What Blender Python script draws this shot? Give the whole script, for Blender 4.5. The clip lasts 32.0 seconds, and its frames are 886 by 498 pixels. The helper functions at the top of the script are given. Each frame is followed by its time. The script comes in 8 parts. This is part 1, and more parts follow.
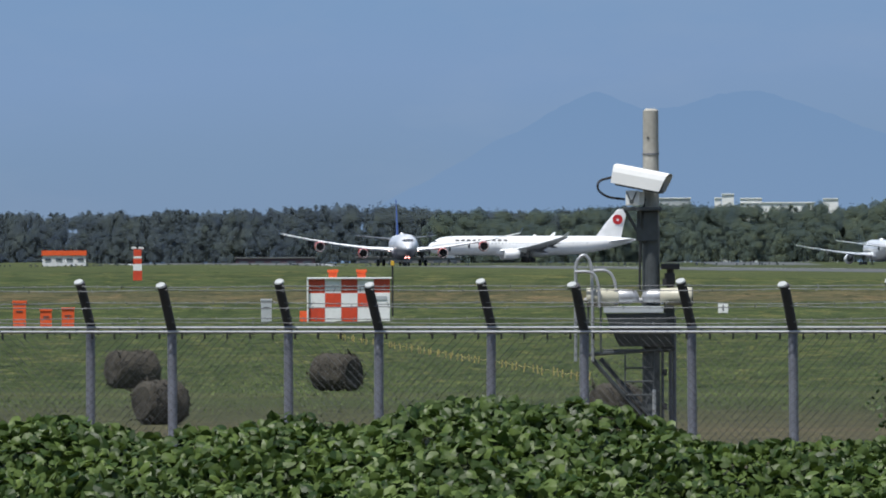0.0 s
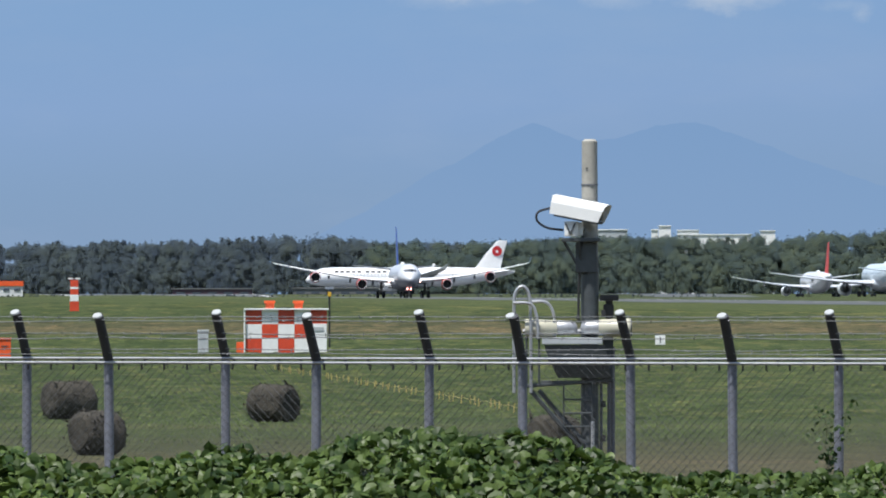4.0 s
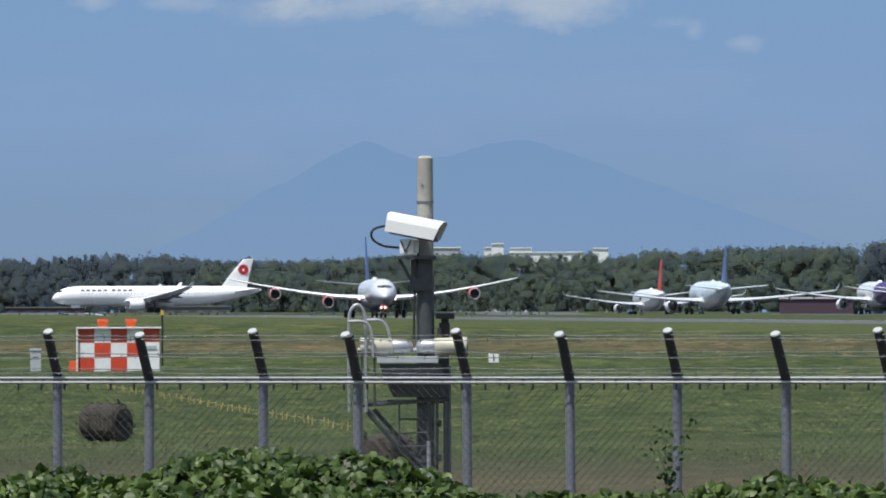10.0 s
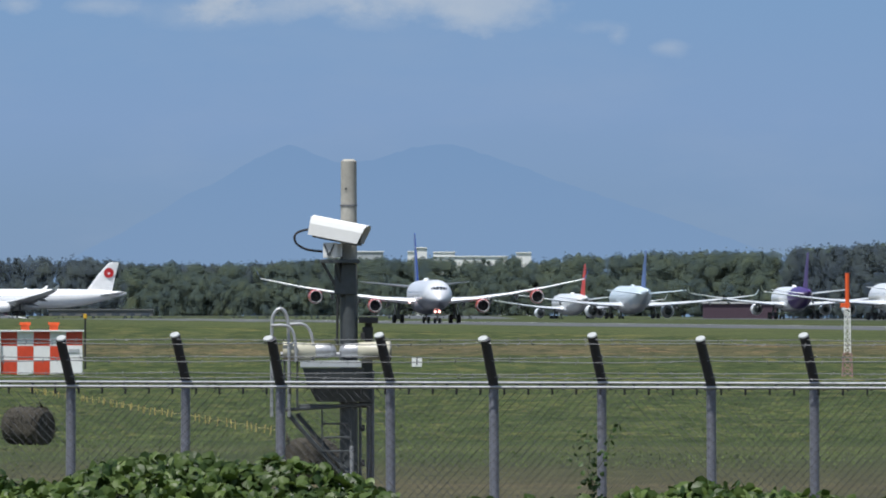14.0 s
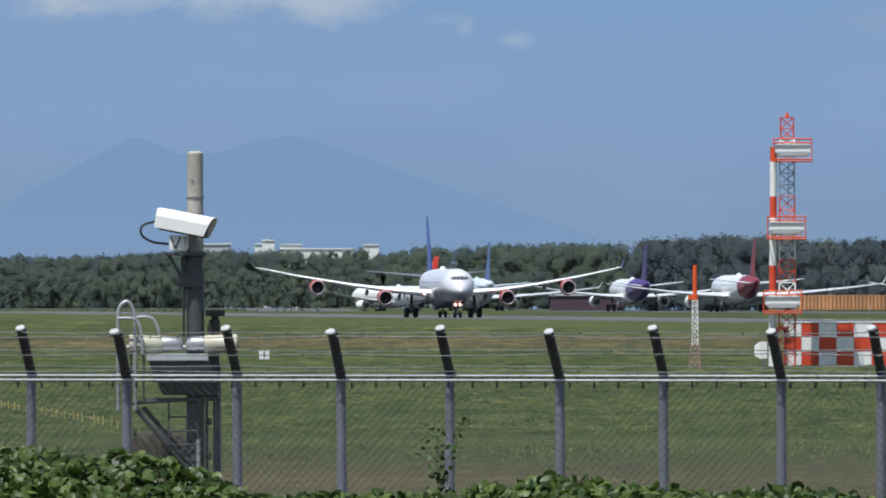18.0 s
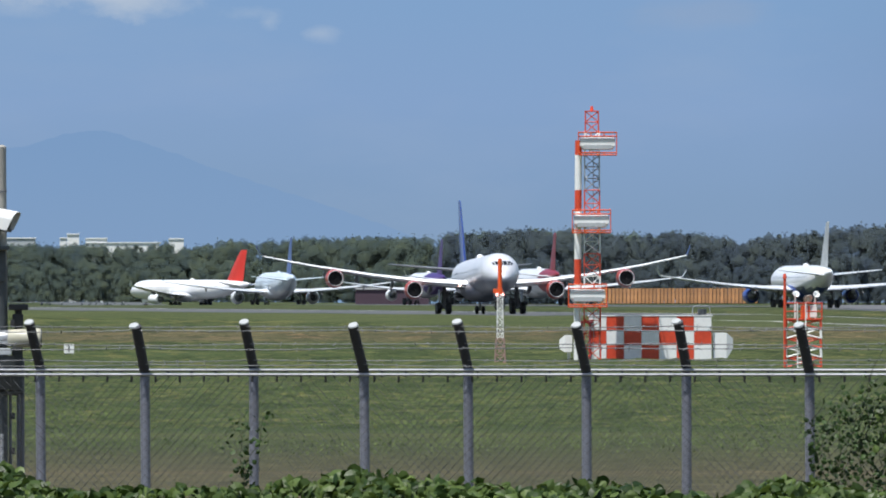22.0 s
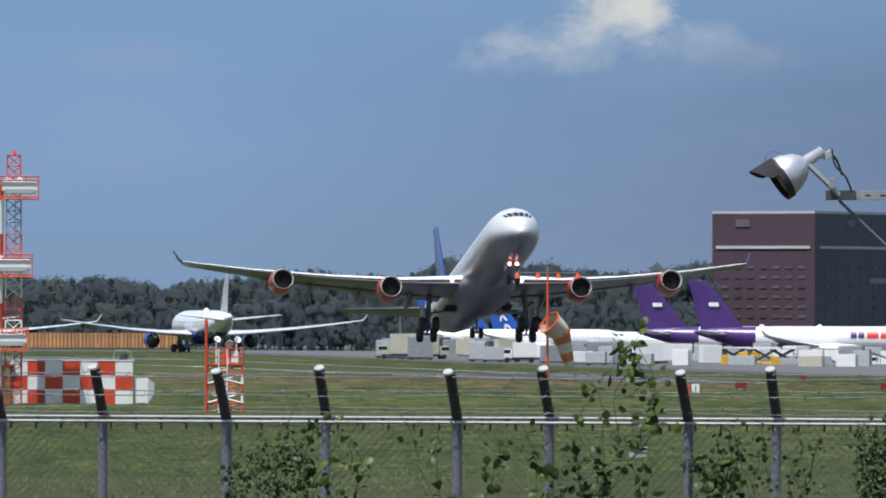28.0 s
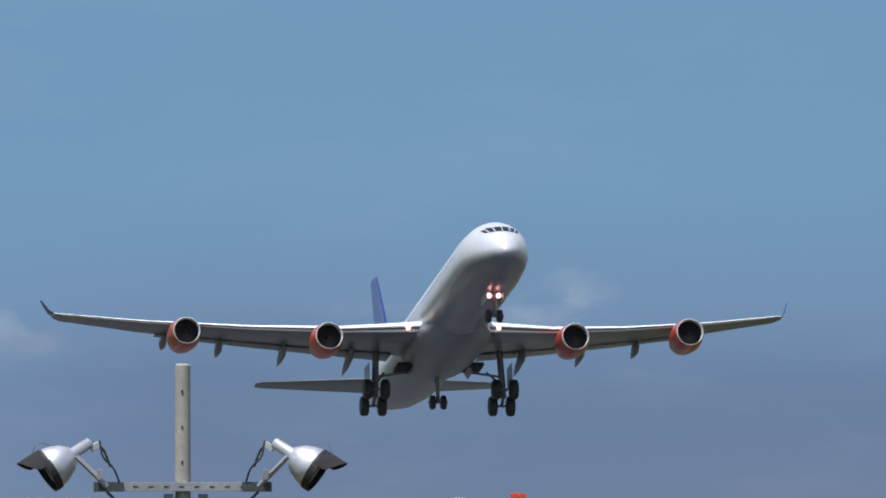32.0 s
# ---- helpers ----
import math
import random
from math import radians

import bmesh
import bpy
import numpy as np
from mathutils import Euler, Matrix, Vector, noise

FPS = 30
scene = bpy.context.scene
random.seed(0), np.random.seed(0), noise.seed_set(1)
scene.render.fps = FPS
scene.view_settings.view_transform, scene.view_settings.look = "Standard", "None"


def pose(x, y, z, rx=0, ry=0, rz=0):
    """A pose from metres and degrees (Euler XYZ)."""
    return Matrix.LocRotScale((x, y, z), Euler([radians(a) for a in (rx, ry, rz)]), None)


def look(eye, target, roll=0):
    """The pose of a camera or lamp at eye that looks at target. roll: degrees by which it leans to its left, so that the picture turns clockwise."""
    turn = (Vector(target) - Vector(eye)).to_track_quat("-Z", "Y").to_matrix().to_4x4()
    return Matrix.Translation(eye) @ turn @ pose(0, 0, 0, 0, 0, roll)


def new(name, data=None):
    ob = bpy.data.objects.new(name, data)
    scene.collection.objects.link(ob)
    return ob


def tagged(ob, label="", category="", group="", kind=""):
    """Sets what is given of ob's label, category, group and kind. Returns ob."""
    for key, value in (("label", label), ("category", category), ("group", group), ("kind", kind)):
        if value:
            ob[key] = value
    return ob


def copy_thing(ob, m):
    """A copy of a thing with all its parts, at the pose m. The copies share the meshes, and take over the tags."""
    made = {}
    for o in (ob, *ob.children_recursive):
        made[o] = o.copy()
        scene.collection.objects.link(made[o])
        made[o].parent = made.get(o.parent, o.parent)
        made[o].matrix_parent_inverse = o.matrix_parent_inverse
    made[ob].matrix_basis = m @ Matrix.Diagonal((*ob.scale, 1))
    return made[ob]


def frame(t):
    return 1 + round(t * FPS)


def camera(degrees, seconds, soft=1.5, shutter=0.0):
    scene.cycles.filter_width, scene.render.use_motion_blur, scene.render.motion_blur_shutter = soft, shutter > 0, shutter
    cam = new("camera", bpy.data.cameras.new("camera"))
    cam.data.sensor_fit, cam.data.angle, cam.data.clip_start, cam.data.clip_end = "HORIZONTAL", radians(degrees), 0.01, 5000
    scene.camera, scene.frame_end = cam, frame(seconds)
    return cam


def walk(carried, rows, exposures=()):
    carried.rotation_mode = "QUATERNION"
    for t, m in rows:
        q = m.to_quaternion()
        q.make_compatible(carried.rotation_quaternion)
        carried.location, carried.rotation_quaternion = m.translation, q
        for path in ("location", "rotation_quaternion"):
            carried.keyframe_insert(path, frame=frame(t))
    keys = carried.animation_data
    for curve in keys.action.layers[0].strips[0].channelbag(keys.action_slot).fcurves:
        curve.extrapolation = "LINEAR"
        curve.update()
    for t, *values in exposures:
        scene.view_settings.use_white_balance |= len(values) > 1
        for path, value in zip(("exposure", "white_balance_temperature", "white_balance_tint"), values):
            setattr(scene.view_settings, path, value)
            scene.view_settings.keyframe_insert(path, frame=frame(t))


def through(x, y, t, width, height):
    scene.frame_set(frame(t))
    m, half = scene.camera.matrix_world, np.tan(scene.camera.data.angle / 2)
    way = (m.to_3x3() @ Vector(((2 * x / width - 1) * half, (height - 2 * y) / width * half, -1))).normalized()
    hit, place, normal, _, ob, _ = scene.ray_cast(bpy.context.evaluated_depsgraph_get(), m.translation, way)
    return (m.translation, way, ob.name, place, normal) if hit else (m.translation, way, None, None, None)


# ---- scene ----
cam = camera(4.0006, 32.0, soft=1.9)
EYE = 3.2
CAM = (  # seconds, how far along its view, height angle, bearing, lean
    (0, -2.64, 0.0209, -4.4427, -0.16), (0.5, -2.58, 0.0723, -4.3946, -0.12), (1, -2.52, 0.1630, -4.3239, -0.08), (1.5, -2.46, 0.2182, -4.2376, 0.01),
    (2, -2.40, 0.1943, -4.1605, -0.01), (2.5, -2.34, 0.0705, -4.1324, -0.00), (3, -2.28, 0.0245, -4.1392, 0.02), (3.5, -2.23, 0.0890, -4.1401, -0.07),
    (5.5, -1.94, 0.2606, -4.2178, 0.10), (6, -1.83, 0.2671, -4.1193, 0.09), (6.5, -1.72, 0.2448, -4.0661, 0.16), (7, -1.61, 0.2443, -4.0671, 0.09),
    (7.5, -1.50, 0.2374, -4.0524, 0.05), (8, -1.39, 0.2175, -3.9881, -0.00), (8.5, -1.28, 0.2242, -3.8549, -0.02), (9, -1.17, 0.2375, -3.6839, 0.03),
    (9.5, -1.06, 0.2377, -3.5108, -0.28), (10, -0.95, 0.2425, -3.4012, -0.15), (10.5, -0.87, 0.2314, -3.3286, -0.08), (11, -0.79, 0.2273, -3.2658, -0.03),
    (11.5, -0.71, 0.2207, -3.2294, 0.12), (12, -0.64, 0.2096, -3.2022, 0.01), (12.5, -0.56, 0.2040, -3.1614, 0.01), (13, -0.48, 0.2043, -3.1438, 0.06),
    (13.5, -0.41, 0.2329, -3.1156, -0.01), (14, -0.33, 0.2597, -3.0550, -0.01), (14.5, -0.25, 0.2245, -2.9389, -0.08), (15, -0.17, 0.1278, -2.7630, -0.15),
    (15.5, -0.10, 0.0924, -2.6621, -0.04), (17.5, 0.20, 0.2273, -2.3957, -0.21), (18, 0.27, 0.2247, -2.3654, -0.07), (18.5, 0.34, 0.2315, -2.3300, -0.09),
    (19, 0.42, 0.2145, -2.2354, -0.13), (19.5, 0.49, 0.1690, -2.1130, -0.10), (20, 0.56, 0.1450, -2.0107, 0.02), (20.5, 0.57, 0.1489, -1.9302, 0.23),
    (21, 0.58, 0.1703, -1.8559, 0.22), (21.5, 0.59, 0.1883, -1.7171, 0.02), (22, 0.60, 0.1949, -1.4849, -0.12), (22.5, 0.61, 0.2390, -1.3148, 0.04),
    (23, 0.62, 0.3356, -1.2748, 0.20), (23.5, 0.63, 0.3669, -1.1414, 0.32), (24, 0.64, 0.3102, -0.8986, 0.04), (24.5, 0.65, 0.2571, -0.5862, 0.03),
    (25, 0.66, 0.2809, -0.3203, 0.05), (25.5, 0.80, 0.3506, -0.1095, 0.02), (27.5, 1.34, 0.3607, 0.8043, 0.20), (28, 1.47, 0.3980, 1.1218, 0.15),
    (28.5, 1.60, 0.3965, 1.4308, 0.05), (29, 1.61, 0.5130, 1.7483, -0.02), (29.5, 1.62, 0.8365, 2.0896, 0.19), (30, 1.64, 1.0413, 2.5028, 0.04),
    (30.5, 1.65, 1.0999, 2.9825, -0.08), (31, 1.66, 1.1674, 3.3182, -0.35), (31.5, 1.67, 1.2955, 3.7546, -0.10), (32, 1.68, 1.6993, 4.3815, -0.03),
)


def lens_pose(along, up, bearing, lean):
    """The camera's pose: a small slide along its view, height angle, bearing to the right of +y, lean."""
    b, e = radians(bearing), radians(up)
    ahead = Vector((math.sin(b) * math.cos(e), math.cos(b) * math.cos(e), math.sin(e)))
    eye = Vector((0, 0, EYE)) + ahead * along
    return look(eye, eye + ahead * 100, lean)


walk(cam, [(row[0], lens_pose(*row[1:])) for row in CAM],
     exposures=((0, 0.34), (1, 0.55), (2, 0.43), (2.5, 0.49), (3, 0.62), (5.5, 0.46), (6, 0.44), (15, 0.42), (18, 0.44), (20, 0.50), (23, 0.52), (24, 0.37), (28, 0.43), (30.2, 0.42), (31, 0.36), (32, 0.32)))

# ---- light ----
SUN_AZ, SUN_EL = -146.0, 68.0      # bearing to the right of +y, height
world = bpy.data.worlds.new("world")
scene.world = world
world.use_nodes = True
wn = world.node_tree
sky = wn.nodes.new("ShaderNodeTexSky")
sky.sky_type, sky.sun_disc = "NISHITA", False
sky.sun_elevation, sky.sun_rotation = radians(SUN_EL), radians(SUN_AZ)
wn.links.new(sky.outputs[0], wn.nodes["Background"].inputs[0])
wn.nodes["Background"].inputs[1].default_value = 0.088
sun_data = bpy.data.lights.new("sun", "SUN")
sun_data.energy, sun_data.angle, sun_data.color = 4.3, radians(0.55), (1.0, 0.98, 0.945)
sun = new("sun", sun_data)
sun.matrix_world = look((0, 0, 50), Vector((0, 0, 50)) - Vector((
    math.sin(radians(SUN_AZ)) * math.cos(radians(SUN_EL)), math.cos(radians(SUN_AZ)) * math.cos(radians(SUN_EL)), math.sin(radians(SUN_EL)))))

# ---- materials ----


def nodes_of(name):
    m = bpy.data.materials.new(name)
    m.use_nodes = True
    t = m.node_tree
    return m, t, t.nodes["Principled BSDF"]


def ramp(t, fac, stops):
    r = t.nodes.new("ShaderNodeValToRGB")
    e = r.color_ramp.elements
    while len(e) < len(stops):
        e.new(0.5)
    for el, (p, c) in zip(e, stops):
        el.position, el.color = p, (*c, 1)
    t.links.new(fac, r.inputs[0])
    return r.outputs[0]


def tex(t, scale, detail=4.0, rough=0.55, stretch=(1, 1, 1), kind="Object"):
    c = t.nodes.new("ShaderNodeTexCoord")
    mp = t.nodes.new("ShaderNodeMapping")
    mp.inputs["Scale"].default_value = stretch
    n = t.nodes.new("ShaderNodeTexNoise")
    n.inputs["Scale"].default_value, n.inputs["Detail"].default_value, n.inputs["Roughness"].default_value = scale, detail, rough
    t.links.new(c.outputs[kind], mp.inputs[0])
    t.links.new(mp.outputs[0], n.inputs["Vector"])
    return n.outputs["Fac"]


def mix(t, fac, a, b, mode="MIX"):
    n = t.nodes.new("ShaderNodeMix")
    n.data_type, n.blend_type = "RGBA", mode
    for value, s in ((fac, 0), (a, 6), (b, 7)):
        if hasattr(value, "links"):
            t.links.new(value, n.inputs[s])
        elif s:
            n.inputs[s].default_value = (*value, 1)
        else:
            n.inputs[s].default_value = value
    return n.outputs[2]


def calc(t, op, a, b=0.0, c=0.0):
    n = t.nodes.new("ShaderNodeMath")
    n.operation = op
    for i, value in enumerate((a, b, c)):
        if hasattr(value, "links"):
            t.links.new(value, n.inputs[i])
        else:
            n.inputs[i].default_value = value
    return n.outputs[0]


def shade(c, k):
    return tuple(min(1.0, v * k) for v in c)


def surf(name, colour, rough=0.5, metal=0.0, grain=8.0, vary=0.18, stain=0.6, bump=0.0, coat=0.0, random_tint=0.0):
    """A surface of one main colour with fine grain, broad stains and, where asked, relief."""
    m, t, p = nodes_of(name)
    fine = ramp(t, tex(t, grain, 6), [(0.3, shade(colour, 1 - vary)), (0.7, shade(colour, 1 + vary * 0.6))])
    dirt = ramp(t, tex(t, stain, 5, 0.62), [(0.36, shade(colour, 1 - vary * 1.6)), (0.62, shade(colour, 1.0))])
    col = mix(t, 0.5, fine, dirt)
    if random_tint:
        info = t.nodes.new("ShaderNodeObjectInfo")
        tint = ramp(t, info.outputs["Random"], [(0, (1 - random_tint,) * 3), (1, (1, 1, 1))])
        col = mix(t, 1.0, col, tint, "MULTIPLY")
    t.links.new(col, p.inputs["Base Color"])
    p.inputs["Metallic"].default_value = metal
    t.links.new(calc(t, "ADD", rough - 0.08, calc(t, "MULTIPLY", tex(t, grain * 0.7, 4), 0.16)), p.inputs["Roughness"])
    p.inputs["Coat Weight"].default_value = coat
    if bump:
        b = t.nodes.new("ShaderNodeBump")
        b.inputs["Strength"].default_value, b.inputs["Distance"].default_value = 0.6, bump
        t.links.new(tex(t, grain, 6), b.inputs["Height"])
        t.links.new(b.outputs[0], p.inputs["Normal"])
    return m


def glow(name, colour, strength):
    m, t, p = nodes_of(name)
    p.inputs["Base Color"].default_value = (*colour, 1)
    p.inputs["Emission Color"].default_value, p.inputs["Emission Strength"].default_value = (*colour, 1), strength
    return m


def leafy(name, dark, light, rough=0.5, scale=0.6, through=0.25):
    """Foliage: each leaf or clump takes its own tint."""
    m, t, p = nodes_of(name)
    geo = t.nodes.new("ShaderNodeNewGeometry")
    own = ramp(t, geo.outputs["Random Per Island"], [(0, dark), (0.6, tuple((a + b) / 2 for a, b in zip(dark, light))), (1, light)])
    patch = ramp(t, tex(t, scale, 4), [(0.35, (0.62, 0.66, 0.6)), (0.65, (1.1, 1.1, 1.0))])
    t.links.new(mix(t, 1.0, own, patch, "MULTIPLY"), p.inputs["Base Color"])
    p.inputs["Roughness"].default_value = rough
    p.inputs["Specular IOR Level"].default_value = 0.25
    if through:
        tr = t.nodes.new("ShaderNodeBsdfTranslucent")
        t.links.new(mix(t, 1.0, own, (1.15, 1.2, 0.8), "MULTIPLY"), tr.inputs["Color"])
        ms = t.nodes.new("ShaderNodeMixShader")
        ms.inputs[0].default_value = through
        t.links.new(p.outputs[0], ms.inputs[1])
        t.links.new(tr.outputs[0], ms.inputs[2])
        t.links.new(ms.outputs[0], t.nodes["Material Output"].inputs["Surface"])
    return m


STEEL = surf("galvanised steel", (0.42, 0.43, 0.45), 0.45, 0.55, 30, 0.25, 2.0)
DULL_STEEL = surf("weathered galvanised post", (0.16, 0.165, 0.19), 0.6, 0.2, 40, 0.3, 3.0)
WIRE = surf("galvanised wire", (0.16, 0.165, 0.175), 0.5, 0.3, 20, 0.2, 2.0)
CAP = surf("pale post cap", (0.42, 0.44, 0.44), 0.45, 0.0, 30, 0.15, 4)
CONCRETE = surf("grey beige concrete pole", (0.36, 0.35, 0.31), 0.85, 0.0, 25, 0.2, 1.2, 0.003)
DARK_PAINT = surf("dark grey-green paint", (0.065, 0.075, 0.08), 0.5, 0.1, 20, 0.3, 1.5)
WHITE_PAINT = surf("white paint", (0.78, 0.79, 0.78), 0.4, 0.0, 6, 0.1, 0.8)
CREAM = surf("cream enamel", (0.50, 0.48, 0.38), 0.4, 0.0, 12, 0.15, 1.5)
RED_PAINT = surf("signal red paint", (0.62, 0.065, 0.025), 0.45, 0.0, 6, 0.22, 1.0)
ORANGE_PAINT = surf("orange red paint", (0.75, 0.10, 0.02), 0.5, 0.0, 5, 0.15, 1.0)
BLACK = surf("black rubber", (0.018, 0.018, 0.02), 0.6, 0.0, 20, 0.3, 3)
GREY_BOX = surf("pale grey cabinet paint", (0.42, 0.45, 0.47), 0.5, 0.0, 8, 0.15, 1.0)
HAY = surf("weathered dry hay", (0.052, 0.046, 0.034), 0.95, 0.0, 45, 0.5, 2.2, 0.02)
ALUMINIUM = surf("spun aluminium", (0.66, 0.67, 0.72), 0.46, 0.7, 15, 0.1, 3.0)
DARK_GLASS = surf("dark glass", (0.02, 0.025, 0.03), 0.12, 0.0, 4, 0.1, 1.0)
ROPE = surf("pale yellow rope", (0.42, 0.34, 0.12), 0.8, 0.0, 40, 0.2, 3)
BRASS_YELLOW = surf("yellow machine paint", (0.68, 0.40, 0.03), 0.5, 0.0, 4, 0.2, 0.8)
MESH_WIRE = surf("dark weathered mesh wire", (0.065, 0.068, 0.074), 0.7, 0.0, 20, 0.2, 2.0)

# ---- building kit ----


def part(name, bm, material, parent=None, label="", smooth=False):
    me = bpy.data.meshes.new(name)
    bm.to_mesh(me)
    bm.free()
    for m in (material if isinstance(material, (list, tuple)) else [material]):
        me.materials.append(m)
    if smooth:
        for f in me.polygons:
            f.use_smooth = True
    ob = new(name, me)
    ob.parent = parent
    if label:
        ob["label"] = label
    return ob


def thing(name, at, label, category, group="", turn=0.0):
    ob = new(name)
    ob.matrix_basis = pose(*at, 0, 0, turn)
    return tagged(ob, label, category, group)


def raw(name, verts, faces, material, parent=None, label="", smooth=False, normals=None):
    """A mesh from computed points; normals, one a point, give foliage the soft shading of its crown."""
    me = bpy.data.meshes.new(name)
    me.from_pydata(verts, [], faces)
    me.materials.append(material)
    if smooth:
        me.polygons.foreach_set("use_smooth", [True] * len(me.polygons))
    me.update()
    if normals is not None:
        me.normals_split_custom_set_from_vertices(normals)
    ob = new(name, me)
    ob.parent = parent
    if label:
        ob["label"] = label
    return ob


def box(bm, size, at=(0, 0, 0), bevel=0.0, m=None, index=0):
    mat = (m or Matrix.Identity(4)) @ Matrix.Translation(at) @ Matrix.Diagonal((*size, 1))
    r = bmesh.ops.create_cube(bm, size=1, matrix=mat)
    faces = {f for v in r["verts"] for f in v.link_faces}
    for f in faces:
        f.material_index = index
    if bevel:
        bmesh.ops.bevel(bm, geom=list({e for v in r["verts"] for e in v.link_edges}), offset=bevel, segments=2, affect="EDGES", profile=0.7)
    return bm


def rod(bm, a, b, r, r2=None, seg=8, caps=True):
    a, b = Vector(a), Vector(b)
    d = b - a
    mat = Matrix.Translation((a + b) / 2) @ d.to_track_quat("Z", "Y").to_matrix().to_4x4()
    bmesh.ops.create_cone(bm, cap_ends=caps, segments=seg, radius1=r, radius2=r if r2 is None else r2, depth=d.length, matrix=mat)
    return bm


def tube(bm, pts, r, seg=8):
    pts = [Vector(p) for p in pts]
    rings = []
    for i, p in enumerate(pts):
        d = (pts[min(i + 1, len(pts) - 1)] - pts[max(i - 1, 0)]).normalized()
        side = d.cross(Vector((0.31, 0.95, 0.05)))
        side = (side if side.length > 0.05 else d.cross(Vector((1, 0, 0)))).normalized()
        up = side.cross(d)
        rings.append([bm.verts.new(p + (side * math.cos(q) + up * math.sin(q)) * r) for q in [2 * math.pi * k / seg for k in range(seg)]])
    skin(bm, rings)
    return bm


def skin(bm, rings, caps=True):
    n = len(rings[0])
    for a, b in zip(rings, rings[1:]):
        for k in range(n):
            bm.faces.new((a[k], a[(k + 1) % n], b[(k + 1) % n], b[k]))
    if caps:
        bm.faces.new(rings[0][::-1])
        bm.faces.new(rings[-1])


def turned(bm, profile, seg=20, m=None, caps=False):
    """A turned shape round the x axis: profile of (x, radius)."""
    m = m or Matrix.Identity(4)
    rings = [[bm.verts.new(m @ Vector((x, r * math.cos(q), r * math.sin(q)))) for q in [2 * math.pi * k / seg for k in range(seg)]] for x, r in profile]
    skin(bm, rings, caps)
    bmesh.ops.recalc_face_normals(bm, faces=bm.faces)
    return bm


def bent(points, steps=6):
    """A smooth line through the points (Catmull-Rom)."""
    p = [Vector(q) for q in points]
    p = [p[0] * 2 - p[1], *p, p[-1] * 2 - p[-2]]
    out = []
    for a, b, c, d in zip(p, p[1:], p[2:], p[3:]):
        for k in range(steps):
            u = k / steps
            out.append(0.5 * (2 * b + (c - a) * u + (2 * a - 5 * b + 4 * c - d) * u * u + (3 * b - a - 3 * c + d) * u ** 3))
    return out + [p[-2]]


def step(a, b, v):
    v = min(1, max(0, (v - a) / (b - a)))
    return v * v * (3 - 2 * v)


def land(x, y):
    """Height of the ground, which falls away towards the apron."""
    fall = min(2.7, 0.027 * max(0, x)) * step(800, 1300, y) * (1 - step(3380, 3500, y))
    holding = step(3480, 3680, y) * (1 - step(3880, 4080, y)) * (1 - step(-160, -60, x))
    return 0.25 * step(900, 1350, y) - 1.5 * step(3050, 3450, y) + 1.6 * holding - fall


def spot(bearing, dist, lift=0.0):
    """The place on the ground at a bearing (degrees to the right of +y) and distance."""
    x, y = dist * math.sin(radians(bearing)), dist * math.cos(radians(bearing))
    return (x, y, land(x, y) + lift)


# ---- ground, pavements, sky and distance ----
RUNWAY_AT, RUNWAY_DIR = Vector((-77.74, 1927.0, 0.0)), Vector((-0.15413, 0.98805, 0.0))
ACROSS = Vector((0.98805, 0.15413, 0.0))


def off_runway(along, across, lift=0.0):
    """A place by the runway's centre line: metres away from the eye along it, metres to its far side."""
    p = RUNWAY_AT + RUNWAY_DIR * along + ACROSS * across
    return (p.x, p.y, land(p.x, p.y) + lift)


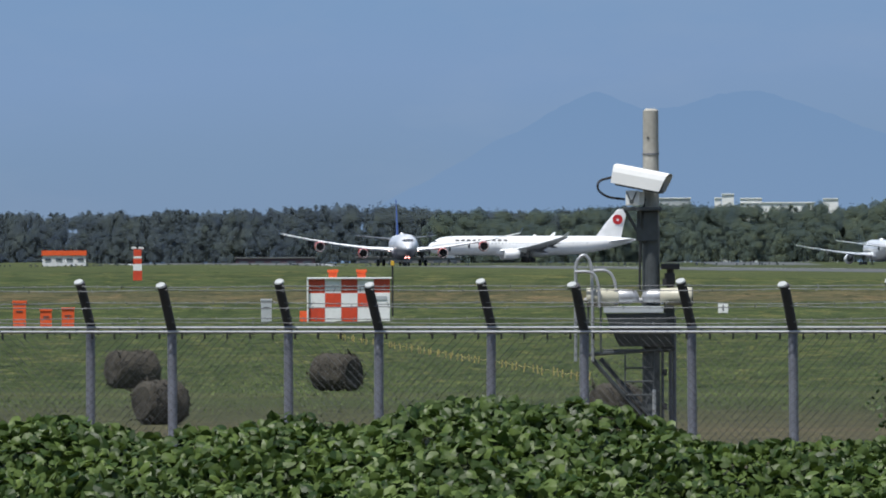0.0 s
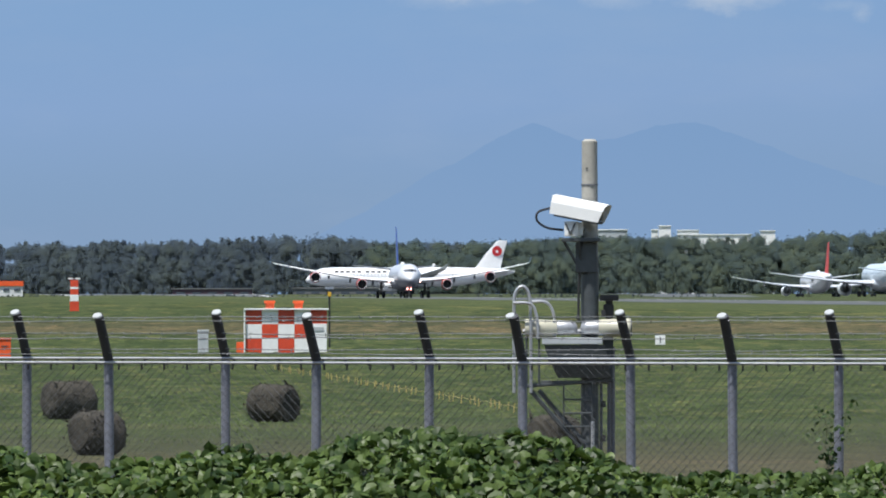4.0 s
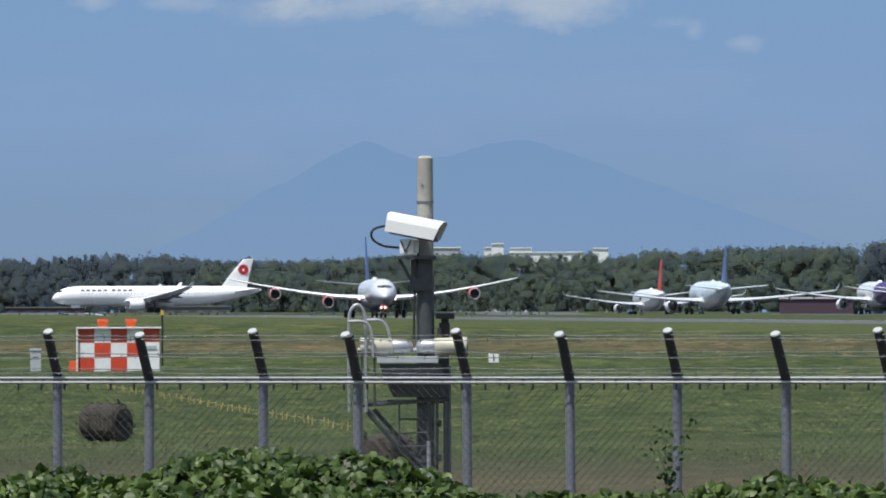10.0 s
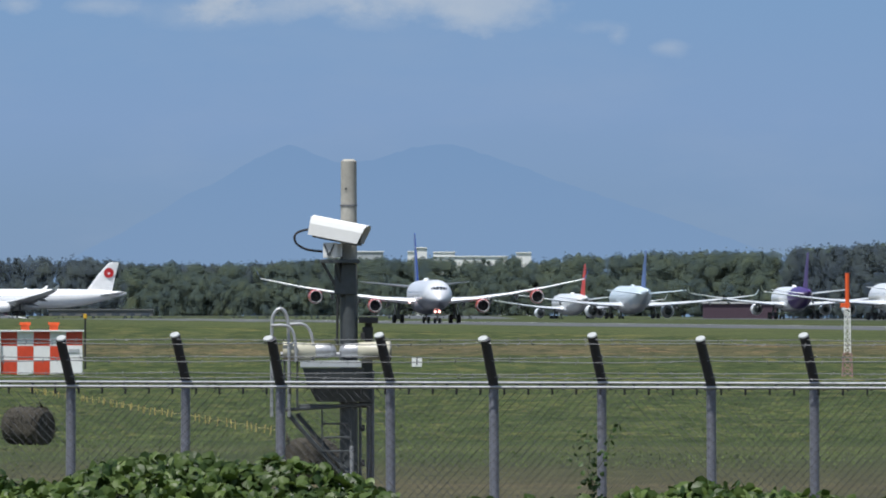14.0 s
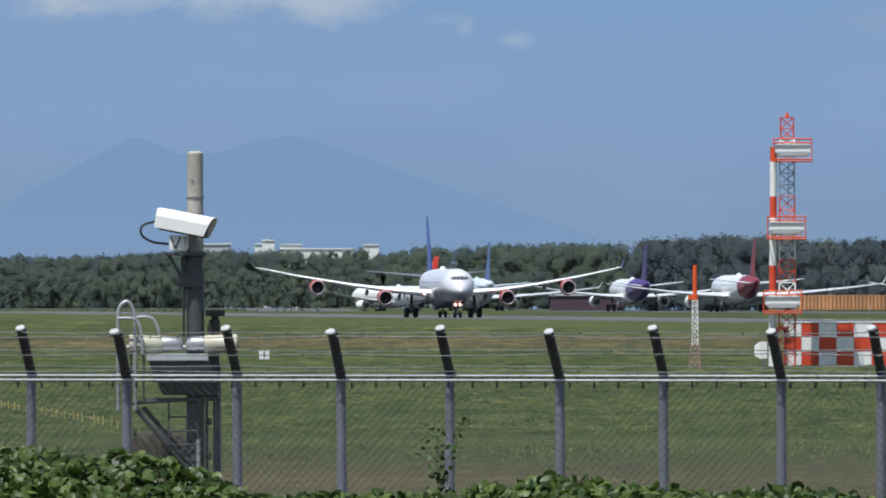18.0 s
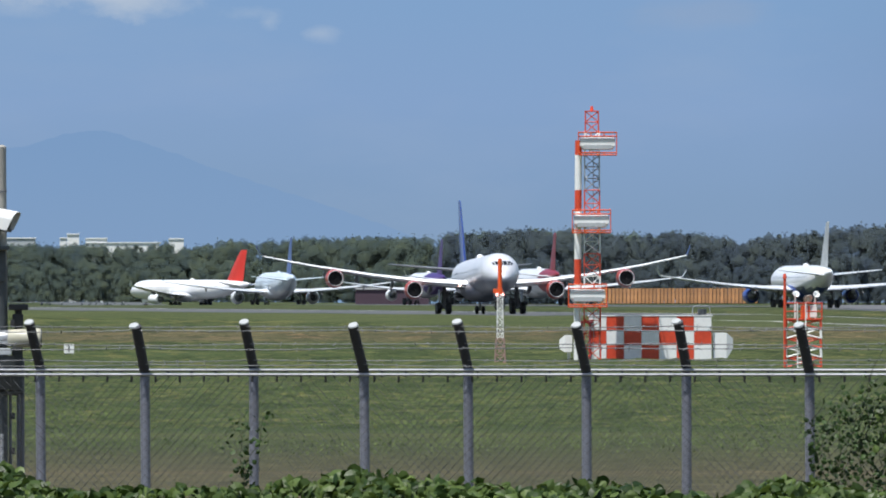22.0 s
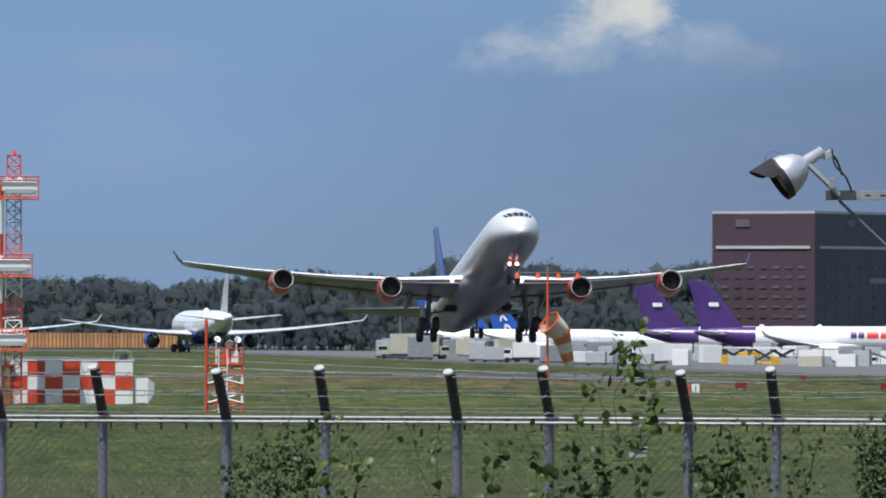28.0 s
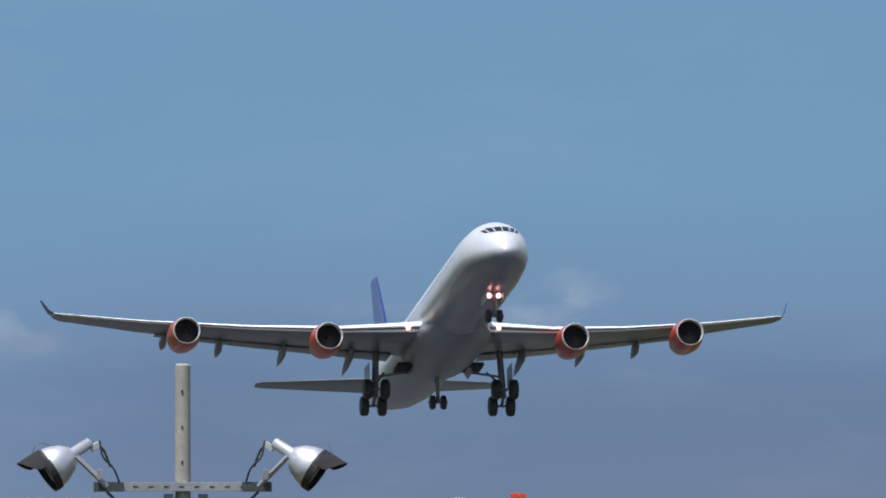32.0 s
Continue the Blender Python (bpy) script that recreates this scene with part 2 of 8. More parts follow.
def grass_material(name, tufted=False):
    m, t, p = nodes_of(name)
    c = t.nodes.new("ShaderNodeTexCoord")
    sep = t.nodes.new("ShaderNodeSeparateXYZ")
    t.links.new(c.outputs["Object"], sep.inputs[0])
    across = calc(t, "ADD", calc(t, "MULTIPLY", sep.outputs[0], ACROSS.x), calc(t, "MULTIPLY_ADD", sep.outputs[1], ACROSS.y, -RUNWAY_AT.dot(ACROSS)))
    wob = calc(t, "MULTIPLY_ADD", tex(t, 0.012, 5, 0.6, (1, 0.5, 1)), 34.0, -17.0)
    band = calc(t, "MULTIPLY_ADD", calc(t, "ADD", across, wob), 1 / 400.0, 0.75)
    mown = ramp(t, band, [(0.0, (0.054, 0.070, 0.030)), (0.30, (0.051, 0.068, 0.029)), (0.41, (0.054, 0.070, 0.031)), (0.435, (0.055, 0.070, 0.031)),
                          (0.465, (0.058, 0.071, 0.032)), (0.49, (0.056, 0.071, 0.031)), (0.62, (0.068, 0.081, 0.037)), (0.70, (0.060, 0.071, 0.034)), (1.0, (0.057, 0.07, 0.034))])
    tone = ramp(t, tex(t, 0.035, 6, 0.65, (1, 0.35, 1)), [(0.3, (0.72, 0.76, 0.72)), (0.5, (0.95, 0.95, 0.95)), (0.72, (1.2, 1.14, 1.05))])
    tuft = ramp(t, tex(t, 1.6, 5, 0.7, (1, 0.25, 1)), [(0.3, (0.68, 0.7, 0.66)), (0.7, (1.25, 1.25, 1.15))])
    near = ramp(t, tex(t, 9.0, 5, 0.75, (1, 0.35, 1)), [(0.3, (0.6, 0.62, 0.55)), (0.7, (1.3, 1.3, 1.2))])
    dry = ramp(t, calc(t, "ADD", calc(t, "MULTIPLY", sep.outputs[1], 1 / 500.0), calc(t, "MULTIPLY_ADD", tex(t, 0.05, 5), 0.12, -0.06)),
               [(0.42, (0.078, 0.069, 0.048)), (0.50, (0.060, 0.062, 0.037)), (0.58, (0.046, 0.059, 0.027)), (0.7, (0.050, 0.065, 0.029))])
    far = ramp(t, calc(t, "MULTIPLY", sep.outputs[1], 1 / 500.0), [(0.50, (0, 0, 0)), (0.75, (1, 1, 1))])
    col = mix(t, far, dry, mown)
    speck = ramp(t, tex(t, 18.0, 3, 0.6, (1, 0.16, 1)), [(0.38, (0.72, 0.75, 0.70)), (0.52, (0.98, 0.98, 0.98)), (0.66, (1.6, 1.55, 1.45))])
    mottle = ramp(t, tex(t, 2.0, 5, 0.65, (1, 0.2, 1)), [(0.36, (0.78, 0.80, 0.74)), (0.66, (1.22, 1.2, 1.2))])
    belt = calc(t, "ADD", calc(t, "MULTIPLY", sep.outputs[1], 1 / 2000.0), calc(t, "MULTIPLY_ADD", tex(t, 0.03, 5, 0.65, (0.5, 1, 1)), 0.14, -0.07))
    worn = ramp(t, belt, [(0.39, (0, 0, 0)), (0.43, (0.85, 0.85, 0.85)), (0.50, (0.7, 0.7, 0.7)), (0.56, (0, 0, 0))])
    col = mix(t, worn, col, (0.088, 0.075, 0.052))
    streak = ramp(t, tex(t, 0.055, 5, 0.7, (0.16, 1, 1)), [(0.32, (0.66, 0.72, 0.64)), (0.45, (0.92, 0.95, 0.92)), (0.56, (1.05, 1.02, 1.02)), (0.70, (1.5, 1.25, 1.4))])
    layers = [tone, tuft, near, speck, mottle, streak]
    if tufted:
        geo = t.nodes.new("ShaderNodeNewGeometry")
        layers.append(ramp(t, geo.outputs["Random Per Island"], [(0, (0.50, 0.56, 0.48)), (0.4, (0.88, 0.92, 0.85)), (0.75, (1.2, 1.15, 1.1)), (1, (1.85, 1.45, 1.5))]))
    for layer in layers:
        col = mix(t, 1.0, col, layer, "MULTIPLY")
    t.links.new(col, p.inputs["Base Color"])
    p.inputs["Roughness"].default_value = 0.95
    p.inputs["Specular IOR Level"].default_value = 0.1
    return m


def sheet(name, xs, ys, lift, material, kind="structure", label=""):
    verts = [(x, y, land(x, y) + lift) for y in ys for x in xs]
    n = len(xs)
    faces = [(j * n + i, j * n + i + 1, (j + 1) * n + i + 1, (j + 1) * n + i) for j in range(len(ys) - 1) for i in range(n - 1)]
    ob = raw(name, verts, faces, material)
    return tagged(ob, label, "", "", kind)


sheet("ground", [-4000, -1200, -600, -300, -160, -130, -90, -60, 0, 25, 50, 75, 100, 125, 150, 300, 600, 1200, 4000],
      [-3000, -300, 0, 100, 200, 400, 700] + list(range(900, 1401, 50)) + [1800, 2400, 3000] + list(range(3050, 4101, 50)) + [4300, 4985], 0.0,
      grass_material("airfield grass"), label="mown airfield grass with dry brown patches")


def rough_grass():
    """Low uneven hummocks of longer grass all over the field, flatter and wider than high."""
    rng = np.random.default_rng(61)
    n = 40000
    b, d = np.radians(rng.uniform(-7.2, 6.2, n)), EYE / rng.uniform(EYE / 2100, EYE / 300, n)
    x, y = d * np.sin(b), d * np.cos(b)
    across = (x - RUNWAY_AT.x) * ACROSS.x + (y - RUNWAY_AT.y) * ACROSS.y
    keep = (np.abs(across) > 34) & (np.abs(across - 150) > 18) & (across < 132)
    x, y, d = x[keep], y[keep], d[keep]
    n = len(x)
    z = np.array([land(u, v) for u, v in zip(x, y)])
    wide, high = rng.uniform(0.2, 1.4, n) * (d / 600) ** 1.2, rng.uniform(0.02, 0.085, n) * (d / 600) ** 0.7
    pts = [np.stack([x + rng.normal(size=n) * 0.2 * wide, y, z + high], 1)]
    for k in range(6):
        a, r = math.pi * k / 3, wide * rng.uniform(0.7, 1.2, n)
        pts.append(np.stack([x + r * math.cos(a), y + 2.0 * r * math.sin(a), z - 0.01], 1))
    verts = np.stack(pts, 1).reshape(-1, 3)
    tri = np.array([(0, 1 + k, 1 + (k + 1) % 6) for k in range(6)])
    faces = (np.arange(n)[:, None, None] * 7 + tri[None]).reshape(-1, 3)
    tagged(raw("rough_grass", verts.tolist(), faces.tolist(), grass_material("longer field grass", True), smooth=True), "uneven hummocks of longer green and dry grass", "grass", "", "stuff")


rough_grass()


def strip(name, a0, a1, n0, n1, lift, material, label, steps=40):
    verts, faces = [], []
    for k in range(steps + 1):
        a = a0 + (a1 - a0) * k / steps
        verts += [off_runway(a, n0, lift), off_runway(a, n1, lift)]
    faces = [(2 * k, 2 * k + 1, 2 * k + 3, 2 * k + 2) for k in range(steps)]
    return tagged(raw(name, verts, faces, material), label, "", "", "structure")


ASPHALT = surf("runway asphalt", (0.075, 0.08, 0.088), 0.8, 0, 0.8, 0.25, 0.03)
APRON = surf("apron concrete", (0.105, 0.105, 0.11), 0.85, 0, 0.5, 0.15, 0.02)
LINE = surf("white runway paint", (0.7, 0.7, 0.68), 0.7, 0, 1.0, 0.2, 0.1)
strip("runway", -1650, 2150, -30, 30, 0.05, ASPHALT, "grey asphalt runway with white edge lines", 90)
strip("road_taxiway", -1500, 2150, 135, 165, 0.05, ASPHALT, "grey asphalt taxiway beside the runway", 90)
strip("pavement_apron", -1300, 1500, 172, 900, 0.05, APRON, "pale concrete apron", 60)
strip("road_crossing", 1835, 1905, -420, 134.9, 0.054, ASPHALT, "grey asphalt taxiway across the runway's end", 6)

def grass_verge():
    """The grass shoulder along the far part of the runway, a little higher than its surface."""
    verts, faces = [], []
    steps, cuts = 60, ((-70, 0.0), (-58, 0.34), (-46, 0.58), (-38, 0.48), (-32, 0.0))
    for k in range(steps + 1):
        a = -900 + 3000 * k / steps
        grow = min(1.0, k / 6)
        verts += [off_runway(a, c, 0.02 + z * grow * (0.85 + 0.3 * noise.noise((a * 0.02, c * 0.1, 0)))) for c, z in cuts]
    for k in range(steps):
        faces += [(k * 5 + j, k * 5 + j + 1, k * 5 + j + 6, k * 5 + j + 5) for j in range(4)]
    tagged(raw("ground_verge", verts, faces, grass_material("verge grass"), smooth=True), "raised grass shoulder beside the runway", "", "", "structure")


grass_verge()
for side in (-27.5, 27.5):
    strip("trim_runway_line", -1650, 2150, side - 0.5, side + 0.5, 0.06, LINE, "white painted runway edge line", 90)


def sky_material():
    m, t, p = nodes_of("hazy summer sky")
    t.nodes.remove(p)
    c = t.nodes.new("ShaderNodeTexCoord")
    sep = t.nodes.new("ShaderNodeSeparateXYZ")
    t.links.new(c.outputs["Object"], sep.inputs[0])
    x, z = sep.outputs[0], sep.outputs[2]
    drift = calc(t, "MULTIPLY_ADD", tex(t, 0.006, 4, 0.5, (1, 1, 3)), 30.0, -15.0)
    h = calc(t, "MULTIPLY", calc(t, "ADD", z, drift), 1 / 300.0)
    left = ramp(t, h, [(0.0, (0.159, 0.231, 0.344)), (0.12, (0.155, 0.238, 0.366)), (0.25, (0.163, 0.253, 0.410)), (0.45, (0.147, 0.253, 0.417)), (1.0, (0.116, 0.234, 0.403))])
    right = ramp(t, h, [(0.0, (0.142, 0.182, 0.275)), (0.25, (0.118, 0.172, 0.279)), (0.33, (0.116, 0.178, 0.288)), (0.43, (0.138, 0.226, 0.358)), (0.6, (0.136, 0.257, 0.402)), (1.0, (0.125, 0.250, 0.402))])
    side = ramp(t, calc(t, "MULTIPLY_ADD", x, 1 / 800.0, 0.5), [(0.50, (0, 0, 0)), (0.85, (1, 1, 1))])
    col = mix(t, side, left, right)
    # clouds: soft heaps at their own places
    wisp = tex(t, 0.022, 8, 0.62, (1, 1, 1.6))
    veil = ramp(t, tex(t, 0.009, 6, 0.6, (1, 1, 3)), [(0.5, (0, 0, 0)), (0.8, (1, 1, 1))])
    col = mix(t, calc(t, "MULTIPLY", veil, 0.22), col, (0.235, 0.30, 0.41))
    for cx, cz, rx, rz, power, tint, slant in CLOUDS:
        dx = calc(t, "MULTIPLY_ADD", x, 1 / rx, -cx / rx)
        dz = calc(t, "SUBTRACT", calc(t, "MULTIPLY_ADD", z, 1 / rz, -cz / rz), calc(t, "MULTIPLY", dx, slant * rx / rz))
        r = calc(t, "SQRT", calc(t, "ADD", calc(t, "MULTIPLY", dx, dx), calc(t, "MULTIPLY", dz, dz)))
        body = calc(t, "SUBTRACT", calc(t, "MULTIPLY_ADD", wisp, 2.6, -0.48), r)
        soft = ramp(t, body, [(0.0, (0, 0, 0)), (0.75, (1, 1, 1))])
        col = mix(t, calc(t, "MULTIPLY", soft, power), col, tint)
    e = t.nodes.new("ShaderNodeEmission")
    t.links.new(col, e.inputs[0])
    t.links.new(e.outputs[0], t.nodes["Material Output"].inputs["Surface"])
    return m


FAR = 4950.0
WARM, PALE, DIM = (0.47, 0.48, 0.47), (0.33, 0.385, 0.46), (0.225, 0.27, 0.36)


def heap(bearing, up, wide, high, power, tint, slant=0.0):
    k = FAR * math.pi / 180
    return (bearing * k, EYE + up * k, wide * k, high * k, power, tint, slant)


CLOUDS = [heap(-4.0, 1.44, 0.22, 0.17, 0.6, WARM), heap(-3.6, 1.40, 0.6, 0.2, 0.5, PALE), heap(-3.2, 1.44, 0.6, 0.2, 0.5, PALE),
          heap(-4.98, 1.37, 0.16, 0.07, 0.55, PALE), heap(-4.62, 1.36, 0.2, 0.06, 0.4, PALE), heap(-2.85, 1.38, 0.4, 0.14, 0.45, PALE), heap(-2.35, 1.26, 0.2, 0.06, 0.3, PALE),
          heap(-2.27, 1.22, 0.09, 0.07, 0.45, PALE), heap(-2.04, 1.17, 0.12, 0.05, 0.4, PALE), heap(-3.4, 1.29, 0.3, 0.1, 0.4, PALE),
          heap(1.72, 1.37, 0.62, 0.2, 0.75, PALE, 0.1), heap(1.88, 1.44, 0.5, 0.16, 0.85, WARM, 0.1), heap(1.98, 1.50, 0.36, 0.15, 0.75, (0.52, 0.52, 0.49), 0.0), heap(2.32, 1.36, 0.3, 0.14, 0.45, PALE, -0.2),
          heap(1.40, 1.33, 0.2, 0.1, 0.5, PALE), heap(2.5, 1.27, 0.34, 0.12, 0.45, DIM),
          heap(4.80, 1.38, 0.48, 0.17, 0.5, PALE, 0.12), heap(4.6, 1.29, 0.2, 0.1, 0.4, DIM), heap(4.1, 1.43, 0.5, 0.1, 0.35, DIM), heap(5.0, 1.5, 0.3, 0.15, 0.25, PALE),
          heap(-3.0, 1.36, 0.7, 0.12, 0.3, PALE), heap(-3.9, 1.33, 0.6, 0.10, 0.3, PALE), heap(-0.3, 1.26, 0.5, 0.1, 0.25, DIM), heap(5.0, 1.45, 0.15, 0.1, 0.15, PALE), heap(2.45, 1.26, 0.25, 0.12, 0.3, DIM)]


def backdrop_sky():
    verts, faces = [], []
    n = 60
    for k in range(n + 1):
        b = radians(-15 + 30 * k / n)
        for z in (-60, 900):
            verts.append((FAR * math.sin(b), FAR * math.cos(b), z))
    faces = [(2 * k, 2 * k + 2, 2 * k + 3, 2 * k + 1) for k in range(n)]
    return tagged(raw("backdrop_sky", verts, faces, sky_material()), "hazy blue summer sky with soft white clouds", "", "", "backdrop")


backdrop_sky()


def ridge(name, crest, dist, colour, top, label):
    """A far ridge line: crest of (bearing, height angle), with small unevenness."""
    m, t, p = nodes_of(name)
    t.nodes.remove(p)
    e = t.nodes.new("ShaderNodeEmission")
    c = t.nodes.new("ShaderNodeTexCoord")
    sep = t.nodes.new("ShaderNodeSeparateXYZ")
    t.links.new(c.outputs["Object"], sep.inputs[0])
    # distance haze is put into the glowing colour, paler towards the foot
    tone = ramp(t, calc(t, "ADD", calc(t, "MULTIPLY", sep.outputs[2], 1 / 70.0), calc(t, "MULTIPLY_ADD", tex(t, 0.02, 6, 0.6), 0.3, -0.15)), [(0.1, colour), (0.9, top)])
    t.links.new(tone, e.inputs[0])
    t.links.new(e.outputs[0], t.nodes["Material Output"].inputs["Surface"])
    line = bent([(b, u, 0) for b, u in crest], 14)
    verts, faces = [], []
    for i, q in enumerate(line):
        b, u = radians(q.x), radians(q.y + 0.012 * noise.noise((q.x * 7, 3.1, 0)) + 0.006 * noise.noise((q.x * 23, 1.1, 0)))
        verts += [(dist * math.sin(b), dist * math.cos(b), -20), (dist * math.sin(b), dist * math.cos(b), EYE + dist * math.tan(u))]
    faces = [(2 * k, 2 * k + 2, 2 * k + 3, 2 * k + 1) for k in range(len(line) - 1)]
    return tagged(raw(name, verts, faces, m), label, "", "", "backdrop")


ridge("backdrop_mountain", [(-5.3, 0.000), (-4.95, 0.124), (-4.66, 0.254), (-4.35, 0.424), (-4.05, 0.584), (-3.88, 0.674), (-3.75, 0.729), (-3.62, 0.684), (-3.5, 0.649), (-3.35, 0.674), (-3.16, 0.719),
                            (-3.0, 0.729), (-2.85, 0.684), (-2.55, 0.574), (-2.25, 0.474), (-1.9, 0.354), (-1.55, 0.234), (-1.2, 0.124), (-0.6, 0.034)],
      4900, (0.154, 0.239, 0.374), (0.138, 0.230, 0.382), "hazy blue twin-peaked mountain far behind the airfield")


# the skyline of the woods: bearing and height angle
CREST = ((-7.4, 0.19), (-6.4, 0.192), (-5.6, 0.198), (-5.25, 0.205), (-4.95, 0.222), (-4.7, 0.222), (-4.4, 0.19), (-4.1, 0.19), (-3.75, 0.203), (-3.4, 0.225), (-3.1, 0.217), (-2.85, 0.208),
         (-2.6, 0.225), (-2.3, 0.241), (-1.9, 0.244), (-1.55, 0.244), (-1.42, 0.262), (-1.05, 0.284), (-0.85, 0.276), (-0.68, 0.25), (-0.42, 0.268), (-0.2, 0.238), (-0.05, 0.25), (0.12, 0.255),
         (0.25, 0.288), (0.58, 0.308), (0.7, 0.282), (0.95, 0.282), (1.1, 0.345), (1.38, 0.372), (1.5, 0.33), (1.8, 0.306), (2.0, 0.29), (2.25, 0.352), (2.9, 0.33), (3.35, 0.22), (3.55, 0.20),
         (3.8, 0.24), (4.2, 0.295), (4.6, 0.26), (7.4, 0.25))


def skyline(bearing):
    return float(np.interp(bearing, [c[0] for c in CREST], [c[1] for c in CREST]))


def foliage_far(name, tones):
    """Foliage seen from kilometres away: tones of single crowns, boughs and leaf masses with bluish haze painted into
    them, and light falling through the gaps.
    """
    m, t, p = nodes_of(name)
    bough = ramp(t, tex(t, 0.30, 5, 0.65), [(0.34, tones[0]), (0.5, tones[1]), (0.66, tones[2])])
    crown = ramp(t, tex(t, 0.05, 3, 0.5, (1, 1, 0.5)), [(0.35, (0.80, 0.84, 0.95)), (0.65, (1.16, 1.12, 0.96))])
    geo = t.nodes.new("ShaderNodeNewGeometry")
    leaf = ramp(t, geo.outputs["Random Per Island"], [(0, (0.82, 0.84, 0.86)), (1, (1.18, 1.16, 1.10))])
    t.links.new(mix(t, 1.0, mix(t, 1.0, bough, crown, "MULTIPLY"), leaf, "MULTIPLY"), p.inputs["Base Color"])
    p.inputs["Roughness"].default_value = 0.95
    p.inputs["Specular IOR Level"].default_value = 0.1
    gap, ms = t.nodes.new("ShaderNodeBsdfTransparent"), t.nodes.new("ShaderNodeMixShader")
    ms.inputs[0].default_value = 0.5
    t.links.new(p.outputs[0], ms.inputs[1])
    t.links.new(gap.outputs[0], ms.inputs[2])
    t.links.new(ms.outputs[0], t.nodes["Material Output"].inputs["Surface"])
    return m


def lump_shape():
    bm = bmesh.new()
    bmesh.ops.create_icosphere(bm, subdivisions=1, radius=1.0)
    v = np.array([tuple(q.co) for q in bm.verts])
    f = np.array([[q.index for q in face.verts] for face in bm.faces])
    bm.free()
    return v, f


LUMP, LUMP_F = lump_shape()


def woods(name, b0, b1, d0, d1, count, h0, h1, material, label, seed, cone=0.1, tufts=340, low=False):
    """Far woods in one object: trunks, inner boughs, and crowns of many small leaf clumps. Heights are shares of the skyline, or metres where low."""
    rng = np.random.default_rng(seed)
    verts, faces, quads, normals = [], [], [], []
    base = 0
    lean = np.array([0.0, -0.55, 0.6])
    for _ in range(count):
        bearing, d = rng.uniform(b0, b1), rng.uniform(d0, d1)
        b = radians(bearing)
        x, y = d * math.sin(b), d * math.cos(b)
        z0 = land(x, y)
        h = rng.uniform(h0, h1) * (1 if low else EYE + d * math.tan(radians(skyline(bearing))) - z0)
        spire = rng.random() < cone
        if spire:
            h *= 1.03
            up = np.array([0.18, 0.36, 0.52, 0.66, 0.79, 0.90])
            wide, away, turn = 0.155 * (1.04 - up) ** 0.8, np.zeros(6), np.zeros(6)
        else:
            m = 9
            up = rng.uniform(0.16, 0.90, m)
            up[0], up[1], up[2] = 0.86, 0.2, 0.5
            wide = rng.uniform(0.09, 0.17, m)
            away = 0.20 * np.sqrt(np.clip(1 - (2 * up - 0.95) ** 2, 0.08, 1)) * np.sqrt(rng.uniform(0.1, 1, m))
            away[0] *= 0.4
            turn = rng.uniform(0, 2 * np.pi, m)
        m, k = len(up), len(LUMP)
        mid = np.stack([x + h * away * np.cos(turn), y + h * away * np.sin(turn), z0 + h * up], 1)
        core = LUMP[None] * (1 + rng.normal(size=(m, k, 1)) * 0.2) * (h * wide * 0.72)[:, None, None]
        verts.append((core + mid[:, None]).reshape(-1, 3))
        normals.append((LUMP[None] * 0.5 + lean + np.zeros((m, 1, 1))).reshape(-1, 3))
        faces.append((LUMP_F[None] + (base + np.arange(m) * k)[:, None, None]).reshape(-1, 3))
        base += m * k
        # leaf clumps round the boughs
        pick = rng.integers(0, m, tufts)
        out = rng.normal(size=(tufts, 3))
        out[:, 2] += 0.25
        out /= np.linalg.norm(out, axis=1)[:, None]
        centre = mid[pick] + out * (h * wide[pick] * rng.uniform(0.65, 1.12, tufts))[:, None] * np.array([1, 1, 1.35 if spire else 0.95])
        size = h * rng.uniform(0.012, 0.030, tufts)[:, None]
        face = out + rng.normal(size=(tufts, 3)) * 0.6
        e1 = np.cross(face, rng.normal(size=(tufts, 3)))
        e1 /= np.linalg.norm(e1, axis=1)[:, None]
        e2 = np.cross(face, e1)
        e2 /= np.linalg.norm(e2, axis=1)[:, None]
        verts.append(np.stack([centre + size * e1, centre + size * e2 * 0.8, centre - size * e1, centre - size * e2 * 0.8], 1).reshape(-1, 3))
        normals.append(np.repeat(out * 0.55 + lean + rng.normal(size=(tufts, 3)) * 0.12, 4, 0))
        quads.append(np.arange(4 * tufts).reshape(tufts, 4) + base)
        base += 4 * tufts
        r = 0.012 * h
        verts.append(np.array([(x + r * math.cos(q), y + r * math.sin(q), z) for z in (z0, z0 + h * 0.55) for q in (0, 2.1, 4.2)]))
        normals.append(np.array([(math.cos(q), math.sin(q), 0) for z in (0, 1) for q in (0, 2.1, 4.2)]))
        quads.append(np.array([(base, base + 1, base + 4, base + 3), (base + 1, base + 2, base + 5, base + 4), (base + 2, base, base + 3, base + 5)]))
        base += 6
    nor = np.concatenate(normals)
    nor /= np.linalg.norm(nor, axis=1)[:, None]
    ob = raw(name, np.concatenate(verts).tolist(), np.concatenate(faces).tolist() + np.concatenate(quads).tolist(), material, normals=nor.tolist())
    return tagged(ob, label, "woods", "", "stuff")


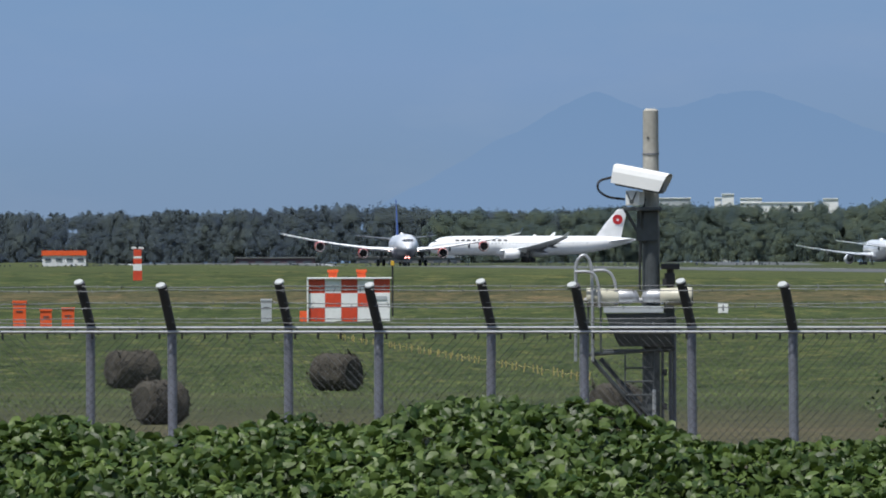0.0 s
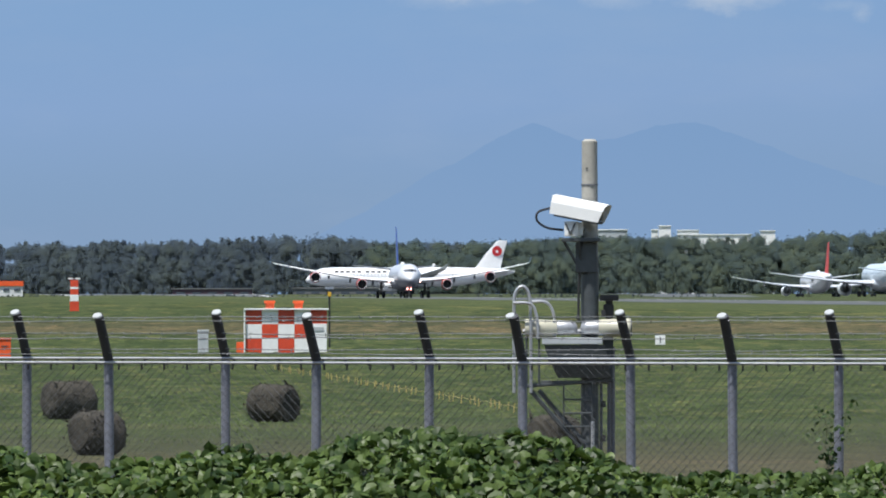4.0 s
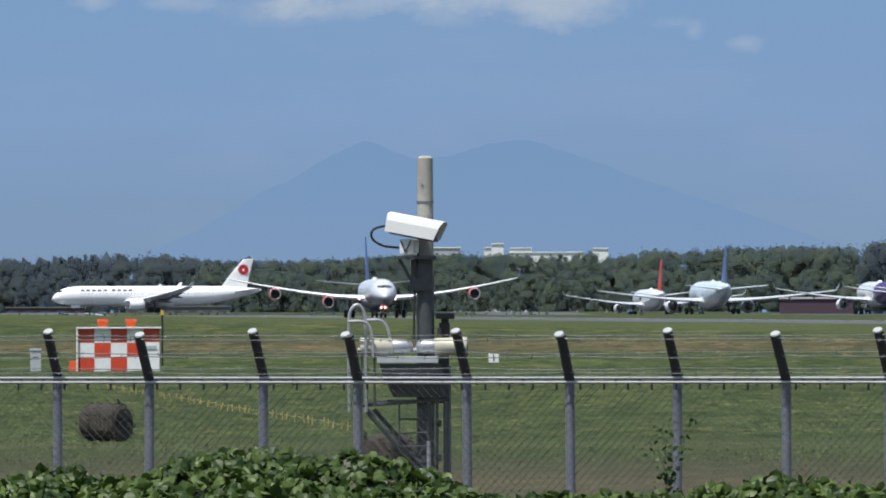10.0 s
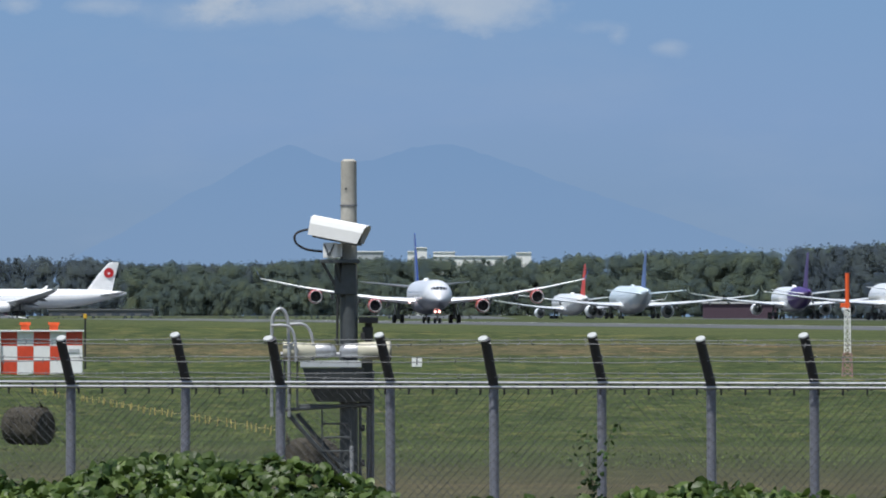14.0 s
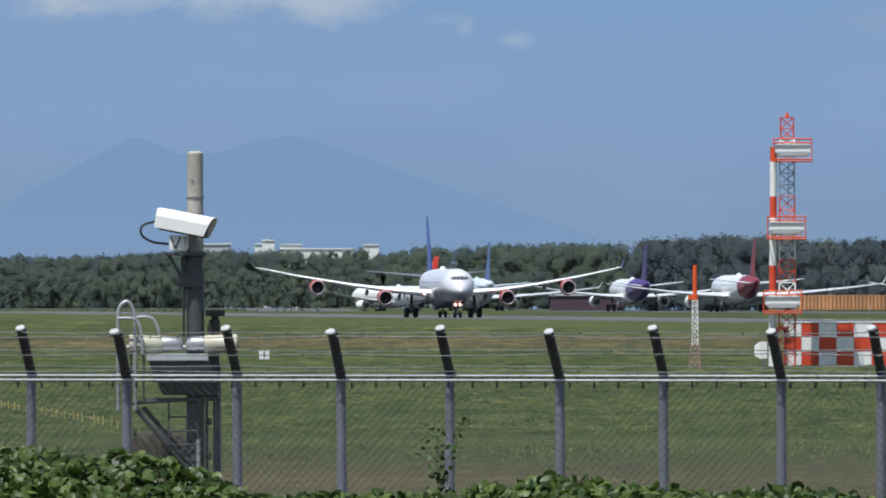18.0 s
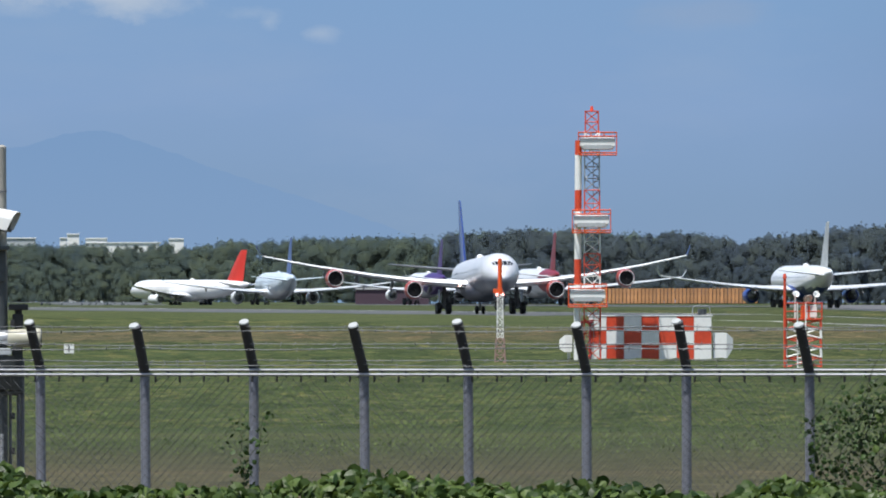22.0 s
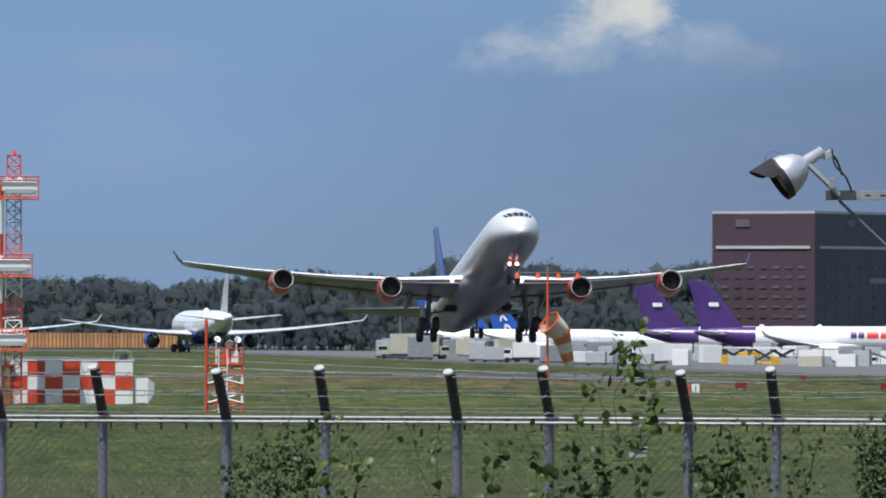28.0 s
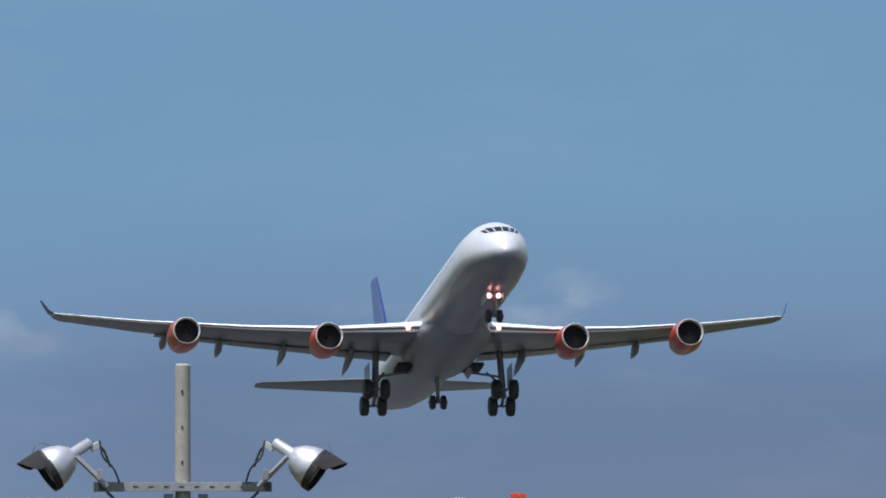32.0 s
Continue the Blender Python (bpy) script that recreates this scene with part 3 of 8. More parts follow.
# the haze of distance is part of these blue-grey leaf tones
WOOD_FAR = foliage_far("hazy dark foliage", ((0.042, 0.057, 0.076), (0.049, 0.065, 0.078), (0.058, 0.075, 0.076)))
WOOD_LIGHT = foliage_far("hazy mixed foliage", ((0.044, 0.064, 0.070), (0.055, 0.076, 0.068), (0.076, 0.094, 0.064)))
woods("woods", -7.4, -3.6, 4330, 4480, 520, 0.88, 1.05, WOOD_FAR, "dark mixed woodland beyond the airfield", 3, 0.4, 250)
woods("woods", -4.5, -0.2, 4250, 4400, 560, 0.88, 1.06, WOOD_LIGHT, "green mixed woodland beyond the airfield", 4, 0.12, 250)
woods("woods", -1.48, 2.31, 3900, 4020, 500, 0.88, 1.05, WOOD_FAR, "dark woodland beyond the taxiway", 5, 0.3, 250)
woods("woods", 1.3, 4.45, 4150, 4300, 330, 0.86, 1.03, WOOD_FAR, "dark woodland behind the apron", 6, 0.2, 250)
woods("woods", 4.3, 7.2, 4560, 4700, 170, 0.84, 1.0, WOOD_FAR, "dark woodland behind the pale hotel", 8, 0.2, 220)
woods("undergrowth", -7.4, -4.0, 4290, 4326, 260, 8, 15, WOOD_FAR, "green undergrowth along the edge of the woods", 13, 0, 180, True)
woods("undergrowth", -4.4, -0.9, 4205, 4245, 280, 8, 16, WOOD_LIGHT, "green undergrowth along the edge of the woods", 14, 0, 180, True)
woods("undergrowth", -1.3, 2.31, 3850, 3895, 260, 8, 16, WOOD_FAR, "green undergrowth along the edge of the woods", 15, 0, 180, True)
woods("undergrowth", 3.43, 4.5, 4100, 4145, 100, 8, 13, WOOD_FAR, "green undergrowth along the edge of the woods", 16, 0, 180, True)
# added row that stands in for the dark mirage band below the taxiing airliner
woods("scrub", -7.4, -2.9, 3400, 3470, 300, 1.2, 2.2, WOOD_FAR, "low added scrub for the dark mirage band before the holding area", 17, 0, 60, True)

# ---- airliners ----
PLANE_WHITE = surf("airliner white paint", (0.76, 0.77, 0.78), 0.32, 0.0, 0.9, 0.08, 0.15, coat=0.3)
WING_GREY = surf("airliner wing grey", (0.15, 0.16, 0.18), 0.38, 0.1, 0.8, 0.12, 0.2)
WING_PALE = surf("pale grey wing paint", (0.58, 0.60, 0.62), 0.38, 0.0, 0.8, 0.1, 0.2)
LEADING = surf("bright leading edge", (0.88, 0.89, 0.90), 0.35, 0.0, 1.5, 0.08, 0.3)
# belly grey, with the shade of the underside put into the colour
BELLY_GREY = surf("shaded grey belly paint", (0.19, 0.20, 0.235), 0.4, 0.1, 0.9, 0.12, 0.15)
NAVY = surf("dark blue tail paint", (0.015, 0.045, 0.26), 0.3, 0.0, 0.9, 0.15, 0.2, coat=0.4)
ENGINE_RED = surf("orange red nacelle paint", (0.40, 0.05, 0.032), 0.35, 0.0, 1.0, 0.15, 0.3, coat=0.3)
TAIL_RED = surf("bright red tail paint", (0.62, 0.04, 0.03), 0.35, 0.0, 0.9, 0.15, 0.2)
TAIL_BLUE = surf("royal blue tail paint", (0.02, 0.09, 0.42), 0.3, 0.0, 0.9, 0.15, 0.2)
PURPLE = surf("deep purple paint", (0.062, 0.024, 0.155), 0.35, 0.0, 0.9, 0.15, 0.2)
MAROON = surf("maroon paint", (0.22, 0.02, 0.035), 0.35, 0.0, 0.9, 0.15, 0.2)
SKY_BLUE = surf("pale blue fuselage paint", (0.56, 0.64, 0.70), 0.35, 0.0, 0.9, 0.12, 0.2)
SOFT_BLUE = surf("soft blue tail paint", (0.09, 0.15, 0.36), 0.35, 0.0, 0.9, 0.12, 0.2)
FAN_DARK = surf("dark engine fan", (0.012, 0.012, 0.014), 0.7, 0.0, 3, 0.3, 1)
GEAR_METAL = surf("landing gear steel", (0.16, 0.165, 0.17), 0.45, 0.4, 3, 0.2, 1)
LAMP_ON = glow("lit landing lamp", (1.0, 0.40, 0.36), 4.5)
ROOT_LAMP = glow("lit root landing lamp", (1.0, 0.66, 0.58), 3.5)


def shaded_two_tone(name, upper, lower, line, nose, rise):
    """Fuselage colour: a pale upper paint and a grey lower one, darkened with the belly's shade, that meet along a
    line, which sinks towards the nose.
    """
    m, t, p = nodes_of(name)
    c, sep = t.nodes.new("ShaderNodeTexCoord"), t.nodes.new("ShaderNodeSeparateXYZ")
    t.links.new(c.outputs["Object"], sep.inputs[0])
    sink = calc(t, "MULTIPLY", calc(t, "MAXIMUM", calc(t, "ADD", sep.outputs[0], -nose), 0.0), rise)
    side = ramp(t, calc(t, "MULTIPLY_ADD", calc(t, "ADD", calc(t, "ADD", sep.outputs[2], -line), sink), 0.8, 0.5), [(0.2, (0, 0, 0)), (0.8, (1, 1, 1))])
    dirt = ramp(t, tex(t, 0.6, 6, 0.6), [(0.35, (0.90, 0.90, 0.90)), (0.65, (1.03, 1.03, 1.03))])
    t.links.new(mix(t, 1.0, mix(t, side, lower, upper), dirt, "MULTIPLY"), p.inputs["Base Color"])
    p.inputs["Roughness"].default_value, p.inputs["Metallic"].default_value, p.inputs["Coat Weight"].default_value = 0.36, 0.1, 0.2
    return m


class Liner:
    """The measures of an airliner; s runs back from the nose, y to its left, z up from the ground."""

    def __init__(self, length, span, girth, axle, engines, white, tail, nacelle, belly=None, fin=1.0, rise=3.2):
        self.length, self.span, self.r, self.axle, self.engines = length, span, girth / 2, axle, engines
        self.white, self.tail, self.nacelle, self.belly, self.fin, self.rise = white, tail, nacelle, belly or white, fin, rise
        self.zc = 2.25 + self.r

    def ring(self, s):
        """Radius and centre height of the fuselage at s."""
        L, R = self.length, self.r
        keys = [(0, 0.04, -0.34), (0.25, 0.20, -0.31), (0.8, 0.38, -0.24), (1.7, 0.575, -0.17), (3.0, 0.765, -0.09), (4.6, 0.905, -0.03), (6.8, 0.99, 0), (8.5, 1, 0),
                (0.64 * L, 1, 0), (0.72 * L, 0.955, 0.035), (0.80 * L, 0.82, 0.14), (0.88 * L, 0.60, 0.30), (0.95 * L, 0.34, 0.44), (0.985 * L, 0.19, 0.52), (L, 0.06, 0.55)]
        for (a, ra, za), (b, rb, zb) in zip(keys, keys[1:]):
            if s <= b:
                u = (s - a) / (b - a)
                return (ra + (rb - ra) * u) * R, self.zc + (za + (zb - za) * u) * R
        return keys[-1][1] * R, self.zc + keys[-1][2] * R

    def at(self, s, y, z):
        return Vector((self.axle - s, y, z))

    def skin_point(self, s, angle, out=0.0):
        """A point on the fuselage; angle in degrees from the top, to the plane's left."""
        r, z = self.ring(s)
        a = radians(angle)
        return self.at(s, (r + out) * math.sin(a), z + (r + out) * math.cos(a))


def foil(t):
    """A wing section as (share of the chord, height), round the outline."""
    up = [(0, 0), (0.012, 0.28), (0.05, 0.52), (0.15, 0.80), (0.35, 1.0), (0.6, 0.78), (0.85, 0.32), (1.0, 0.02)]
    low = [(0.85, -0.16), (0.6, -0.42), (0.35, -0.62), (0.15, -0.56), (0.05, -0.38), (0.012, -0.2)]
    return [(c, h * t * 0.55) for c, h in up + low]


def blade(bm, stations, upright=False, flip=1):
    """A wing or fin: stations of (out, s of the leading edge, chord, height, thickness) in the plane's own space."""
    rings = []
    for out, s, chord, h, thick in stations:
        ring = []
        for c, z in foil(thick):
            p = Vector((-(s + c * chord), flip * z * chord, out)) if upright else Vector((-(s + c * chord), flip * out, h + z * chord))
            ring.append(bm.verts.new(p))
        rings.append(ring)
    skin(bm, rings)
    bmesh.ops.recalc_face_normals(bm, faces=bm.faces)
    return bm


def build_engine(parent, here, dia, long, nacelle, fine):
    """An engine under a wing, its inlet centre at here, as parts of the wing."""
    m = Matrix.Translation(here) @ Matrix.Rotation(math.pi, 4, "Z")
    R = dia / 2
    seg = 28 if fine else 16
    part("engine_nacelle", turned(bmesh.new(), [(0.06 * long, R * 0.79), (0.0, R * 0.815), (0.03 * long, R * 0.86), (0.14 * long, R * 0.95), (0.35 * long, R * 1.02), (0.62 * long, R * 0.9), (0.78 * long, R * 0.76), (0.78 * long, R * 0.62)], seg, m), nacelle, parent, smooth=True)
    part("inlet_lip", turned(bmesh.new(), [(0.10 * long, R * 0.77), (0.045 * long, R * 0.775), (-0.005 * long, R * 0.80), (0.0, R * 0.825), (0.012 * long, R * 0.845)], seg, m), WING_PALE, parent, "polished metal inlet lip", smooth=True)
    part("fan", turned(bmesh.new(), [(0.05 * long, 0.02), (0.14 * long, R * 0.13), (0.16 * long, R * 0.16), (0.17 * long, R * 0.79)], seg, m), FAN_DARK, parent, "dark engine fan with spinner", smooth=True)
    part("exhaust_cone", turned(bmesh.new(), [(0.70 * long, R * 0.60), (0.82 * long, R * 0.55), (0.98 * long, R * 0.40), (0.98 * long, R * 0.3), (1.14 * long, 0.04)], 14, m), GEAR_METAL, parent, smooth=True)


def s_at(a, angle, level):
    """How far back the nose reaches the height level (in radii over the axis) at an angle from the top."""
    lo, hi = 0.3, 4.6
    for _ in range(20):
        mid = (lo + hi) / 2
        r, z = a.ring(mid)
        lo, hi = (lo, mid) if z + r * math.cos(radians(angle)) > a.zc + level * a.r else (mid, hi)
    return lo


def airliner(name, a, label, fine=False, fleet="", livery=None):
    freight = "freighter" in label
    root = tagged(new(name), label, "airliner", fleet)
    seg = 40 if fine else 22
    cuts = [0, 0.12, 0.3, 0.55, 0.9, 1.4, 2, 2.7, 3.5, 4.6, 6, 8.5, 0.25 * a.length, 0.45 * a.length, 0.64 * a.length] + [a.length * k for k in (0.68, 0.72, 0.76, 0.80, 0.84, 0.88, 0.92, 0.95, 0.975, 0.99, 1.0)]
    bm = bmesh.new()
    rings = [[bm.verts.new(a.skin_point(s, 360 * k / seg)) for k in range(seg)] for s in cuts]
    skin(bm, rings)
    bmesh.ops.recalc_face_normals(bm, faces=bm.faces)
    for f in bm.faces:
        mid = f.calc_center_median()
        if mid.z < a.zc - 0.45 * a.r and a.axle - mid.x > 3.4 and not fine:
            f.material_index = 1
        if livery and livery(a.axle - f.calc_center_median().x):
            f.material_index = 2
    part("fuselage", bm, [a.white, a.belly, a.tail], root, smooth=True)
    # cockpit panes
    for side in (1, -1):
        for p0, p1, low, high in ((1.2, 19, 0.34, 0.54), (22, 34, 0.34, 0.53), (37, 44, 0.34, 0.48)):
            bm = bmesh.new()
            rows = []
            for i in range(3):
                level = low + (high - low) * i / 2
                rows.append([bm.verts.new(a.skin_point(s_at(a, q, level), side * q, 0.03)) for q in [p0 + (p1 - p0) * j / 3 for j in range(4)]])
            for r0, r1 in zip(rows, rows[1:]):
                for j in range(3):
                    bm.faces.new((r0[j], r0[j + 1], r1[j + 1], r1[j]))
            part("cockpit_window", bm, DARK_GLASS, root, "dark cockpit pane")
        bm = bmesh.new()
        for k in range(0 if freight else int(a.length * 0.62)):
            s = 0.14 * a.length + k * 1.06
            v = [bm.verts.new(a.skin_point(s + ds, side * (75 + dp), 0.02)) for ds, dp in ((0, 0), (0.22, 0), (0.22, 5), (0, 5))]
            bm.faces.new(v)
        if freight:
            bm.free()
        else:
            part("cabin_window_row", bm, DARK_GLASS, root, "row of small dark cabin windows")["kind"] = "stuff"
    # wing-body fairing
    bm = bmesh.new()
    rings = []
    for s, w, h in ((0.30, 0.25, 0.15), (0.33, 0.72, 0.42), (0.38, 1.05, 0.62), (0.46, 1.12, 0.68), (0.53, 1.02, 0.62), (0.58, 0.66, 0.45), (0.62, 0.2, 0.2)):
        rings.append([bm.verts.new(a.at(s * a.length, w * a.r * math.cos(q), a.zc - a.r * 0.62 + h * a.r * math.sin(q))) for q in [2 * math.pi * k / 18 for k in range(18)]])
    skin(bm, rings)
    bmesh.ops.recalc_face_normals(bm, faces=bm.faces)
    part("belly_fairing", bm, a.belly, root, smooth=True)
    # wings
    half, root_s = a.span / 2, a.axle - 0.17 * a.span
    sweep = math.tan(radians(31.5))
    wings = []
    for side in (1, -1):
        zr = a.zc - a.r * 0.60 + (0.30 if fine else 0)
        pivot = a.at(root_s, side * a.r * 0.75, zr)
        k = a.span / 60.0
        stations = []
        for y, chord, thick in ((0, 12.2 * k, 0.145), (0.28 * half, 8.0 * k, 0.125), (0.50 * half, 5.9 * k, 0.11), (0.76 * half, 4.1 * k, 0.10), (0.965 * half, 2.5 * k, 0.10), (half * 0.985, 1.6 * k, 0.08)):
            u = max(0, (y - a.r * 0.75) / half)
            stations.append((y - a.r * 0.75, y * sweep, chord, a.rise * (0.55 * u + 0.45 * u * u) - 0.15, thick))
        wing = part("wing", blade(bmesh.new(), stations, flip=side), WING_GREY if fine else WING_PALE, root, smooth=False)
        wing.matrix_basis = Matrix.Translation(pivot)
        wings.append((wing, pivot, side))
        bm = bmesh.new()
        rings = []
        for out, s, chord, h, thick in stations:
            ring = []
            for c, z, grow in ((0.13, 0.76, 1), (0.05, 0.52, 1), (0.012, 0.28, 1), (-0.004, 0.03, 1), (0.006, -0.18, 1), (0.03, -0.34, -1), (0.06, -0.1, 0), (0.10, 0.3, 0), (0.13, 0.5, 0)):
                ring.append(bm.verts.new((-(s + c * chord), side * out, h + (z * thick * 0.55 + 0.006 * grow) * chord)))
            rings.append(ring)
        skin(bm, rings)
        bmesh.ops.recalc_face_normals(bm, faces=bm.faces)
        part("slat", bm, LEADING, wing, "pale leading edge slat")

        def on_wing(y):
            """Leading edge, chord and height at the span station y, in the wing's space."""
            o = y - a.r * 0.75
            for p, q in zip(stations, stations[1:]):
                if o <= q[0]:
                    u = (o - p[0]) / (q[0] - p[0])
                    return o, p[1] + (q[1] - p[1]) * u, p[2] + (q[2] - p[2]) * u, p[3] + (q[3] - p[3]) * u
            return stations[-1][:4]
        for y, dia, long in a.engines:
            o, s, chord, h = on_wing(y)
            inlet = Vector((-(s - 0.62 * long), side * o, h - dia * 0.5 - 0.02))
            build_engine(wing, inlet, dia, long, a.nacelle, fine)
            bm = bmesh.new()
            w = 0.24
            pts = [(-0.05 * long + inlet.x - 0.10 * long, inlet.z + dia * 0.47), (-(s + 0.02 * chord), h + 0.10), (-(s + 0.45 * chord), h - 0.2), (inlet.x - 0.95 * long, inlet.z + dia * 0.15), (inlet.x - 0.5 * long, inlet.z + dia * 0.3)]
            ra = [bm.verts.new((x, side * o - w, z)) for x, z in pts]
            rb = [bm.verts.new((x, side * o + w, z)) for x, z in pts]
            skin(bm, [ra, rb])
            bmesh.ops.recalc_face_normals(bm, faces=bm.faces)
            part("pylon", bm, a.white, wing)
        for share in (0.23, 0.40, 0.56, 0.70) if fine else (0.35, 0.62):
            o, s, chord, h = on_wing(share * half)
            m = Matrix.Translation((-(s + 0.60 * chord), side * o, h - 0.45)) @ Matrix.Rotation(radians(-9), 4, "Y") @ Matrix.Rotation(math.pi, 4, "Z") @ Matrix.Diagonal((1, 0.7, 1.1, 1))
            part("flap_fairing", turned(bmesh.new(), [(0, 0.03), (0.5, 0.28), (1.6, 0.42), (0.48 * chord, 0.28), (0.68 * chord, 0.02)], 10, m), WING_GREY, wing, smooth=True)
        # trailing flap, drooped
        flap = []
        for share in (0.12, 0.30, 0.50, 0.72):
            o, s, chord, h = on_wing(share * half)
            flap.append((o, s + 0.86 * chord, 0.27 * chord, h - 0.02 * chord, 0.10))
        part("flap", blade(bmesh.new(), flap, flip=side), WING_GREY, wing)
        # winglet, canted outwards
        o, s, chord, h, _ = stations[-1]
        bm = bmesh.new()
        lets = []
        for u, c in ((0, 1.0), (0.35, 0.8), (1.0, 0.42)):
            ring = []
            for cc, z in foil(0.09):
                ring.append(bm.verts.new((-(s + 1.9 * u * k + cc * chord * c), side * (o + 0.75 * k * u + z * chord * 0.6), h + 0.1 + (1.4 * k) * u * u * 0.6 + 0.55 * k * u)))
            lets.append(ring)
        skin(bm, lets)
        bmesh.ops.recalc_face_normals(bm, faces=bm.faces)
        part("winglet", bm, a.tail if fine else a.white, wing)
        if fine:
            m = Matrix.Translation((-(1.5 + a.r * 0.75) * sweep + 0.14, side * 1.5, 0.05))
            part("landing_light", turned(bmesh.new(), [(-0.1, 0.15), (0.06, 0.13), (0.09, 0.02)], 12, m), ROOT_LAMP, wing, "lit wing root landing lamp")
    # tail
    tz = a.ring(0.88 * a.length)[1] + (0.62 if fine else 0.1)
    for side in (1, -1):
        q = a.span / 60
        st = [(0.0, 0, 6.0 * q, 0, 0.1), (4.5 * q, 3.0 * q, 4.2 * q, 0.45, 0.09), (9.3 * q, 6.2 * q, 2.3 * q, 0.95, 0.08), (9.7 * q, 6.9 * q, 1.4 * q, 1.0, 0.06)]
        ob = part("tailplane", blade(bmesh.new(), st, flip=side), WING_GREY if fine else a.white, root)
        ob.matrix_basis = Matrix.Translation(a.at(0.855 * a.length, side * 0.4, tz))
    top = a.ring(0.80 * a.length)[1] + 0.6 * a.r
    hi = (8.9 if fine else 8.6) * a.fin
    st = [(0, 0, 8.4 * a.fin, 0, 0.09), (0.6, 1.0, 7.6 * a.fin, 0, 0.09), (hi * 0.55, 0.47 * hi, 5.4 * a.fin, 0, 0.085), (hi, 0.86 * hi, 3.1 * a.fin, 0, 0.08), (hi + 0.15, 0.98 * hi, 2.2 * a.fin, 0, 0.05)]
    fin = part("fin", blade(bmesh.new(), st, upright=True), a.tail, root)
    fin.matrix_basis = Matrix.Translation(a.at((0.83 if fine else 0.795) * a.length, 0, top))
    part("dorsal_beacon", turned(bmesh.new(), [(-0.5, 0.05), (-0.2, 0.5), (0.5, 0.55), (0.9, 0.05)], 10, Matrix.Translation(a.at(0.52 * a.length, 0, a.zc + a.r - 0.1))), a.white, root)
    # landing gear
    legs = [("main_gear", a.axle, 5.34 * a.r / 2.82, 4, 0.78), ("main_gear", a.axle, -5.34 * a.r / 2.82, 4, 0.78), ("nose_gear", 6.7, 0, 2, 0.5)]
    if fine:
        legs.append(("centre_gear", a.axle + 0.6, 0, 2, 0.55))
    for gname, s, y, wheels, wr in legs:
        bm = bmesh.new()
        foot = a.at(s, y, wr)
        rod(bm, foot, a.at(s, y * (0.96 if fine else 0.93), a.zc - a.r * (0.16 if fine and wheels == 4 else 0.55)), 0.25 if wheels == 4 else 0.15, seg=10)
        rod(bm, foot + Vector((0, 0, 0.9)), a.at(s + 1.4, y * 0.8, a.zc - a.r * 0.7), 0.08, seg=6)
        if wheels == 4:
            rod(bm, foot + Vector((0, 0, 1.6)), a.at(s, y * 0.45, a.zc - a.r * 0.8), 0.09, seg=6)
        gear = part(gname, bm, GEAR_METAL, root, "grey landing gear leg")
        carrier = gear
        if wheels == 4:
            bm = bmesh.new()
            rod(bm, Vector((-1.0, 0, 0)), Vector((1.0, 0, 0)), 0.12, seg=8)
            carrier = part("bogie", bm, GEAR_METAL, root, "grey bogie beam with four wheels")
            carrier.matrix_basis = Matrix.Translation(foot)
        hub = Vector((0, 0, 0)) if wheels == 4 else foot
        for wx in ((-0.98, 0.98) if wheels == 4 else (0,)):
            rod_bm = bmesh.new()
            rod(rod_bm, hub + Vector((wx, -0.75, 0)), hub + Vector((wx, 0.75, 0)), 0.09, seg=8)
            part("axle", rod_bm, GEAR_METAL, carrier)
            for wy in (-0.68, 0.68) if wheels == 4 else (-0.42, 0.42):
                m = Matrix.Translation(hub + Vector((wx, wy, 0))) @ Matrix.Rotation(math.pi / 2, 4, "Z")
                w = 0.30 if wheels == 4 else 0.2
                part("wheel", turned(bmesh.new(), [(-w, wr * 0.35), (-w, wr * 0.8), (-w * 0.75, wr * 0.95), (0, wr), (w * 0.75, wr * 0.95), (w, wr * 0.8), (w, wr * 0.35)], 20, m, True), BLACK, carrier, smooth=False)
        if gname == "main_gear" and fine:
            bm = bmesh.new()
            box(bm, (2.2, 0.06, 1.7), a.at(s, y * 1.06 + (0.25 if y > 0 else -0.25), a.zc - a.r * 0.75 - 0.5))
            part("gear_door", bm, a.white, gear)
        if gname == "nose_gear":
            for side in (1, -1):
                bm = bmesh.new()
                box(bm, (2.6, 0.05, 0.75), a.at(s + 0.4, side * 0.62, a.zc - a.r - 0.35), m=Matrix.Identity(4))
                part("gear_door", bm, a.white, gear)
                if fine:
                    m = Matrix.Translation(foot + Vector((0.25, side * 0.36, 1.5)))
                    part("landing_light", turned(bmesh.new(), [(-0.12, 0.08), (0.0, 0.19), (0.04, 0.16), (0.05, 0.02)], 14, m, True), LAMP_ON, gear, "lit landing lamp on the nose gear")
    return root, wings


FUSELAGE = shaded_two_tone("pale silver fuselage paint with shaded grey belly", (0.63, 0.65, 0.69), (0.18, 0.19, 0.225), 4.15, 27.0, 0.05)
def wheel_bay(plane, a):
    """The open main wheel bay, a near-black block for the shade inside it, and its hanging doors under the belly."""
    low = a.zc - a.r * 1.27
    bm = bmesh.new()
    box(bm, (2.6, 6.6, 0.3), a.at(a.axle - 0.2, 0, low + 0.72), 0.1)
    part("wheel_bay", bm, FAN_DARK, plane, "near-black block for the shade in the open wheel bay")
    for side in (-1, 1):
        bm = bmesh.new()
        box(bm, (2.4, 0.06, 0.85), (0, 0, 0), 0.02, Matrix.Translation(a.at(a.axle - 0.2, side * 2.2, low + 0.45)) @ Matrix.Rotation(radians(side * 28), 4, "X"))
        part("bay_door", bm, BELLY_GREY, plane, "grey hanging wheel bay door")


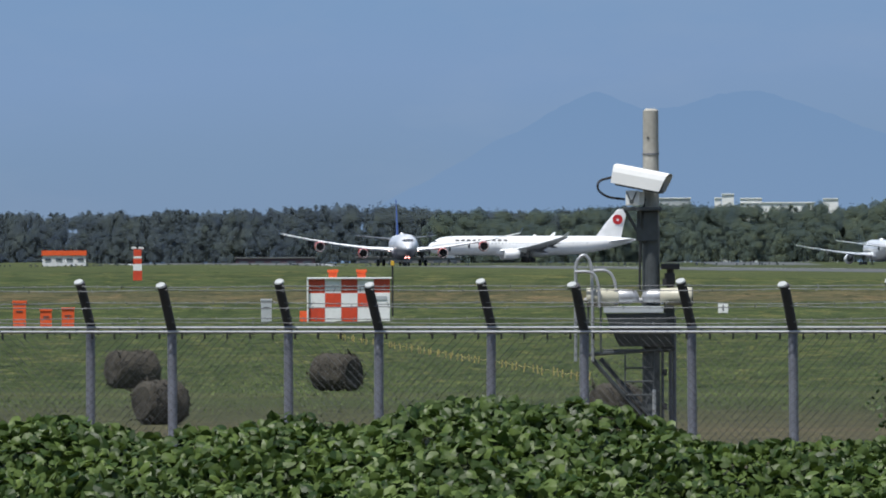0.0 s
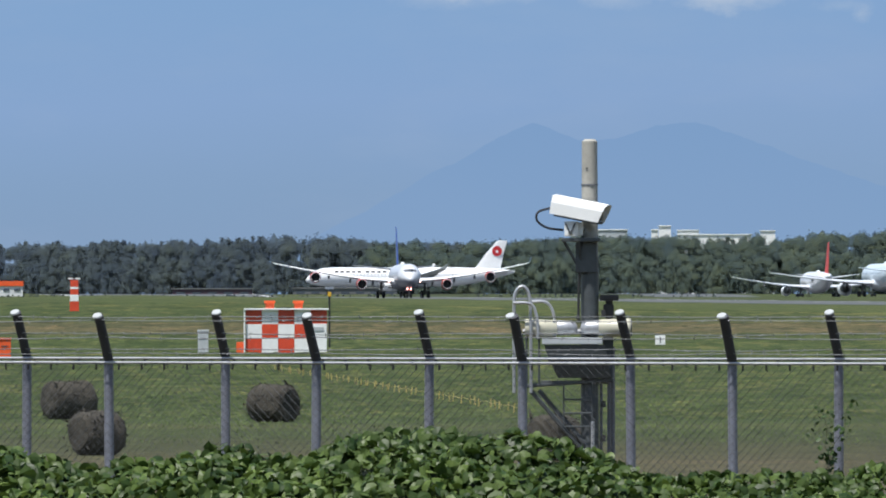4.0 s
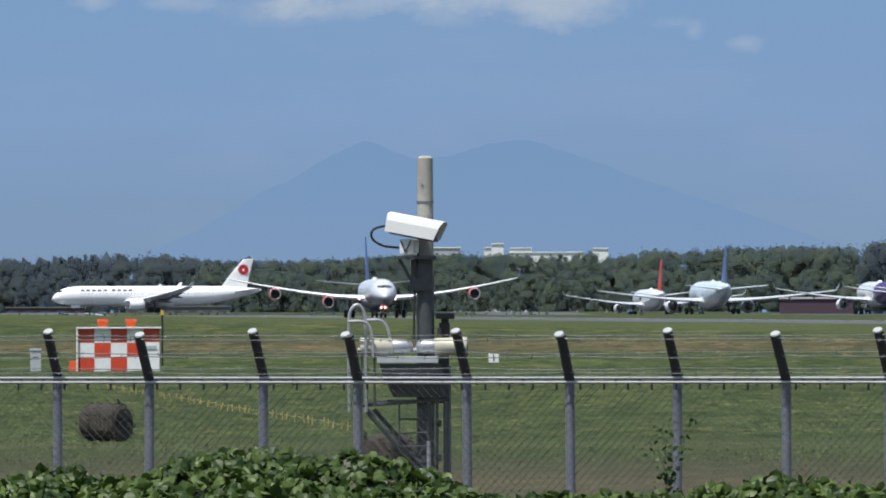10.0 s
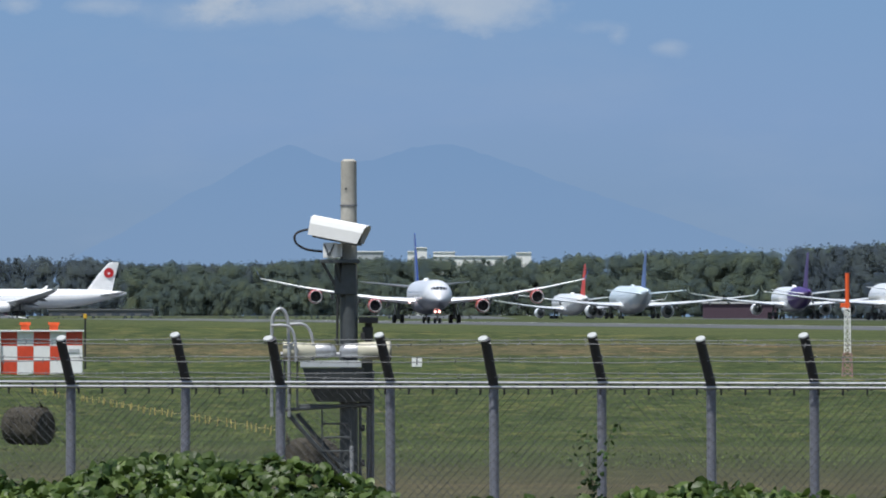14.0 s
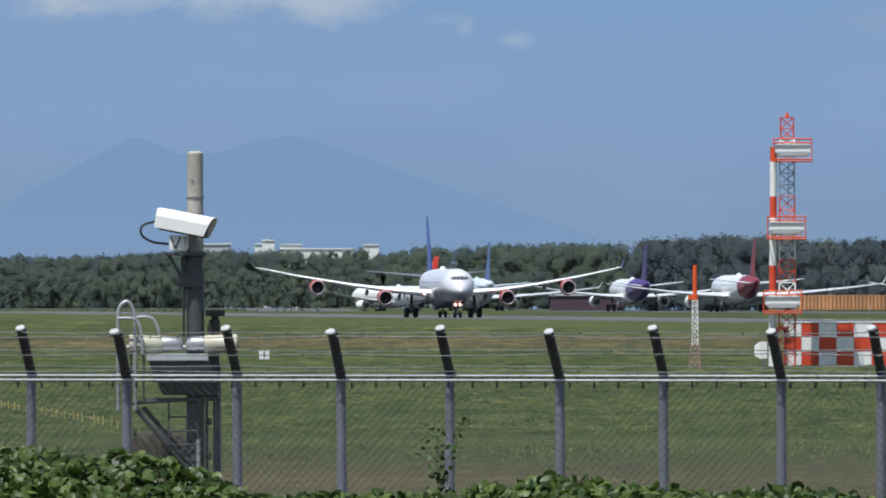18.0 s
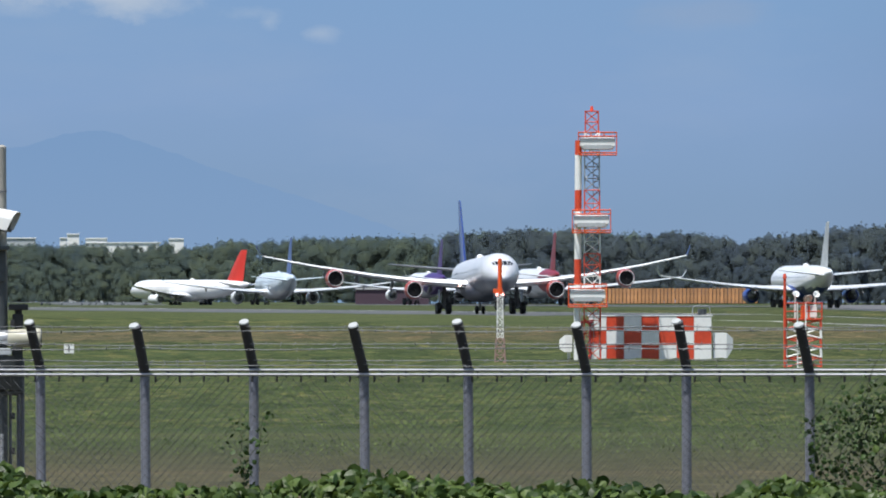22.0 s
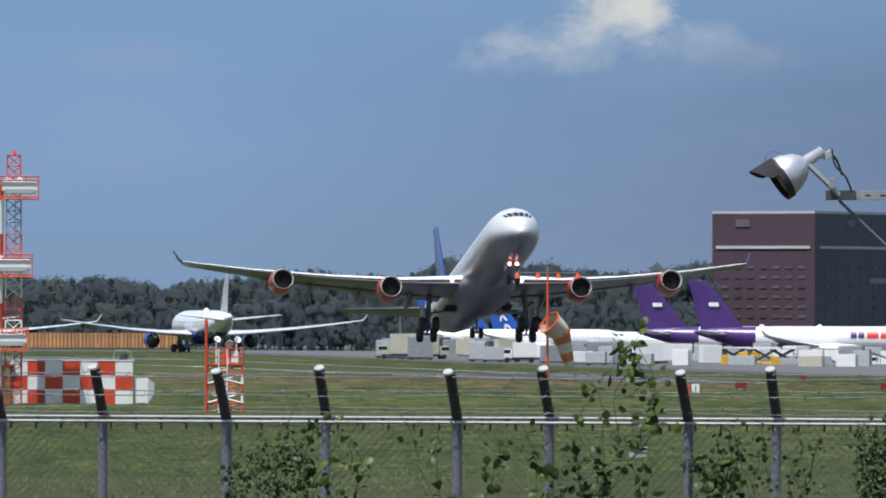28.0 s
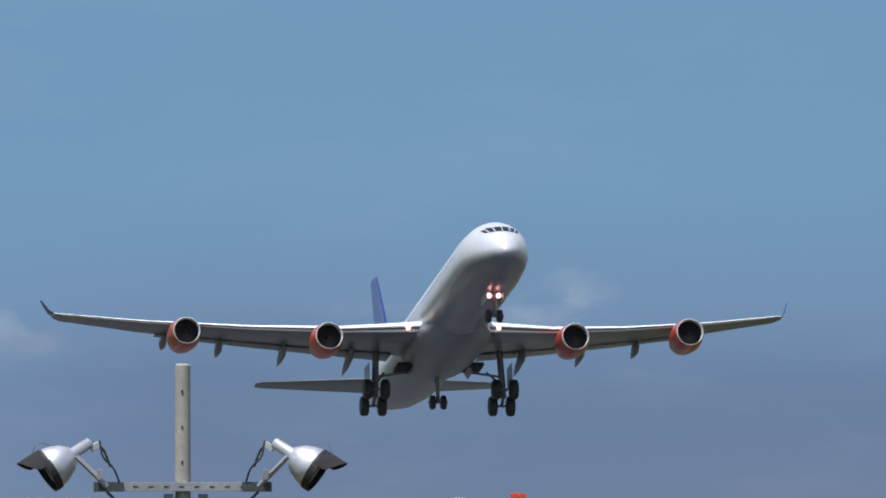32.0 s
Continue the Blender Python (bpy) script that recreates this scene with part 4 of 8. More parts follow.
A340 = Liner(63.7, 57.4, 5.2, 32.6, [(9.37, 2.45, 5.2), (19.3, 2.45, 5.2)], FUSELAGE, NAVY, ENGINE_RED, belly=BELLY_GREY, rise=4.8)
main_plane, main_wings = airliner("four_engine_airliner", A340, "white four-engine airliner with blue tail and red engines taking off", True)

wheel_bay(main_plane, A340)
QUEUE = "airliners waiting beside the runway"


def heading(dx, dy):
    return math.degrees(math.atan2(dy, dx))


AWAY = heading(RUNWAY_DIR.x, RUNWAY_DIR.y)
L787 = Liner(62.8, 60.0, 5.8, 30.5, [(9.9, 3.2, 5.8)], PLANE_WHITE, PLANE_WHITE, PLANE_WHITE, rise=5.0, fin=1.0)
crane_plane, _ = airliner("taxiing_airliner", L787, "white twin-engine airliner with round red tail emblem, taxiing")
L767R = Liner(54.9, 47.6, 5.03, 27.5, [(7.9, 2.7, 5.2)], PLANE_WHITE, TAIL_RED, PLANE_WHITE, fin=0.95)
red_plane, _ = airliner("red_tailed_airliner", L767R, "white twin-engine airliner with bright red tail", fleet=QUEUE)
L777 = Liner(63.7, 60.9, 6.2, 31.5, [(9.6, 3.4, 6.2)], PLANE_WHITE, SOFT_BLUE, PLANE_WHITE, fin=1.1)
L777.white = SKY_BLUE
blue_plane, _ = airliner("blue_tailed_airliner", L777, "white airliner with pale blue top and blue tail", fleet=QUEUE)
L767P = Liner(54.9, 50.0, 5.1, 27.5, [(7.9, 2.7, 5.2)], PLANE_WHITE, PURPLE, PLANE_WHITE, fin=0.95)
purple_plane, _ = airliner("purple_tailed_airliner", L767P, "white freighter with deep purple tail", fleet=QUEUE, livery=lambda s: s > 36)
L330M = Liner(58.8, 60.3, 5.64, 30.0, [(9.4, 2.9, 5.8)], PLANE_WHITE, MAROON, PLANE_WHITE, fin=0.95)
maroon_plane, _ = airliner("maroon_tailed_airliner", L330M, "white airliner with maroon rear fuselage and tail", fleet=QUEUE, livery=lambda s: s > 45)
L330G = Liner(60.0, 58.0, 5.64, 30.0, [(9.4, 3.0, 5.8)], PLANE_WHITE, GREY_BOX, NAVY, fin=1.0, belly=NAVY)
grey_plane, _ = airliner("grey_tailed_airliner", L330G, "white airliner with grey tail and dark blue belly", fleet=QUEUE)


CRANE_RED = surf("deep red emblem paint", (0.42, 0.012, 0.018), 0.4, 0.0, 0.9, 0.12, 0.2)


def fin_disc(ob, liner, s, z, r, material, label):
    """A round emblem on both sides of the fin."""
    for side in (-1, 1):
        bm = bmesh.new()
        rod(bm, (0, side * 0.34, 0), (0, side * 0.36, 0), r, seg=26)
        bmesh.ops.translate(bm, verts=bm.verts, vec=liner.at(s, 0, z))
        part("tail_emblem", bm, material, ob, label)
        bm = bmesh.new()
        rod(bm, (0, side * 0.365, 0), (0, side * 0.375, 0), r * 0.26, seg=18)
        bmesh.ops.translate(bm, verts=bm.verts, vec=liner.at(s, 0, z - r * 0.1))
        part("emblem_centre", bm, PLANE_WHITE, ob)


fin_disc(crane_plane, L787, 57.4, 12.9, 1.5, CRANE_RED, "round red emblem on the tail")
bm = bmesh.new()
for k in range(9):
    s = 8.5 + k * 1.7 + (0.8 if k > 4 else 0)
    bm.faces.new([bm.verts.new(L787.skin_point(s + ds, ang, 0.03)) for ds, ang in ((0, 50), (1.15, 50), (1.15, 63), (0, 63))])
part("side_lettering", bm, BLACK, crane_plane, "dark lettering bars on the fuselage")["kind"] = "stuff"

# ---- the two perimeter fences ----
FRONT, REAR = (103.56, 17.25, 2.515), (105.38, 17.75, 2.54)       # how far off each fence runs, and its normal's bearing
ARM_UP, ARM_OUT, PITCH = 0.40, 0.25, 2.0
POST_GREY = surf("galvanised grey post", (0.195, 0.205, 0.245), 0.55, 0.15, 40, 0.25, 3.0)
# the shade on the arms' undersides is put into this darker tone
ARM_SHADE = surf("shaded arm steel", (0.045, 0.046, 0.055), 0.6, 0.1, 40, 0.3, 3.0)


def fence_point(p, s, z=0.0, turn=17.25):
    """A point of a fence: p metres straight off, s metres along it."""
    a = radians(turn)
    return Vector((p * math.sin(a) + s * math.cos(a), p * math.cos(a) - s * math.sin(a), z))


def perimeter_fence(line, first, count, label, seed):
    rng = random.Random(seed)
    p, bearing, RAIL = line

    def fence_point(q, s, z=0.0):
        a = radians(bearing)
        return Vector((q * math.sin(a) + s * math.cos(a), q * math.cos(a) - s * math.sin(a), z))
    root = thing("fence", (0, 0, 0), label, "fence", "perimeter fences")
    towards = (fence_point(p - 1, 0) - fence_point(p, 0)).normalized()
    post_me = cap_me = arm_me = None
    for i in range(count):
        s = first + PITCH * i
        base = fence_point(p, s)
        if post_me is None:
            bm = bmesh.new()
            rod(bm, (0, 0, 0), (0, 0, RAIL), 0.043, seg=14)
            post = part("post", bm, POST_GREY, root, smooth=False)
            post_me = post.data
            bm = bmesh.new()
            rod(bm, (0, 0, RAIL), Vector((0, 0, RAIL + ARM_UP)) + towards * ARM_OUT, 0.044, seg=14)
            arm = part("arm", bm, ARM_SHADE, root, "dark slanting arm")
            arm_me = arm.data
            tip = Vector((0, 0, RAIL + ARM_UP)) + towards * ARM_OUT
            d = (tip - Vector((0, 0, RAIL))).normalized()
            bm = bmesh.new()
            rod(bm, tip, tip + d * 0.012, 0.045, 0.041, seg=14)
            cap = part("cap", bm, CAP, root, "pale post cap")
            cap_me = cap.data
            trio = (post, arm, cap)
        else:
            trio = tuple(new(n, me) for n, me in (("post", post_me), ("arm", arm_me), ("cap", cap_me)))
            for o in trio:
                o.parent = root
        lean = rng.uniform(-0.4, 0.4)
        for o in trio:
            o.matrix_basis = Matrix.Translation(base) @ pose(0, 0, 0, 0, lean, rng.uniform(-4, 4))
    ends = (first - 1.0, first + PITCH * (count - 1) + 1.0)
    # top rail with its clips
    bm = bmesh.new()
    rod(bm, fence_point(p - 0.05, ends[0], RAIL - 0.02), fence_point(p - 0.05, ends[1], RAIL - 0.02), 0.014, seg=8)
    part("top_rail", bm, STEEL, root, "galvanised top rail")
    bm = bmesh.new()
    rod(bm, fence_point(p - 0.045, ends[0], 1.35), fence_point(p - 0.045, ends[1], 1.35), 0.005, seg=5)
    part("tension_wire", bm, WIRE, root)
    bm = bmesh.new()
    s = ends[0]
    while s < ends[1]:
        rod(bm, fence_point(p - 0.05, s, RAIL - 0.085), fence_point(p - 0.05, s, RAIL - 0.03), 0.010, seg=5)
        s += 0.222
    ties = part("rail_binding", bm, BLACK, root)
    ties["kind"] = "stuff"
    # barbed wires, sagging, with barbs
    for u in (0.12, 0.48, 0.86):
        bm = bmesh.new()
        for i in range(count - 1):
            pts = []
            sag = rng.uniform(0.004, 0.02)
            for k in range(9):
                q = k / 8
                o = fence_point(p - ARM_OUT * u - 0.05, first + PITCH * (i + q), RAIL + ARM_UP * u + 0.02 - sag * 4 * q * (1 - q))
                pts.append(o)
            tube(bm, pts, 0.0045, 5)
            for k in range(16):
                q = (k + 0.5) / 16
                c = fence_point(p - ARM_OUT * u - 0.05, first + PITCH * (i + q), RAIL + ARM_UP * u + 0.02 - sag * 4 * q * (1 - q))
                v = Vector((rng.uniform(-1, 1), rng.uniform(-0.4, 0.4), rng.uniform(-1, 1))).normalized() * 0.02
                rod(bm, c - v, c + v, 0.004, seg=3)
        part("barbed_wire", bm, WIRE, root)
    # chain-link mesh: two sets of slanting wires woven past each other
    pitch, low, high, r = 0.078, 0.30, RAIL - 0.05, 0.0013
    side = fence_point(p, 1) - fence_point(p, 0)
    verts, faces = [], []
    run = high - low
    for way in (1, -1):
        s = ends[0]
        while s < ends[1]:
            a, b = fence_point(p - 0.047 - 0.0022 * way, s, low), fence_point(p - 0.047 - 0.0022 * way, s + way * run, high)
            n = len(verts)
            for c in (a, b):
                verts += [c - side * r * 1.3, c + side * r * 1.3, c + towards * r * 1.6]
            faces += [(n, n + 1, n + 4, n + 3), (n + 1, n + 2, n + 5, n + 4), (n + 2, n, n + 3, n + 5)]
            s += pitch
    mesh = raw("chain_link_mesh", [tuple(v) for v in verts], faces, MESH_WIRE, root, "dark weathered chain-link mesh")
    mesh["kind"] = "stuff"
    return root


perimeter_fence(FRONT, -43.83 - 4, 15, "galvanised chain-link fence with barbed wire on slanting arms", 1)
perimeter_fence(REAR, -46.53 - 4, 16, "second galvanised chain-link fence with barbed wire behind the first", 2)

# ---- surveillance camera on a pole with a work platform ----


def camera_housing(parent, at, turn, tilt, cable, scale=0.89):
    """A camera housing under a rounded sun hood whose front edge is cut on a slant; x points ahead."""
    m = Matrix.Translation(at) @ pose(0, 0, 0, 0, tilt, turn) @ Matrix.Scale(scale, 4)
    bm = bmesh.new()
    box(bm, (0.44, 0.17, 0.16), (-0.02, 0, -0.005), 0.02, m)
    part("camera_housing", bm, GREY_BOX, parent, "grey weatherproof camera housing")
    section = [(-0.105, -0.10), (-0.108, 0.02), (-0.095, 0.075), (-0.06, 0.098), (0.0, 0.104), (0.06, 0.098), (0.095, 0.075), (0.108, 0.02), (0.105, -0.10)]
    bm = bmesh.new()
    rings = []
    for k, (x, grow) in enumerate(((-0.29, 1.0), (0.0, 1.0), (0.21, 1.0))):
        outer = [bm.verts.new(m @ Vector((x + (0.045 + 0.40 * (z + 0.10) * 0.75 if k == 2 else 0), y * grow, z * grow))) for y, z in section]
        inner = [bm.verts.new(m @ Vector((x + (0.045 + 0.40 * (z + 0.10) * 0.75 if k == 2 else 0), y * 0.94, z * 0.94 if z > 0 else z))) for y, z in section]
        rings.append(outer + inner[::-1])
    skin(bm, rings)
    bmesh.ops.recalc_face_normals(bm, faces=bm.faces)
    part("sun_hood", bm, WHITE_PAINT, parent, "white rounded sun hood")
    bm = bmesh.new()
    box(bm, (0.02, 0.19, 0.18), (-0.285, 0, -0.002), 0.006, m)
    part("rear_plate", bm, WHITE_PAINT, parent)
    bm = bmesh.new()
    box(bm, (0.02, 0.17, 0.165), (0.215, 0, -0.005), 0.006, m)
    part("front_window", bm, DARK_GLASS, parent, "dark front window")
    bm = bmesh.new()
    box(bm, (0.50, 0.15, 0.03), (0.0, 0, -0.105), 0.006, m)
    part("base_plate", bm, DARK_PAINT, parent)
    tube(bm := bmesh.new(), bent([m @ Vector((-0.28, 0, -0.03)), *cable], 8), 0.011, 6)
    part("cable", bm, BLACK, parent, "black looping cable")


def camera_pole():
    x0, y0, _ = spot(-3.482, 116.0)
    root = thing("camera_pole", (x0, y0, 0), "concrete pole with white surveillance camera, work platform and dark lower part", "pole", turn=3.48)

    def px(x, y, dy=0.0):
        return Vector(((x - 1146) * 0.00529, dy, 3.2 - (y - 449) * 0.00529))
    bm = bmesh.new()
    rod(bm, (0, 0, 3.45), (0, 0, 4.53), 0.077, 0.072, 20)
    rod(bm, (0, 0, 4.53), (0, 0, 4.55), 0.072, 0.045, 20)
    part("pole", bm, CONCRETE, root, "grey beige concrete pole top")
    bm = bmesh.new()
    rod(bm, (0, 0, 0), (0, 0, 3.45), 0.088, 0.082, 20)
    part("lower_pole", bm, DARK_PAINT, root, "dark grey painted lower pole")
    for z in (4.12, 3.60):
        bm = bmesh.new()
        rod(bm, (0, 0, z), (0, 0, z + 0.012), 0.081, seg=20)
        part("band", bm, DULL_STEEL, root)
    for y in (245, 370, 330):
        bm = bmesh.new()
        p = px(1141, y)
        rod(bm, p + Vector((0, -0.066, 0)), p + Vector((0, -0.079, 0)), 0.009, seg=8)
        part("step_hole", bm, BLACK, root)
    camera_housing(root, px(1129, 317, -0.20), -20, 10.5, [px(1056, 322, -0.18), px(1054, 338, -0.18), px(1072, 350, -0.15), px(1100, 354, -0.12)])
    bm = bmesh.new()
    box(bm, (0.13, 0.11, 0.14), px(1114, 352, -0.16), 0.01)
    box(bm, (0.05, 0.08, 0.12), px(1130, 352, -0.13), 0.01)
    part("pan_head", bm, WHITE_PAINT, root, "white pan and tilt head")
    for side in (-1, 1):
        bm = bmesh.new()
        box(bm, (0.014, 0.012, 0.10), (0, 0, 0), 0.002, Matrix.Translation(px(1112, 350, -0.16 - 0.058) + Vector((side * 0.026, 0, 0))) @ Matrix.Rotation(radians(side * 24), 4, "Y"))
        part("tilt_arm", bm, DARK_PAINT, root, "dark slanting tilt arm")
    bm = bmesh.new()
    rod(bm, px(1112, 350 + 9, -0.16 - 0.05), px(1112, 350 + 9, -0.16 - 0.075), 0.02, seg=12)
    part("tilt_joint", bm, DARK_PAINT, root, "dark round tilt joint")
    bm = bmesh.new()
    box(bm, (0.36, 0.22, 0.035), px(1131, 371, -0.1), 0.006)
    for x in (1101, 1127):
        rod(bm, px(x, 374, -0.16), px(1134, 432, -0.06), 0.016, seg=6)
    box(bm, (0.2, 0.05, 0.28), px(1140, 402, -0.09), 0.008)
    part("camera_bracket", bm, DARK_PAINT, root, "dark steel camera bracket")
    bm = bmesh.new()
    tube(bm, bent([px(1135, 352, -0.12), px(1128, 420, -0.1), px(1126, 500, -0.1), px(1127, 515, -0.1)], 6), 0.012, 6)
    part("conduit", bm, BLACK, root)
    # small camera beside the pole
    bm = bmesh.new()
    rod(bm, px(1180, 545, 0.02), px(1180, 478, 0.02), 0.035, seg=10)
    box(bm, (0.10, 0.09, 0.12), px(1179, 496, 0.02), 0.01)
    part("side_stand", bm, BLACK, root)
    bm = bmesh.new()
    box(bm, (0.18, 0.10, 0.055), px(1180, 473, -0.02), 0.012, None)
    part("small_camera", bm, BLACK, root, "small black camera")
    # the two floodlights back to back
    for m, mat, lab in ((Matrix.Translation(px(1032, 527, -0.16)), CREAM, "cream floodlight body"), (Matrix.Translation(px(1218, 526, -0.16)) @ Matrix.Rotation(math.pi, 4, "Z"), CREAM, "cream floodlight body")):
        part("floodlight", turned(bmesh.new(), [(0, 0.02), (0.0, 0.088), (0.02, 0.09), (0.29, 0.078), (0.30, 0.07)], 18, m), mat, root, lab, smooth=True)
    for x, way in ((1086, 0), (1168, math.pi)):
        part("floodlight_tail", turned(bmesh.new(), [(0, 0.03), (0.0, 0.066), (0.03, 0.072), (0.14, 0.066), (0.19, 0.045), (0.205, 0.005)], 18, Matrix.Translation(px(x, 526, -0.16)) @ Matrix.Rotation(way, 4, "Z")), STEEL, root, "grey metal floodlight tail", smooth=True)
    part("floodlight_shroud", turned(bmesh.new(), [(0, 0.03), (0, 0.084), (0.10, 0.086), (0.10, 0.03)], 18, Matrix.Translation(px(1201, 526, -0.16)), True), DARK_PAINT, root, "dark floodlight shroud")
    bm = bmesh.new()
    rod(bm, px(1028, 532, -0.10), px(1190, 532, -0.10), 0.022, seg=8)
    for x in (1084, 1166):
        box(bm, (0.03, 0.12, 0.13), px(x, 527, -0.16), 0.004)
    part("floodlight_bar", bm, STEEL, root)
    # equipment box under the platform
    bm = bmesh.new()
    rings = []
    for y, xa, xb, dep in ((556, 1066, 1172, 0.30), (580, 1073, 1176, 0.28), (614, 1090, 1184, 0.2)):
        rings.append([bm.verts.new(px(x, y, d)) for x, d in ((xa, -dep), (xb, -dep), (xb, 0.1), (xa, 0.1))])
    skin(bm, rings)
    bmesh.ops.recalc_face_normals(bm, faces=bm.faces)
    part("equipment_box", bm, DARK_PAINT, root, "dark tapering equipment box")
    bm = bmesh.new()
    box(bm, (0.56, 0.42, 0.062), px(1115, 549, -0.1), 0.008)
    part("platform", bm, GREY_BOX, root, "pale grey platform edge")
    bm = bmesh.new()
    box(bm, (0.10, 0.16, 0.42), px(1178, 580, 0.04), 0.01)
    part("cable_box", bm, DARK_PAINT, root)
    # handrails and ladder
    bm = bmesh.new()
    tube(bm, bent([px(1013, 640, -0.25), px(1013, 500, -0.25), px(1015, 466, -0.25), px(1027, 453, -0.25), px(1038, 464, -0.25), px(1042, 500, -0.25), px(1043, 640, -0.25)], 6), 0.016, 8)
    tube(bm, bent([px(1012, 482, -0.3), px(1035, 482, -0.3), px(1048, 490, -0.3), px(1054, 515, -0.3), px(1055, 545, -0.3)], 6), 0.015, 8)
    tube(bm, bent([px(1042, 480, -0.1), px(1066, 480, -0.1), px(1078, 490, -0.1), px(1084, 512, -0.1), px(1084, 545, -0.1)], 6), 0.015, 8)
    part("handrail", bm, STEEL, root, "bent galvanised handrail")
    bm = bmesh.new()
    for x in (1035, 1057):
        rod(bm, px(x, 540, -0.2), px(x, 628, -0.2), 0.012, seg=6)
    rod(bm, px(1035, 628, -0.2), px(1186, 618, -0.1), 0.018, seg=6)
    rod(bm, px(1060, 622, 0.12), px(1186, 622, 0.12), 0.016, seg=6)
    for x in (1100, 1150):
        rod(bm, px(x, 622, -0.14), px(x, 700, -0.14), 0.009, seg=6)
    for y in (652, 676, 700):
        rod(bm, px(1100, y, -0.14), px(1150, y, -0.14), 0.009, seg=6)
    part("lower_frame", bm, DARK_PAINT, root)
    for x in (1042, 1056):
        bm = bmesh.new()
        rod(bm, px(x, 636, -0.2 if x < 1050 else 0.05), px(x + 88, 738, -0.08), 0.022, seg=6)
        part("brace", bm, DARK_PAINT, root, "dark diagonal brace")
    for x in (1166, 1180, 1187):
        bm = bmesh.new()
        rod(bm, px(x, 560, 0.06), px(x, 1050, 0.06), 0.014 if x < 1170 else 0.018, seg=8)
        part("riser_pipe", bm, DULL_STEEL, root)
    bm = bmesh.new()
    rod(bm, px(1151, 690, -0.35), px(1151, 1050, -0.35), 0.017, seg=8)
    part("marker_post", bm, STEEL, root)
    bm = bmesh.new()
    rod(bm, px(1142, 738, -0.3), px(1142, 1050, -0.3), 0.05, 0.055, 14)
    part("stub_post", bm, GREY_BOX, root, "pale grey stub post")
    for y in (500, 660, 720):
        bm = bmesh.new()
        box(bm, (0.04, 0.05, 0.06), px(1170, y, -0.05), 0.006)
        part("pole_clamp", bm, BLACK, root)
    return root


camera_pole()


def second_camera_pole():
    x0, y0, _ = spot(4.453, 112.0)
    root = thing("camera_pole", (x0, y0, 0), "concrete pole with white surveillance camera on a dark bracket", "pole", turn=-4.45)
    k = 112 / 21924 / 1.0397

    def px(x, y, dy=0.0):
        return Vector(((x - 1238) * k, dy, 4.36 - (y - 664) * k))
    bm = bmesh.new()
    rod(bm, (0, 0, 0), (0, 0, 4.33), 0.085, 0.064, 20)
    rod(bm, (0, 0, 4.33), (0, 0, 4.36), 0.062, 0.04, 20)
    part("pole", bm, CONCRETE, root)
    for y in (734, 800):
        bm = bmesh.new()
        rod(bm, px(1238, y), px(1238, y + 3), 0.071, seg=20)
        part("band", bm, DULL_STEEL, root)
    camera_housing(root, px(1198, 772, -0.2), 180 + 16, 7.5, [px(1266, 782, -0.18), px(1290, 802, -0.18), px(1296, 830, -0.18), px(1275, 858, -0.1), px(1254, 872, -0.1)], 0.83)
    bm = bmesh.new()
    box(bm, (0.14, 0.11, 0.15), px(1210, 816, -0.18), 0.01)
    part("pan_head", bm, WHITE_PAINT, root, "white pan and tilt head")
    for side in (-1, 1):
        bm = bmesh.new()
        box(bm, (0.014, 0.012, 0.10), (0, 0, 0), 0.002, Matrix.Translation(px(1208, 815, -0.18 - 0.058) + Vector((side * 0.026, 0, 0))) @ Matrix.Rotation(radians(side * 24), 4, "Y"))
        part("tilt_arm", bm, DARK_PAINT, root, "dark slanting tilt arm")
    bm = bmesh.new()
    rod(bm, px(1208, 815 + 9, -0.18 - 0.05), px(1208, 815 + 9, -0.18 - 0.075), 0.02, seg=12)
    part("tilt_joint", bm, DARK_PAINT, root, "dark round tilt joint")
    bm = bmesh.new()
    box(bm, (0.30, 0.2, 0.05), px(1220, 836, -0.12), 0.006)
    rod(bm, px(1195, 842, -0.15), px(1222, 895, -0.05), 0.02, seg=6)
    box(bm, (0.16, 0.05, 0.26), px(1232, 866, -0.08), 0.008)
    part("camera_bracket", bm, DARK_PAINT, root, "dark steel camera bracket")
    return root


second_camera_pole()


VISOR = surf("matt dark visor paint", (0.022, 0.021, 0.026), 0.9, 0.0, 20, 0.3, 2.0)


